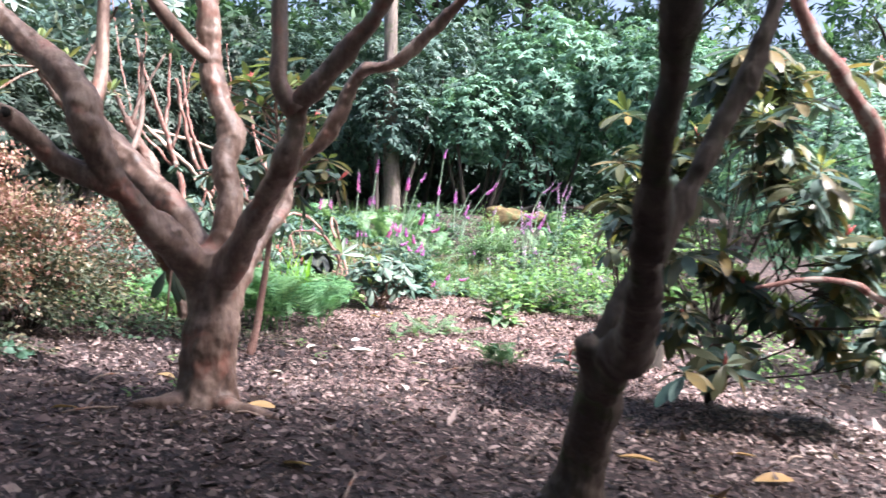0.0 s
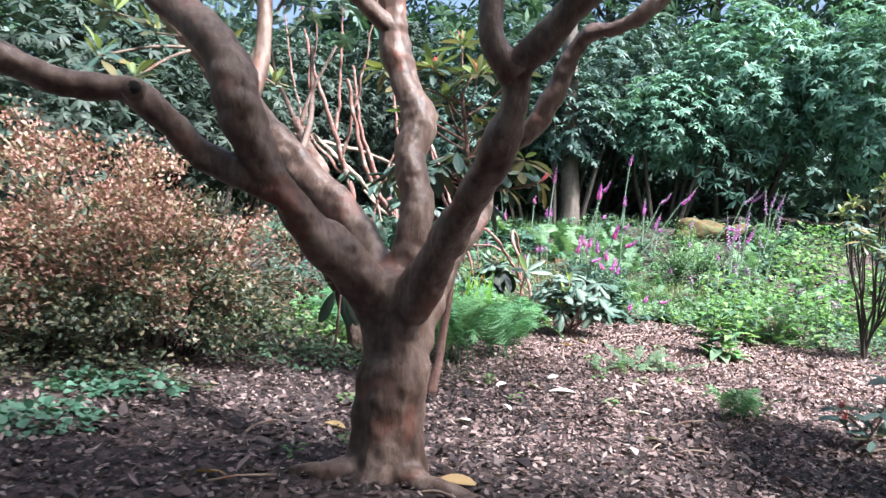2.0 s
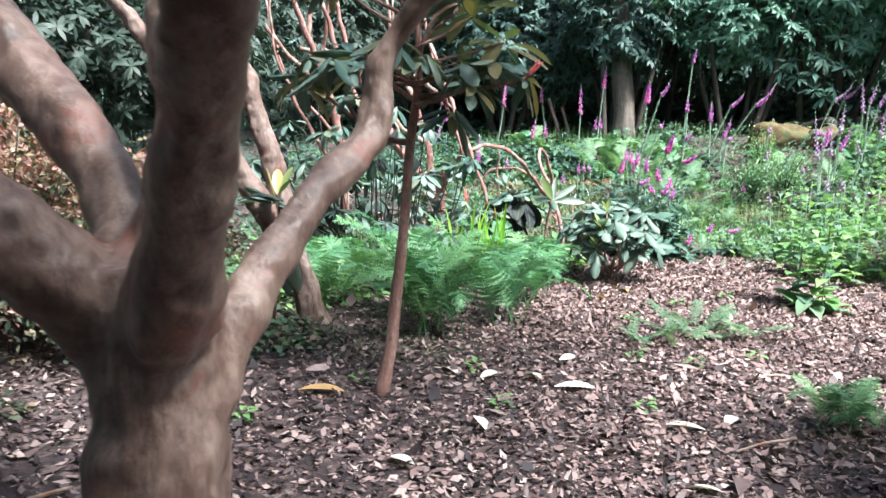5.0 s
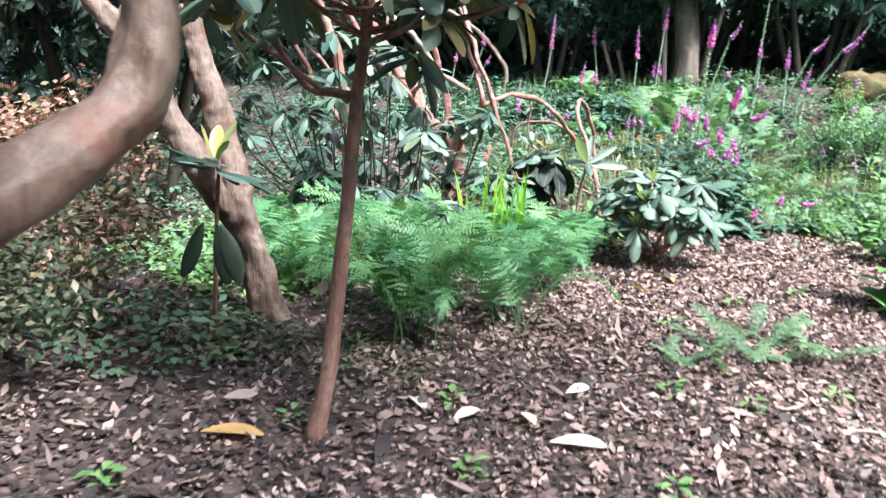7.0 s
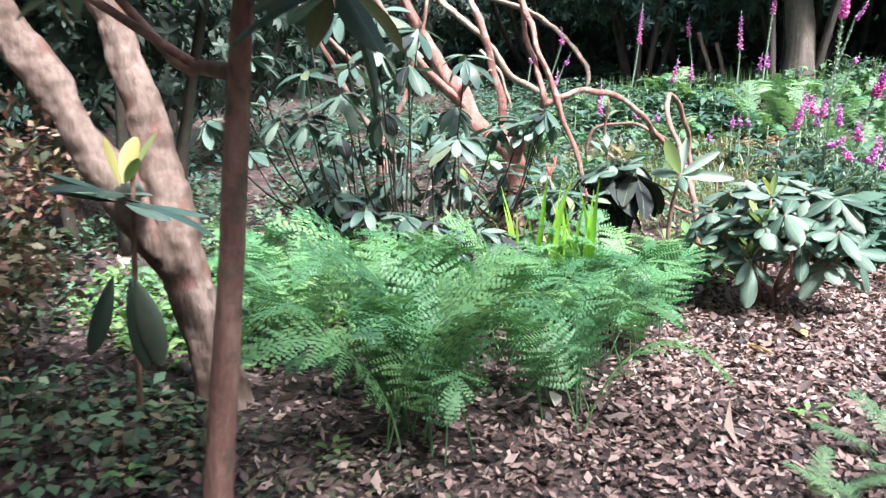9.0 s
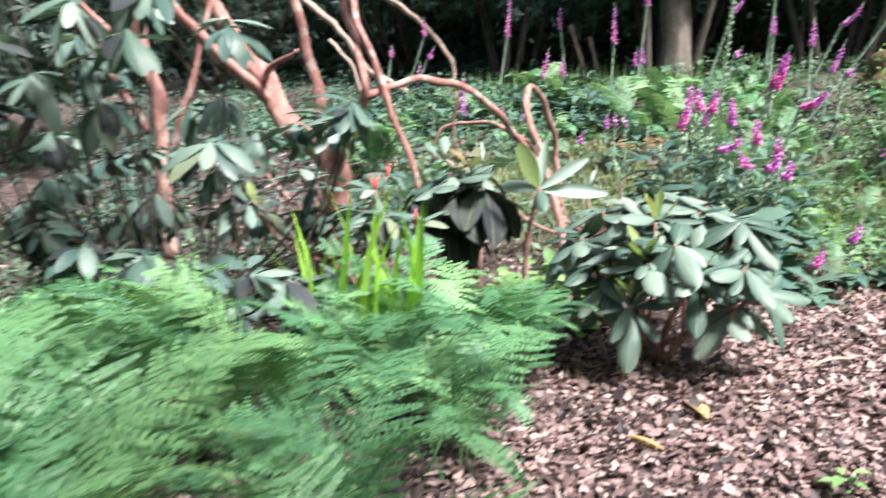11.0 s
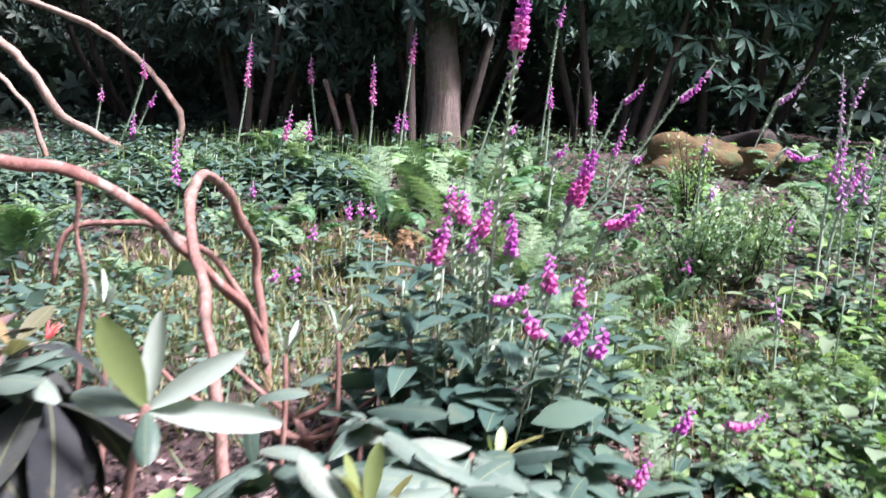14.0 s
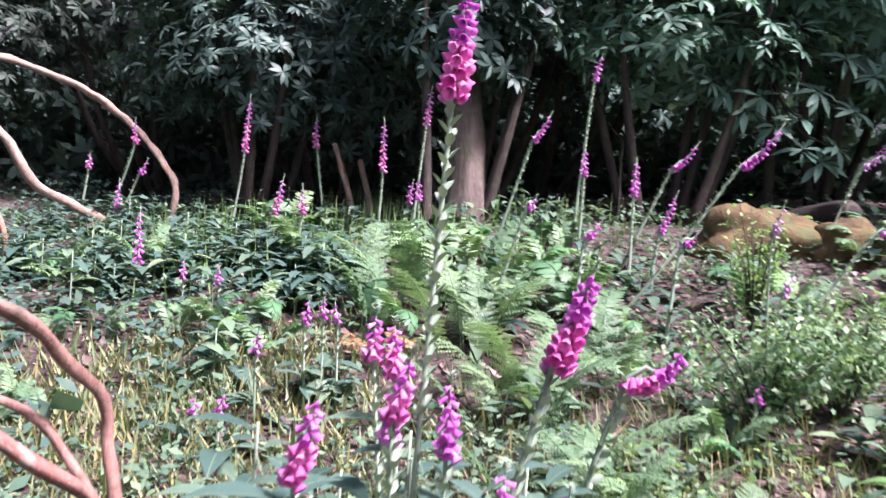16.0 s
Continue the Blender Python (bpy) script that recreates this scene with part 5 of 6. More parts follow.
bud_sh = thing("rhododendron_shoots", (-1.15, 13.1, g(-1.15, 13.1)), "upright reddish rhododendron shoots with silvery tips", "shrub")
for x, y, z in ((-1.2, 13.05, 0.55), (-1.38, 13.0, 0.5), (-0.95, 13.1, 0.58), (-2.0, 12.9, 0.62)):
    part("stem", mesh_np("stem", *tube([(x, y, g(x, y) - 0.03, 0.012), (x + 0.01, y, z * 0.6, 0.01), (x, y, z, 0.009)], 6, 0.08)), M_SAP, bud_sh)
    rosette(bud_sh, (x, y, z), (0, 0, 1), 4, 0.11, L_WHITE, 2.5, "leaf", 0.3)

# ---- bare pink stems ----
def stems(name, base, label, category, lines, mat, sides=9, rough=0.22, slim=0.68):
    b = thing(name, base, label, category)
    for i, l in enumerate(lines):
        part("stem", mesh_np("stem", *tube([(px, py, pz, r * slim) for px, py, pz, r in l], sides, 0.05, rough, i * 2.1, True, 0.03)), mat, b)
    return b


stems("bare_shrub", (-2.85, 12.6, g(-2.85, 12.6)), "bare pink-barked rhododendron with crooked stems", "shrub", [
    [(-2.86, 12.62, 0.5, 0.1), (-2.78, 12.55, 0.72, 0.085), (-2.7, 12.5, 0.86, 0.05)],
    [(-2.86, 12.65, -0.1, 0.15), (-2.85, 12.62, 0.4, 0.125), (-2.85, 12.6, 0.66, 0.12), (-3.12, 12.6, 0.84, 0.1), (-3.29, 12.6, 1.1, 0.088), (-3.52, 12.6, 1.39, 0.075), (-3.9, 12.5, 2.2, 0.04), (-4.1, 12.4, 3.2, 0.025)],
    [(-2.85, 12.6, 0.62, 0.07), (-2.98, 12.7, 1.02, 0.044), (-3.13, 12.8, 1.4, 0.041), (-3.3, 12.9, 1.74, 0.037), (-3.49, 13.0, 2.08, 0.031), (-3.7, 13.1, 3.0, 0.02)],
    [(-2.81, 12.57, 0.62, 0.06), (-2.58, 12.4, 0.95, 0.041), (-2.48, 12.3, 1.11, 0.031), (-2.59, 12.4, 1.28, 0.027), (-2.75, 12.6, 1.56, 0.023), (-3.0, 12.7, 2.2, 0.015)],
    [(-2.5, 12.32, 1.04, 0.03), (-2.35, 12.65, 1.13, 0.03), (-2.26, 12.85, 1.12, 0.03), (-2.09, 13.15, 1.02, 0.031), (-1.88, 13.55, 0.69, 0.031), (-1.76, 13.82, 0.44, 0.03), (-1.68, 13.86, 0.2, 0.03)],
    [(-2.21, 12.4, 0.1, 0.02), (-2.21, 12.4, 0.52, 0.022), (-2.34, 12.4, 0.86, 0.025), (-2.5, 12.4, 1.23, 0.027), (-2.67, 12.5, 1.56, 0.03), (-2.79, 12.6, 1.79, 0.03), (-3.2, 12.7, 2.8, 0.02)],
    [(-3.2, 12.6, 0.95, 0.05), (-3.5, 12.2, 1.4, 0.045), (-3.75, 11.9, 2.0, 0.04), (-3.9, 11.6, 2.9, 0.03)],
    [(-3.3, 12.6, 1.1, 0.035), (-3.1, 12.4, 1.2, 0.025), (-2.9, 12.3, 1.28, 0.015)],
], M_PINK, slim=0.72)
stems("bare_branch", (-1.7, 13.0, g(-1.7, 13.0)), "bare reddish branch bent over in an arch", "branch", [
    [(-1.33, 12.3, -0.15, 0.03), (-1.43, 12.5, 0.36, 0.029), (-1.57, 12.75, 0.6, 0.029), (-1.72, 13.0, 0.85, 0.029), (-1.83, 13.22, 1.05, 0.03), (-1.83, 13.38, 1.1, 0.03), (-1.79, 13.55, 1.02, 0.03), (-1.77, 13.75, 0.85, 0.03), (-1.76, 13.9, 0.67, 0.03), (-1.69, 13.87, 0.3, 0.033), (-1.64, 13.85, -0.08, 0.036)],
    [(-2.56, 13.6, 0.55, 0.016), (-2.5, 13.6, 0.78, 0.018), (-2.24, 13.6, 0.84, 0.019), (-2.04, 13.65, 0.8, 0.02), (-1.87, 13.75, 0.66, 0.022), (-1.7, 13.86, 0.35, 0.024)],
    [(-2.3, 13.3, 1.05, 0.014), (-2.33, 13.4, 0.6, 0.016), (-2.36, 13.4, 0.0, 0.018)],
], M_SAP)
stems("fallen_branch", (-4.75, 20.0, g(-4.75, 20)), "long weathered branch looping down to the ground", "branch", [
    [(-7.6, 19.0, 2.7, 0.06), (-6.73, 19.4, 2.56, 0.06), (-6.04, 19.8, 2.43, 0.06), (-5.32, 20.0, 2.12, 0.06), (-4.87, 20.1, 1.73, 0.056), (-4.52, 20.1, 1.26, 0.056), (-4.56, 20.1, 0.92, 0.056), (-4.75, 20.05, 0.7, 0.066)],
    [(-7.0, 18.7, 2.7, 0.07), (-6.3, 18.8, 2.14, 0.07), (-5.8, 19.0, 1.67, 0.072), (-5.47, 19.1, 1.2, 0.07), (-5.11, 19.4, 0.95, 0.07), (-4.8, 20.0, 0.68, 0.08)],
    [(-5.52, 18.0, 1.56, 0.035), (-5.23, 18.0, 1.27, 0.035), (-5.05, 18.0, 0.81, 0.036), (-5.0, 18.0, 0.3, 0.036)],
], M_VINE)
stems("bare_shrub", (-3.8, 12.3, g(-3.8, 12.3)), "tall bare pinkish stems fanning upward", "shrub", [
    [(-3.8, 12.3, -0.15, 0.08), (-3.82, 12.3, 0.63, 0.068), (-3.83, 12.3, 0.92, 0.066), (-3.92, 12.3, 1.27, 0.068), (-4.03, 12.25, 1.7, 0.06), (-4.3, 12.1, 2.5, 0.045), (-4.6, 12.0, 3.3, 0.03), (-4.8, 11.9, 4.3, 0.015)],
    [(-4.2, 12.15, 2.2, 0.04), (-4.2, 12.2, 3.0, 0.026), (-4.25, 12.2, 4.2, 0.015)],
    [(-4.0, 12.3, 1.6, 0.034), (-4.7, 12.0, 2.4, 0.028), (-5.3, 11.9, 3.4, 0.015)],
    [(-4.1, 12.2, 1.9, 0.034), (-3.9, 12.1, 2.8, 0.024), (-3.7, 12.0, 4.0, 0.012)],
    [(-3.9, 12.3, 0.8, 0.036), (-4.5, 12.4, 1.6, 0.03), (-5.0, 12.5, 3.0, 0.02), (-5.3, 12.6, 4.3, 0.01)],
    [(-3.85, 12.35, 0.5, 0.03), (-3.6, 12.5, 1.5, 0.024), (-3.4, 12.6, 2.6, 0.016), (-3.5, 12.6, 3.6, 0.01)],
    [(-3.95, 12.3, 1.2, 0.028), (-4.5, 12.0, 2.0, 0.022), (-4.5, 11.8, 3.2, 0.012)],
    [(-4.5, 11.95, 3.0, 0.02), (-4.45, 11.8, 3.6, 0.013), (-4.6, 11.6, 4.4, 0.008)],
], M_PINK)

# ---- foxgloves ----
def bell_mesh(mat):
    a = np.arange(8) * np.pi / 4
    prof = ((0.0, 0.08), (0.12, 0.16), (0.45, 0.21), (0.82, 0.27), (1.0, 0.37))
    V = [(r * math.cos(t), y, r * math.sin(t)) for y, r in prof for t in a]
    idx = np.arange(40).reshape(5, 8)
    F = np.stack([idx[:-1], np.roll(idx, -1, 1)[:-1], np.roll(idx, -1, 1)[1:], idx[1:]], -1).reshape(-1, 4)
    me = mesh_np("bell", V, F)
    me.materials.append(mat)
    return me


BELLS = {"purple": bell_mesh(M_BELL), "pink": bell_mesh(M_BELL_PINK), "faded": bell_mesh(M_BELL_FADED)}


SPIKE_LEAF = leaf_mesh("leaf", LANCE, 0.2, 0.45, 0.25, M_FOX_LEAF)


def foxglove(base, start, tip, hue="purple", size=0.045, leaves=10, gap=0.011, label="foxglove with purple bells on a green stem", thick=0.006):
    """base (x, y); start and tip of the flowering part; below it the stem carries green seed pods."""
    z0 = g(*base)
    B, S, T = np.array([*base, z0 - 0.03]), np.array(start), np.array(tip)
    d = (T - S)
    sag = 0.01 + 0.16 * math.hypot(d[0], d[1])
    M = B * 0.4 + S * 0.6 - 0.12 * d + np.array([0, 0, -0.05 * abs(S[0] - B[0])])
    b = thing("foxglove", (base[0], base[1], z0), label, "flower", "foxgloves")
    pts = [(*B, thick * 1.3), (*M, thick), (*S, thick * 0.9), (*(S * 0.5 + T * 0.5 - np.array([0, 0, sag])), thick * 0.7), (*T, thick * 0.3)]
    stem = part("stem", mesh_np("stem", *tube(pts, 6, 0.06)), M_FOX_STEM, b)
    ln = float(np.linalg.norm(d))
    n = max(5, int(ln * 0.86 / gap))
    ax = Vector(unit(d))
    for i in range(n):
        u = i / n * 0.88
        p = Vector(S + d * u - np.array([0, 0, sag * math.sin(math.pi * u)]))
        th = i * 2.4 + random.uniform(-0.3, 0.3)
        out = Vector((math.cos(th), math.sin(th) - 0.35, 0))
        out = (out - ax * out.dot(ax) * 0.7)
        way = out * 0.8 + Vector((0, 0, -0.75 + 0.5 * u))
        s = size * (1 - 0.62 * u ** 1.6) * random.uniform(0.85, 1.1)
        part("bell", BELLS[hue if hue == "faded" or u < 0.5 else "purple"], None, stem, "", place(p, way, (0.2, 0.3, 1), s))
    # buds at the tip, pods below the flowers
    k = 14
    u = np.linspace(0.86, 1.0, k)[:, None]
    a = np.arange(k) * 2.4
    o = np.stack([np.cos(a), np.sin(a), np.full(k, 0.4)], 1)
    tipv = leaves_np(S + d * u, o, np.tile(unit(d), (k, 1)) + 0.01, 0.016, 0.004, 0.1, QUICK)
    part("bud_tip", mesh_np("bud_tip", *tipv), M_FOX_STEM, b, "", None, "stuff")
    m = int(np.linalg.norm(S - M) / 0.013)
    if m > 4:
        u = np.linspace(0.0, 1.0, m)[:, None]
        a = np.arange(m) * 2.4
        o = np.stack([np.cos(a), np.sin(a), np.full(m, 0.8)], 1)
        ctr = M * (1 - u) + S * u
        part("seed_head", mesh_np("seed_head", *leaves_np(ctr, o, np.tile(unit(d), (m, 1)) + 0.01, 0.042, 0.011, -0.15, LANCE, 0.6)), M_FOX_STEM, b, "", None, "stuff")
    if leaves:
        a = rng.uniform(0, 6.28, leaves)
        D = np.stack([np.cos(a), np.sin(a), rng.uniform(0.1, 0.9, leaves)], 1)
        u = rng.uniform(0.05, 0.75, leaves)[:, None]
        P = B * (1 - u) + M * u
        for k in range(leaves):
            part("leaf", SPIKE_LEAF, None, b, "", place(P[k], D[k], (0, 0, 1), random.uniform(0.14, 0.26) * (1.15 - 0.6 * u[k, 0])))


FAR_LEFT = [(-3.74, 19.8, -3.63, 1.71, -3.6, 2.28), (-2.75, 19.9, -2.9, 1.8, -2.92, 2.12), (-2.12, 19.5, -2.1, 1.6, -2.12, 2.11), (-1.78, 19.5, -1.7, 2.08, -1.67, 2.44), (-3.03, 18.5, -2.83, 1.15, -2.76, 1.48),
            (-2.63, 18.5, -2.58, 1.17, -2.59, 1.41), (-5.28, 20.0, -4.94, 1.72, -4.96, 1.98), (-5.57, 20.0, -5.47, 1.42, -5.46, 1.58), (-5.15, 20.0, -4.87, 1.4, -4.79, 1.55), (-4.86, 19.5, -4.85, 1.0, -4.83, 1.32),
            (-3.6, 17.5, -3.55, 0.7, -3.55, 1.17), (-1.84, 19.5, -1.82, 1.31, -1.79, 1.53), (-1.69, 19.4, -1.71, 1.35, -1.72, 1.56)]
FAR_RIGHT = [(-0.94, 18.5, -0.63, 1.92, -0.49, 2.16), (-0.24, 19.0, -0.15, 2.52, -0.1, 2.74), (-0.19, 18.5, -0.19, 1.66, -0.2, 1.9), (-0.82, 17.0, -0.59, 1.39, -0.53, 1.46), (0.13, 18.4, 0.51, 1.76, 0.7, 1.98),
             (0.04, 17.3, 0.8, 1.75, 1.07, 2.08), (0.2, 18.0, 0.18, 1.52, 0.18, 1.8), (-0.22, 17.0, -0.2, 1.22, -0.09, 1.34), (1.1, 17.0, 1.62, 1.4, 1.93, 1.4), (2.33, 20.0, 2.49, 1.98, 2.75, 2.27),
             (1.6, 16.0, 1.61, 1.21, 1.69, 1.54), (0.37, 18.0, 0.4, 1.26, 0.51, 1.57), (0.37, 17.0, 0.42, 1.23, 0.52, 1.3), (1.75, 16.3, 1.85, 1.15, 2.0, 1.5)]
MIDDLE = [(-2.95, 17.0, -2.95, 0.71, -2.95, 0.85), (-2.68, 17.0, -2.69, 0.69, -2.69, 0.83), (-1.62, 15.6, -1.64, 0.73, -1.62, 0.86), (-1.45, 15.6, -1.47, 0.75, -1.49, 0.86), (-1.81, 15.4, -1.82, 0.6, -1.81, 0.72),
          (-1.56, 15.7, -1.57, 0.75, -1.57, 0.87), (-1.83, 15.0, -1.83, 0.4, -1.81, 0.5), (-1.94, 15.0, -1.96, 0.38, -1.94, 0.47), (0.58, 15.5, 0.59, 0.58, 0.6, 0.68), (1.37, 16.0, 1.36, 0.85, 1.4, 0.95)]
NEAR = [(-0.8, 13.0, -0.88, 0.9, -0.83, 1.08), (-0.8, 13.6, -0.86, 1.02, -0.86, 1.14), (-0.77, 13.6, -0.8, 0.98, -0.81, 1.12), (-0.71, 13.2, -0.73, 0.98, -0.69, 1.13), (-0.6, 13.2, -0.61, 0.92, -0.61, 1.08),
        (-0.72, 13.3, -0.75, 0.9, -0.75, 0.99), (-0.47, 13.0, -0.47, 0.83, -0.48, 0.97), (-0.64, 12.9, -0.66, 0.8, -0.53, 0.88), (-0.57, 12.8, -0.51, 0.72, -0.56, 0.81), (-0.42, 12.8, -0.4, 0.71, -0.35, 0.82),
        (-0.34, 12.8, -0.32, 0.67, -0.29, 0.77), (-0.34, 13.2, -0.34, 0.75, -0.35, 0.87), (0.12, 13.3, 0.1, 0.27, 0.15, 0.38), (0.4, 13.4, 0.31, 0.28, 0.48, 0.35), (-0.1, 12.95, -0.12, 0.18, -0.07, 0.29)]
RIGHT = [(1.5, 15.4, 1.46, 1.05, 1.37, 1.64), (1.65, 15.4, 1.69, 1.38, 1.72, 1.74), (1.5, 15.45, 1.5, 1.15, 1.52, 1.4), (1.62, 15.5, 1.62, 1.1, 1.61, 1.36), (2.05, 15.6, 2.2, 1.34, 2.24, 1.75), (1.85, 15.5, 1.96, 1.12, 1.9, 1.32), (1.42, 14.05, 1.38, 0.74, 1.38, 0.9),
         (1.6, 14.5, 1.62, 0.74, 1.6, 0.87), (0.86, 14.5, 0.84, 0.5, 0.81, 0.66), (2.75, 13.5, 2.58, 0.5, 2.74, 0.44), (2.45, 13.5, 2.4, 0.55, 2.55, 0.6), (2.3, 14.0, 2.26, 0.55, 2.36, 0.66), (3.0, 14.4, 2.88, 0.74, 3.06, 0.8),
         (2.2, 17.0, 2.43, 1.76, 2.56, 2.1), (1.9, 19.0, 2.16, 1.9, 2.45, 2.22), (2.4, 18.0, 2.42, 1.7, 2.37, 2.2), (2.5, 18.0, 2.5, 1.85, 2.6, 2.17), (1.0, 17.0, 0.97, 1.32, 1.03, 1.54), (0.9, 16.5, 0.93, 1.0, 1.0, 1.16)]
random.seed(31)
for x, y, sx, sz, tx, tz in RIGHT:
    foxglove((x, y), (sx, y, sz), (tx, y, tz), "faded", 0.042, 8, 0.02, "foxglove with fading lilac bells on a bristly stem", 0.008)
for x, y, sx, sz, tx, tz in FAR_LEFT:
    foxglove((x, y), (sx, y, sz), (tx, y, tz), "pink" if random.random() < 0.4 else "purple", 0.05, 8, 0.016, "tall foxglove in front of the dark hedge", 0.012)
for x, y, sx, sz, tx, tz in FAR_RIGHT:
    foxglove((x, y), (sx, y, sz), (tx, y, tz), "purple", 0.046, 8, 0.013, "leaning foxglove with a curved purple spike", 0.012)
for x, y, sx, sz, tx, tz in MIDDLE:
    foxglove((x, y), (sx, y, sz), (tx, y, tz), "purple", 0.038, 6, 0.014, "short foxglove in the undergrowth", 0.006)
for x, y, sx, sz, tx, tz in NEAR:
    if y < 14 and x < 0 and sz > 0.5:
        x, y0 = -0.6 + 0.45 * (x + 0.6), y * 0.5 + 6.58
    else:
        y0 = y
    foxglove((x, y0), (sx, y, sz), (tx, y, tz), "pink" if random.random() < 0.5 else "purple", 0.036, 20, 0.0065, "foxglove with drooping purple bells and dark leaves", 0.0045)
foxglove((-0.66, 13.2), (-0.4, 13.2, 1.13), (-0.33, 13.2, 1.34), "pink", 0.042, 14, 0.0045, "leaning foxglove with a thick purple spike", 0.008)
foxglove((-0.46, 13.6), (-0.21, 13.6, 1.02), (-0.06, 13.6, 1.12), "pink", 0.042, 14, 0.005, "leaning foxglove with a thick purple spike", 0.008)
foxglove((-0.7, 13.25), (-0.65, 13.2, 1.66), (-0.63, 13.2, 1.88), "pink", 0.042, 8, 0.005, "tallest foxglove, its stem thick with seed pods", 0.006)

# ---- undergrowth ----
def carpet(name, n, xr, yr, L, ratio, mat, label, dens, h=0.25, prof=QUICK, up=0.5):
    x, y = rng.uniform(*xr, n), rng.uniform(*yr, n)
    k = dens(x, y) > rng.uniform(0, 1, n)
    x, y = x[k], y[k]
    n = len(x)
    lump = 0.5 + 0.5 * np.sin(2.3 * x + 1.3 * np.sin(1.9 * y)) * np.sin(2.9 * y + x)
    gap = np.sin(3.1 * x + 2 * np.sin(1.3 * y)) + np.sin(2.7 * y + 1.7 * np.sin(2.1 * x)) + 0.7 * np.sin(6.3 * x + 5.1 * y)
    k = gap + rng.normal(0, 0.5, n) > -0.75
    x, y, lump, n = x[k], y[k], lump[k], int(k.sum())
    z = hgt(x, y) + h * rng.uniform(0.05, 1, n) ** 1.4 * (0.3 + 0.9 * lump)
    a = rng.uniform(0, 6.28, n)
    D = np.stack([np.cos(a), np.sin(a), rng.normal(up, 0.35, n)], 1)
    N = np.array([0, 0, 1.0]) + rng.normal(0, 0.35, (n, 3))
    Ls = L * rng.lognormal(0, 0.3, n)
    me = mesh_np(name, *leaves_np(np.stack([x, y, z], 1), D, N, Ls, Ls * ratio, 0.25, prof, 0.2, 2))
    me.materials.append(mat)
    return tagged(new(name, me), label, "undergrowth", "", "stuff")


def patch(x, y, *spots):
    d = np.zeros_like(x)
    for cx, cy, rx, ry, a in spots:
        d = np.maximum(d, a * np.clip(1.4 - np.hypot((x - cx) / rx, (y - cy) / ry), 0, 1))
    return d


for gx, gy in ((-2.2, 15.7), (-2.8, 16.2), (-1.9, 16.4), (-1.5, 15.5), (-3.1, 15.4), (-2.5, 15.1)):
    blades("grass_tuft", gx, gy, 330, 0.2, 0.008, M_GRASS, "patch of yellow-green grass blades in the glade", "grass", 0.36, 1.3, "", "stuff")
carpet("fallen_leaves", 1500, (-4, 4.5), (2, 11.5), 0.10, 0.17, M_CHIP, "scattered larger brown leaves on the bark litter", lambda x, y: np.full_like(x, 1.0), 0.03, OVAL, 0.08)
carpet("undergrowth", 40000, (-8, 6), (14.3, 21), 0.06, 0.24, M_HERB, "mixed green undergrowth below the foxgloves", lambda x, y: np.clip((y - 14.3) / 2.0, 0.2, 1) * np.where(y > 20, 0.3, 1) * np.where(x < -1, 0.5, 1), 0.34)
carpet("undergrowth", 36000, (-3.5, 4), (12.5, 16.5), 0.045, 0.3, M_HERB, "low green leaves on the forest floor", lambda x, y: patch(x, y, (0.6, 13.8, 1.2, 0.9, 1), (1.5, 14.6, 1.2, 1, 1), (0.0, 14.8, 1.4, 0.8, 1), (-0.4, 13.6, 0.7, 0.6, 1), (-2.5, 14.5, 1.2, 1.2, 0.8), (2.8, 13.5, 1.2, 1.6, 1)), 0.16)
carpet("foxglove_foliage", 2200, (-1.4, 0.3), (12.5, 14.0), 0.15, 0.24, M_FOX_LEAF, "dense dark foxglove leaves at the foot of the spikes", lambda x, y: patch(x, y, (-0.6, 13.15, 0.45, 0.35, 1)), 0.6, LANCE, 0.2)
carpet("bright_herbs", 7000, (0.2, 4.5), (11.6, 16.5), 0.075, 0.3, M_HERB_BRIGHT, "bright yellow-green leafy herbs", lambda x, y: patch(x, y, (1.9, 13.2, 0.7, 0.8, 0.4), (2.6, 14.5, 0.8, 1, 0.5)), 0.45, LANCE, 0.3)
carpet("undergrowth", 9000, (-9, -2.2), (13, 18), 0.085, 0.25, M_FOX_LEAF, "dark green herbs below the bare branches", lambda x, y: np.full_like(x, 0.8), 0.35)
carpet("undergrowth", 3000, (2.5, 7), (8, 15), 0.07, 0.3, M_HERB_BRIGHT, "sunlit green herbs beside the path", lambda x, y: np.clip((x - 2.5), 0, 1), 0.3)
carpet("bright_herbs", 9000, (1.6, 6), (13.6, 19.5), 0.085, 0.28, M_HERB_BRIGHT, "green leafy herbs on the slope", lambda x, y: np.clip((x - 1.6) / 1.2, 0.1, 1) * 0.8, 0.4, LANCE, 0.4)
carpet("undergrowth", 9000, (-0.3, 2.2), (13.1, 15.6), 0.05, 0.34, M_HERB_BRIGHT, "small light green leaves over the litter", lambda x, y: np.full_like(x, 0.55), 0.12)
blades("grass_tuft", -1.45, 14.3, 420, 0.2, 0.0055, M_GRASS, "tuft of thin yellowing grass", "grass", 0.45, 1.5, "", "stuff")
blades("grass_tuft", -2.1, 14.6, 420, 0.2, 0.0055, M_GRASS, "tuft of thin yellowing grass", "grass", 0.45, 1.5, "", "stuff")
blades("grass_tuft", -0.9, 14.8, 450, 0.2, 0.0055, M_GRASS, "tuft of thin yellowing grass", "grass", 0.45, 1.5, "", "stuff")
blades("grass_tuft", 0.2, 14.9, 450, 0.28, 0.003, M_GRASS, "tuft of thin yellowing grass", "grass", 0.5, 0.7, "", "stuff")
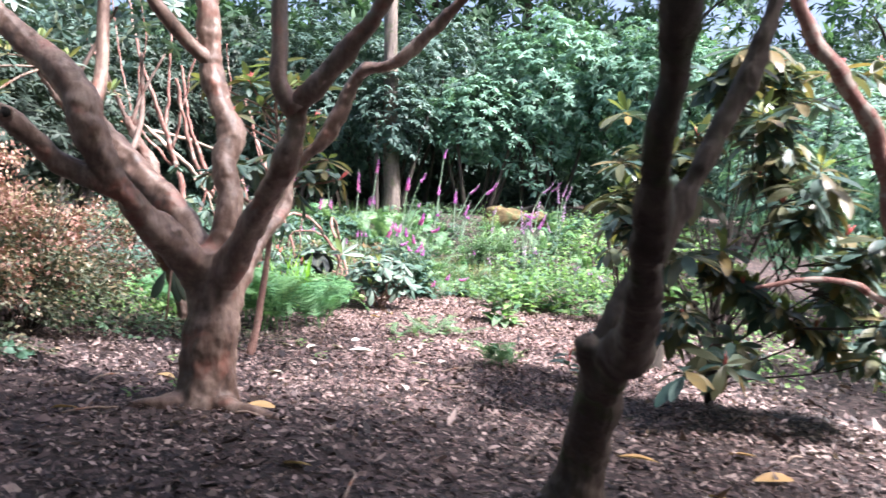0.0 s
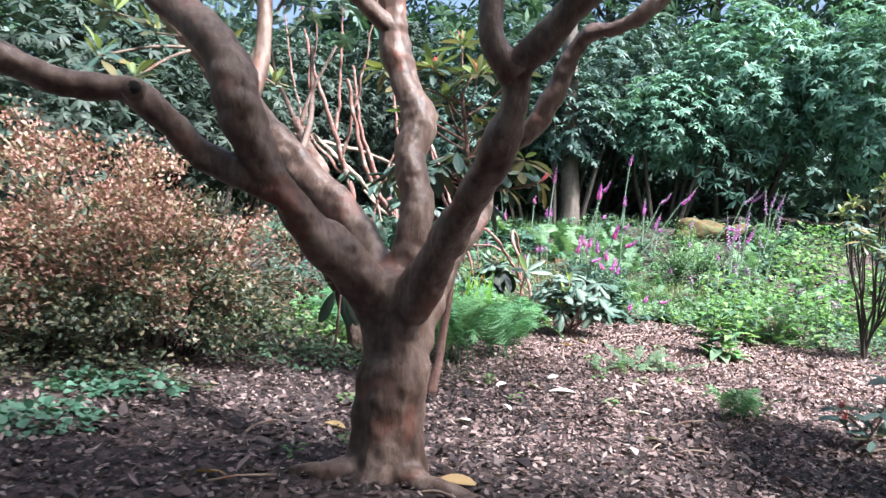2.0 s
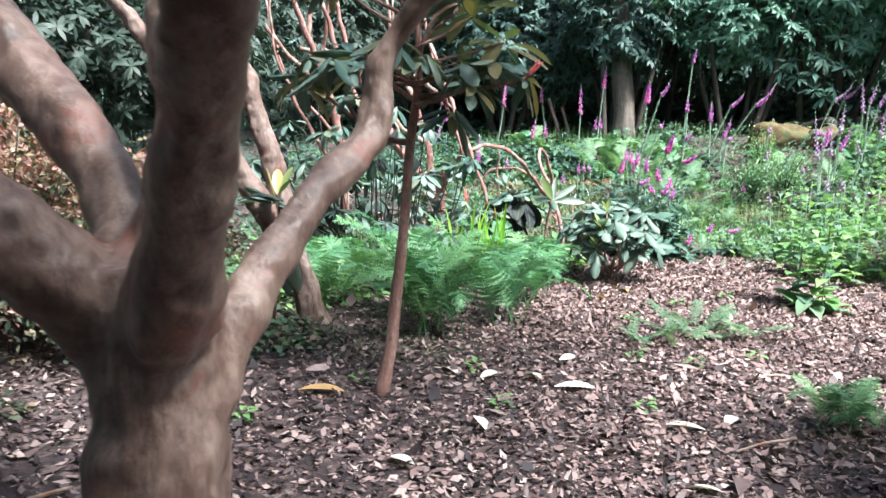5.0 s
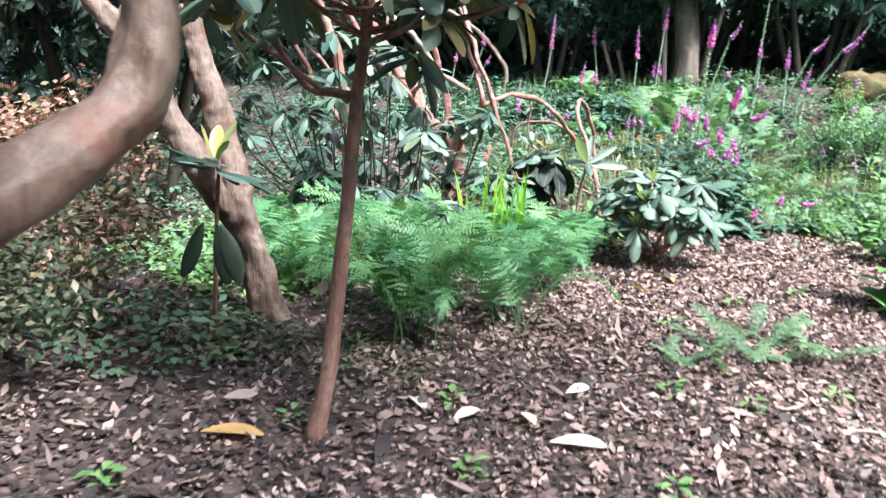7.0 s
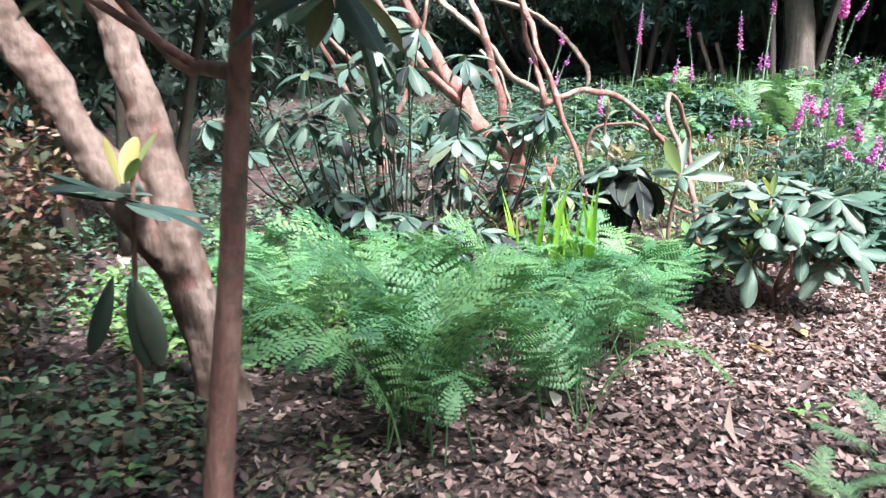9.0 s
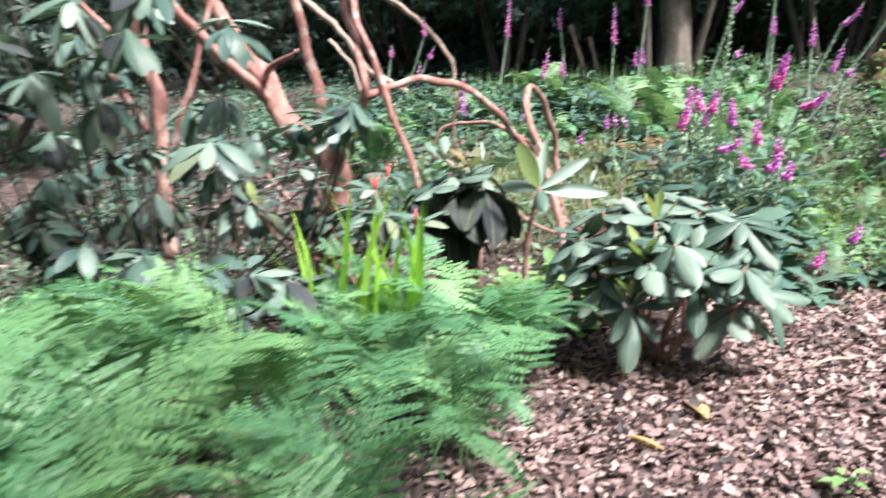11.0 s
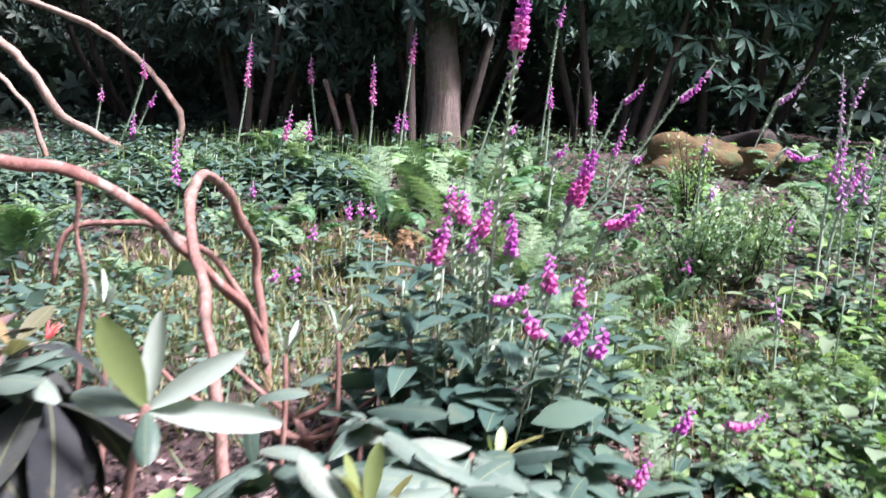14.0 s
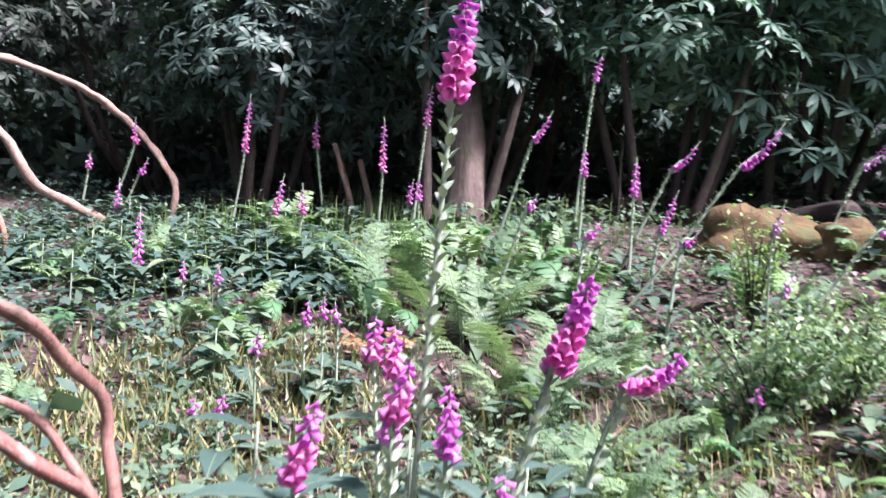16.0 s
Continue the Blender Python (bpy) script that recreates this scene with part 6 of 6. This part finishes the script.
for gx, gy, gn, gh in ((0.6, 14.3, 380, 0.28), (-0.3, 14.2, 380, 0.3), (1.1, 15.0, 380, 0.32), (-1.6, 13.9, 420, 0.36), (-2.6, 14.2, 420, 0.4), (0.4, 15.6, 380, 0.34), (-0.6, 15.4, 400, 0.36), (1.7, 14.2, 300, 0.3)):
    blades("grass_tuft", gx, gy, gn, gh * 0.6, 0.005, M_GRASS, "loose tuft of thin yellow-green grass", "grass", 0.45, 1.6, "", "stuff")
blades("grass_tuft", -3.2, 19.0, 500, 0.4, 0.006, M_HERB_BRIGHT, "green grass below the hedge", "grass", 0.8, 0.5, "", "stuff")
blades("grass_tuft", -1.6, 19.6, 400, 0.4, 0.006, M_HERB_BRIGHT, "green grass below the hedge", "grass", 0.7, 0.5, "", "stuff")


def small_shrub(x, y, r, h, n, mat, label):
    b = thing("small_shrub", (x, y, g(x, y)), label, "shrub")
    z0 = g(x, y)
    st, P = [], []
    for i in range(16):
        a = random.uniform(0, 6.28)
        q = random.uniform(0.2, 1)
        e = np.array([x + r * q * math.cos(a), y + r * q * math.sin(a), z0 + h * random.uniform(0.45, 1)])
        st.append(tube([(x, y, z0 - 0.03, 0.009), (x * 0.6 + e[0] * 0.4, y * 0.6 + e[1] * 0.4, z0 + (e[2] - z0) * 0.55, 0.006), (*e, 0.003)], 5, 0.1))
        t = rng.uniform(0.45, 1, n // 16)[:, None]
        P.append(np.array([x, y, z0]) * (1 - t) + e * t + rng.normal(0, 0.05, (n // 16, 3)))
    part("branchwork", mesh_np("branchwork", *join(*st)), M_GREY, b, "", None, "stuff")
    P = np.concatenate(P)
    part("foliage", mesh_np("foliage", *leaves_np(P, rng.normal(0, 1, P.shape) + [0, 0, 0.4], np.array([0, 0, 1.0]) + rng.normal(0, 0.4, P.shape), 0.045, 0.012, 0.2, QUICK)), mat, b, "", None, "stuff")


small_shrub(0.68, 15.7, 0.45, 0.75, 1800, M_FERN_PALE, "small twiggy shrub with fine green leaves")
small_shrub(1.15, 16.0, 0.4, 0.7, 1500, M_FERN_PALE, "small twiggy shrub with fine green leaves")
small_shrub(0.95, 17.2, 0.25, 0.9, 500, M_HERB_BRIGHT, "slim bright green young shrub")

# ---- rock, log, sticks, trunk ----
def rock(x, y, rx, ry, rz, label):
    bm = bmesh.new()
    bmesh.ops.create_icosphere(bm, subdivisions=4, radius=1)
    for v in bm.verts:
        k = 1 + 0.3 * noise.noise(v.co * 1.6 + Vector((x, y, 0))) + 0.12 * noise.noise(v.co * 4) + 0.06 * noise.noise(v.co * 11)
        v.co = Vector((v.co.x * rx, v.co.y * ry, v.co.z * rz)) * k
    me = bpy.data.meshes.new("mossy_rock")
    bm.to_mesh(me)
    bm.free()
    me.materials.append(M_ROCK)
    for p in me.polygons:
        p.use_smooth = True
    ob = tagged(new("mossy_rock", me), label, "rock")
    ob.location = (x, y, g(x, y) + rz * 0.08)


rock(1.35, 19.1, 0.55, 0.4, 0.36, "low boulder covered in yellowish moss")
rock(2.05, 18.9, 0.3, 0.3, 0.3, "small boulder under yellowish moss")
log = thing("log", (2.0, 19.4, g(2.0, 19.4)), "short dark weathered log beside the mossy boulder", "log")
part("bark", mesh_np("bark", *tube([(1.75, 19.7, 1.36, 0.11), (2.0, 19.5, 1.44, 0.125), (2.18, 19.2, 1.5, 0.12)], 14, 0.05, 0.12)), M_HOLLOW, log)
part("cut_end", mesh_np("cut_end", *tube([(2.18, 19.2, 1.5, 0.1), (2.188, 19.187, 1.503, 0.095), (2.191, 19.182, 1.504, 0.03)], 12, 0.01)), M_GREY, log, "weathered sawn end")
dead = thing("dead_sapling", (0.25, 20.2, g(0.25, 20.2)), "thin bare forked sapling under the hedge", "sapling")
part("stem", mesh_np("stem", *tube([(0.25, 20.2, g(0.25, 20.2) - 0.05, 0.018), (0.23, 20.2, 1.89, 0.014), (0.23, 20.2, 2.06, 0.01), (0.09, 20.2, 2.21, 0.006)], 7, 0.05, 0.1)), M_GREY, dead)
part("fork", mesh_np("fork", *tube([(0.23, 20.2, 1.95, 0.008), (0.3, 20.2, 2.08, 0.006), (0.29, 20.2, 2.18, 0.004)], 6, 0.05, 0.1)), M_GREY, dead)
for x, y, tx, z in ((-2.62, 20.4, -2.85, 1.85), (-2.45, 20.6, -2.6, 1.7)):
    s = thing("cut_stick", (x, y, g(x, y)), "bare pale stick standing in the undergrowth", "stick", "standing sticks")
    part("shaft", mesh_np("shaft", *tube([(x, y, g(x, y) - 0.1, 0.045), (x - 0.03, y, 1.3, 0.038), (tx, y, z, 0.03)], 8, 0.08, 0.14, 1, True, 0.03)), M_VINE, s)

trunk_t = thing("woodland_tree", (-1.3, 20.0, g(-1.3, 20.0)), "straight grey-brown tree trunk in front of the hedge", "tree")
part("trunk", mesh_np("trunk", *tube([(-1.3, 20.0, 0.7, 0.36), (-1.31, 20.0, 1.3, 0.23), (-1.36, 20.0, 1.93, 0.2), (-1.43, 20.0, 2.39, 0.19), (-1.5, 20.0, 3.3, 0.18), (-1.7, 20.1, 6, 0.15), (-1.8, 20.3, 10, 0.1)], 16, 0.12, 0.1)), M_TRUNK, trunk_t)


def canopy(parent, centres, per, spread, L, mat, n=8, name="crown"):
    C = np.concatenate([np.asarray(c) + rng.normal(0, 1, (per, 3)) * spread for c in centres])
    A = rng.normal(0, 0.6, C.shape) + np.array([0, -0.35, 0.8])
    part(name, mesh_np(name, *whorls(C, A, n, L, L * 0.17, 0.15, 0.25, QUICK, 0.25, 2)), mat, parent, "", None, "stuff")


canopy(trunk_t, [(-1.8 + random.uniform(-2.5, 2.5), 22.5 + random.uniform(-2, 2), 10 + random.uniform(-2, 2.5)) for _ in range(16)], 30, 0.6, 0.2, M_TREE)


def hedge_bush(x, y, rx, ry, top, low, n, mat, label, L=0.15, per=8):
    """A big rhododendron: crooked stems under a shell of leaf rosettes with gaps and a ragged lower edge."""
    z0 = g(x, y)
    b = thing("rhododendron_hedge", (x, y, z0), label, "shrub", "rhododendrons at the back")
    for i in range(6):
        a = random.uniform(0, 6.28)
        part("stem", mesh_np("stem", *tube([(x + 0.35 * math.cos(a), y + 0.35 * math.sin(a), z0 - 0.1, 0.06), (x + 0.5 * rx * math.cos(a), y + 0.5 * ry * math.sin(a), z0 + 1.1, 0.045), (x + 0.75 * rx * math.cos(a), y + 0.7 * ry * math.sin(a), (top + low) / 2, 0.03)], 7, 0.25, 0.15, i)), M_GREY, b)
    d = unit(rng.normal(size=(n, 3)))
    lump = 1 + 0.14 * np.sin(6 * d[:, 0] + x) * np.sin(5 * d[:, 2] + y) + 0.1 * np.sin(11 * d[:, 0] + 9 * d[:, 2] + x) + rng.normal(0, 0.05, n)
    dep = 1 - np.minimum(0.75, rng.exponential(0.14, n))
    mid, half = (top + low) / 2, (top - low) / 2
    C = np.array([x, y, mid]) + d * np.array([rx, ry, half]) * (lump * dep)[:, None]
    C = C[C[:, 2] > hgt(C[:, 0], C[:, 1]) + 0.35]
    A = unit(C - np.array([x, y, mid - 0.5])) + np.array([0, 0, 0.8]) + rng.normal(0, 0.25, C.shape)
    part("foliage", mesh_np("foliage", *whorls(C, A, per, L, L * 0.16, 0.1, 0.35, (0.15, 0.9, 0.9, 0.1), 0.2, 2)), mat, b, "", None, "stuff")


random.seed(41)
hd, hl = "large dark green rhododendron at the back of the glade", "large glossy green rhododendron at the back of the glade"
# some left bushes take the shaded leaf copy, darker than their neighbours
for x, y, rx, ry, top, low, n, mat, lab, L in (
        (-9.0, 21.0, 2.6, 2.0, 5.5, 1.3, 1500, M_HEDGE_SHADED, hd, 0.16), (-6.0, 23.0, 2.4, 2.0, 6.0, 2.1, 1500, M_HEDGE_SHADED, hd, 0.16), (-3.3, 21.9, 2.2, 1.7, 6.2, 1.9, 1900, M_HEDGE, hd, 0.16),
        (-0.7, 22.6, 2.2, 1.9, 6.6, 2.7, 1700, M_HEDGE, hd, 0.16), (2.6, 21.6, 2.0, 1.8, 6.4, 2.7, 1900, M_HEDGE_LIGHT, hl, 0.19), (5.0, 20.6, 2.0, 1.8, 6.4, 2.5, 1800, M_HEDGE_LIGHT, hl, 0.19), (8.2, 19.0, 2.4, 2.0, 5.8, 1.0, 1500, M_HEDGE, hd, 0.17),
        (-8.0, 14.5, 2.2, 2.2, 4.2, 0.6, 1200, M_HEDGE_SHADED, hd, 0.16), (-7.5, 10.5, 2.0, 2.0, 4.0, 0.5, 1200, M_HEDGE_SHADED, hd, 0.16), (-5.6, 11.3, 1.2, 1.0, 3.2, 1.2, 420, M_HEDGE_SHADED, hd, 0.15), (6.5, 13.5, 2.0, 2.2, 4.0, 0.6, 700, M_HEDGE_LIGHT, hl, 0.16), (6.0, 8.0, 1.6, 1.8, 3.6, 0.6, 600, M_HEDGE_LIGHT, hl, 0.16)):
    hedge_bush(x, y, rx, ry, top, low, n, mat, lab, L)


def woodland_tree(x, y, h, r, mat, label, clumps=44, per=19, L=0.42):
    z0 = g(x, y)
    b = thing("woodland_tree", (x, y, z0), label, "tree", "trees behind the glade")
    part("trunk", mesh_np("trunk", *tube([(x, y, z0 - 0.2, 0.3), (x + 0.1, y, z0 + h * 0.3, 0.2), (x - 0.1, y + 0.1, z0 + h * 0.65, 0.13), (x, y, z0 + h * 0.95, 0.04)], 10, 0.4, 0.1)), M_GREY, b)
    cs = []
    for i in range(clumps):
        a, q = random.uniform(0, 6.28), random.uniform(0.25, 1)
        c = (x + r * q * math.cos(a), y + r * q * math.sin(a), z0 + h * random.uniform(0.22, 1) )
        cs.append(c)
        if i < 8:
            part("limb", mesh_np("limb", *tube([(x, y, max(z0 + 1, c[2] - 1.2), 0.07), ((x + c[0]) / 2, (y + c[1]) / 2, c[2] - 0.3, 0.045), (*c, 0.02)], 6, 0.3, 0.1)), M_GREY, b)
    canopy(b, cs, per, 0.55, L, mat)


for x, y, h, r in ((-9.0, 29, 14, 2.6), (-5, 28, 13, 3), (-1, 29.5, 14, 3.2), (2.2, 28.5, 13, 2.8), (7.6, 28, 11, 2.8), (14, 27, 12, 3.2), (18, 21, 11, 3.2), (17, 13, 10, 3), (-14, 19, 11, 3.2), (-13, 11, 11, 3.2), (-11, 4, 10, 3), (15, 5, 10, 3)):
    woodland_tree(x, y, h, r, M_TREE, "unseen leafy tree added behind the start of the walk behind the glade")
# unseen trees added at the walk's back, holding off light from there
for x, y, h, r in ((-6, -5, 9, 3), (0, -7, 10, 3.2), (6, -4, 9, 3)):
    woodland_tree(x, y, h, r, M_TREE, "unseen leafy tree added behind the start of the walk", 20, 16, 0.36)


def thicket(n, xr, yr, zr, L, mat, label):
    """Far woods: a deep band of leaf rosettes down to the ground."""
    x, y = rng.uniform(*xr, n), rng.uniform(*yr, n)
    z = hgt(x, y) + zr[0] + (zr[1] - zr[0]) * rng.uniform(0, 1, n) ** 1.25
    C = np.stack([x, y, z], 1)
    me = mesh_np("far_wood", *whorls(C, rng.normal(0, 0.6, C.shape) + [0, 0, 0.7], 5, L, L * 0.22, 0.1, 0.3, QUICK, 0.25, 2))
    me.materials.append(mat)
    tagged(new("far_wood", me), label, "wood", "", "stuff")


thicket(9000, (-17, 17), (25.5, 29), (0, 5.2), 0.36, M_HEDGE, "dark woodland foliage closing the glade")
thicket(3800, (-15, -10.5), (-4, 25), (0, 6), 0.36, M_HEDGE, "dark woodland foliage beside the glade")
thicket(3500, (10, 14), (-4, 25), (0, 4.5), 0.36, M_HEDGE_LIGHT, "green woodland foliage beside the glade")
# the fourth band is never seen; it is added to block light from behind
thicket(5200, (-12, 12), (-9, -5.5), (0, 8), 0.45, M_HEDGE, "unseen foliage added behind the walk to block light")
thicket(3200, (-20, 20), (30, 36), (0, 6.5), 0.7, M_HEDGE, "dark woodland foliage far behind")

# ---- a tall tree beside the walk; its unseen crown is added for shade ----
random.seed(51)
shade = thing("woodland_tree", (2.28, 8.9, g(2.28, 8.9)), "tall woodland tree with a grey trunk beside the walk, unseen crown added for shade", "tree")
part("trunk", mesh_np("trunk", *tube([(2.3, 8.95, -0.3, 0.2), (2.28, 8.9, 1.0, 0.12), (2.25, 8.85, 2.5, 0.11), (2.25, 8.8, 5.5, 0.09), (2.2, 8.3, 8.5, 0.05)], 12, 0.15, 0.12)), M_GREY, shade)
tops = []
for i in range(50):
    c = (random.uniform(-0.8, 7.0), random.uniform(-2.4, 3.4), random.uniform(5.6, 8.2))
    tops.append(c)
    if i < 12:
        part("limb", mesh_np("limb", *tube([(2.25, 8.8, 5.2, 0.06), ((2.25 + c[0]) / 2, (8.8 + c[1]) / 2, c[2] - 0.1, 0.045), (*c, 0.02)], 6, 0.3, 0.1)), M_GREY, shade)
# unseen clumps added to drop shade on the ground by the ferns
tops += [(1.9, 7.9, 6.6), (1.0, 6.9, 6.0), (0.6, 6.7, 5.8)]
canopy(shade, tops, 26, 0.55, 0.3, M_TREE)

# ---- more ferns and rosettes in the glade ----
random.seed(61)
for i in range(34):
    x, y = random.uniform(-4.5, 3.4), random.uniform(14.8, 19.6)
    fern(x, y, random.randint(5, 9), random.uniform(0.35, 0.7), FR_FAR, "fern in the green undergrowth", (25, 70), 0.15)
FOXL = [leaf_mesh("leaf", LANCE, 0.2, d, 0.25, m) for d in (0.3, 0.55) for m in (M_FOX_LEAF, M_HERB)]
HERBL = [leaf_mesh("leaf", (0.1, 0.6, 1.0, 0.95, 0.6, 0.05), 0.24, d, 0.25, m) for d in (0.3, 0.6) for m in (M_HERB_BRIGHT, M_HERB_BRIGHT, M_HERB)]


def leafy(x, y, n, size, h, meshes, label, name="foxglove_rosette", spread=0.1):
    """A leafy plant: stalks with leaves of their own up to height h."""
    b = thing(name, (x, y, g(x, y)), label, "plant", "leafy plants in the glade")
    part("stem", mesh_np("stem", *tube([(x, y, g(x, y) - 0.03, 0.008), (x + 0.01, y, g(x, y) + h, 0.004)], 5, 0.1)), M_FOX_STEM, b)
    rest = []
    for i in range(n):
        a, u = i * 2.4, (i + 0.5) / n
        s = size * random.uniform(0.7, 1.1) * (1.1 - 0.5 * u)
        p = (x + spread * random.uniform(-1, 1), y + spread * random.uniform(-1, 1), g(x, y) + h * u)
        m = place(p, (math.cos(a), math.sin(a), random.uniform(0.1, 0.8)), (0, 0, 1), s)
        if y > 16.4:
            rest.append((random.choice(meshes), m))
        else:
            part("leaf", random.choice(meshes), None, b, "", m)
    if rest:
        joined("foliage", rest, b)


for i in range(62):
    x, y = random.uniform(-5.5, 3.2), random.uniform(15.4, 20.2)
    leafy(x, y, 16, 0.3, random.uniform(0.15, 0.45), FOXL, "leafy foxglove rosette in the undergrowth")
for x, y, n, h in ((0.95, 12.6, 24, 0.5), (1.2, 12.3, 22, 0.42), (1.35, 12.9, 24, 0.5), (1.7, 12.6, 22, 0.45), (1.9, 13.3, 22, 0.55), (2.3, 13.8, 22, 0.55), (1.6, 13.7, 20, 0.4), (2.2, 12.9, 20, 0.5), (1.1, 13.4, 18, 0.35), (1.45, 12.45, 26, 0.6), (1.55, 13.2, 26, 0.6), (1.85, 12.8, 26, 0.65), (1.75, 13.9, 24, 0.6), (2.0, 14.4, 24, 0.6), (2.5, 13.3, 24, 0.7), (1.3, 13.7, 22, 0.4), (2.3, 14.9, 22, 0.6), (1.6, 14.5, 22, 0.45), (0.95, 13.15, 20, 0.36), (1.0, 13.7, 20, 0.36), (1.2, 14.6, 24, 0.45), (1.5, 14.95, 24, 0.5), (1.4, 15.35, 22, 0.45), (1.75, 15.1, 24, 0.5), (1.15, 15.2, 22, 0.4), (0.98, 14.85, 22, 0.35), (1.9, 15.5, 22, 0.5)):
    leafy(x, y, n if y < 14.2 else n * 2 // 3, 0.25 if y < 13.6 else 0.2, h, HERBL, "bright green leafy plant on the path's edge", "leafy_herb", 0.14)
for x, y, n, size, h in ((0.76, 11.08, 26, 0.25, 0.95), (0.95, 11.04, 28, 0.25, 0.98), (0.86, 10.95, 12, 0.34, 0.16)):
    leafy(x, y, n, size, h, HERBL, "tall leafy stem on the path's edge, broad leaves at its foot", "leafy_herb", 0.05)
for x, y in ((-1.0, 12.9), (-0.85, 12.75), (-0.6, 12.7), (-0.35, 12.75), (-0.2, 12.95), (-0.9, 13.2), (-0.25, 13.25), (-1.1, 13.15), (-0.7, 13.0), (-0.5, 12.95), (-0.45, 13.2), (-0.75, 13.3)):
    leafy(x, y + 0.25, 26, 0.3, random.uniform(0.7, 0.9), FOXL[:1] + FOXL[2:3], "dark leafy foxglove without flowers", "foxglove_rosette", 0.08)

random.seed(71)
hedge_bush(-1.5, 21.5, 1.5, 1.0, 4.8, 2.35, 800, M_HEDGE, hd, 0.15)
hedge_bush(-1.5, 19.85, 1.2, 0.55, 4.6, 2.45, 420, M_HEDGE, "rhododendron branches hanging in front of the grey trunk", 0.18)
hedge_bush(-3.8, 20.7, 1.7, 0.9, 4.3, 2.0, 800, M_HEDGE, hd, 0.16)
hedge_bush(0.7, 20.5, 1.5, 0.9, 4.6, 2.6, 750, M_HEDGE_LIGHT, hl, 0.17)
for i in range(60):
    x, y = random.uniform(-5.8, -1.5), random.uniform(17.05, 20.2)
    leafy(x, y, 18, 0.34, random.uniform(0.15, 0.4), FOXL[:1] + FOXL[2:3], "broad-leaved foxglove rosette without flowers")
# added growth that covers sunlit soil, keeping the strip below the hedge dark
thicket(3500, (-12, 12), (23.2, 25.6), (0, 1.8), 0.32, M_HEDGE, "low growth added to hide lit ground under the rhododendrons")


# ---- two unseen trees added to shade the start of the walk ----
random.seed(81)
for x, y, x0, x1 in ((-3.6, 0.2, -6.5, 0.0), (3.9, 0.2, 0.0, 6.5)):
    b = thing("woodland_tree", (x, y, g(x, y)), "unseen tree added to shade the start of the walk", "tree")
    part("trunk", mesh_np("trunk", *tube([(x, y, -0.2, 0.25), (x, y, 2.0, 0.17), (x * 0.95, y, 5.0, 0.13), (x * 0.9, y, 8.0, 0.06)], 12, 0.2, 0.12)), M_GREY, b)
    tops = [(random.uniform(x0, x1), random.uniform(-5, 1.6), random.uniform(4.6, 6.6)) for _ in range(40)]
    for c in tops[:8]:
        part("limb", mesh_np("limb", *tube([(x * 0.95, y, 4.4, 0.07), ((x + c[0]) / 2, (y + c[1]) / 2, c[2] - 0.1, 0.045), (*c, 0.02)], 6, 0.3, 0.1)), M_GREY, b)
    canopy(b, tops, 34, 0.6, 0.3, M_TREE)

carpet("undergrowth", 9000, (-9.5, -4.3), (17, 23), 0.07, 0.25, M_FOX_LEAF, "dark herbs under the hedge", lambda x, y: np.full_like(x, 0.9), 0.35)
carpet("undergrowth", 9000, (-6.5, -2.7), (9.6, 13.3), 0.055, 0.25, M_HERB, "green herbs under the pink stems", lambda x, y: np.full_like(x, 0.85), 0.3)
# added herbs darken the lit bare soil behind the boulders
carpet("undergrowth", 2600, (2.2, 9), (18.8, 21.5), 0.08, 0.25, M_FOX_LEAF, "dark herbs added over lit ground behind the mossy boulders", lambda x, y: np.full_like(x, 0.95), 0.35)
random.seed(91)
hang = thing("rhododendron_hedge", (1.9, 20.9, g(1.9, 20.9)), "rhododendron branches hanging low with large pale leaf whorls", "shrub", "rhododendrons at the back")
part("stem", mesh_np("stem", *tube([(1.9, 20.9, 1.1, 0.06), (1.8, 20.8, 2.6, 0.05), (1.6, 20.5, 4.0, 0.035)], 8, 0.15, 0.15)), M_GREY, hang)
for x, z in ((1.21, 2.63), (1.71, 2.31), (2.17, 1.98), (2.09, 2.68), (1.64, 2.9), (1.05, 2.72), (1.4, 2.45), (2.3, 2.15), (1.95, 2.4), (1.3, 3.1), (1.85, 3.3), (2.3, 3.0), (2.0, 2.1), (1.0, 3.3), (1.55, 2.6), (2.45, 2.5), (0.7, 3.0), (2.6, 2.85), (0.3, 3.2), (2.4, 3.5), (1.5, 3.6)):
    br = part("branch", mesh_np("branch", *tube([(1.7, 20.6, z * 0.5 + 1.75, 0.018), ((x + 1.7) / 2, 20.4, z + 0.15, 0.013), (x, 20.2, z, 0.008)], 6, 0.1, 0.1)), M_GREY, hang)
    rosette(br, (x, 20.2, z), (random.uniform(-0.3, 0.3), -0.7, 0.7), 10, 0.27, L_HEDGE, 0.05)
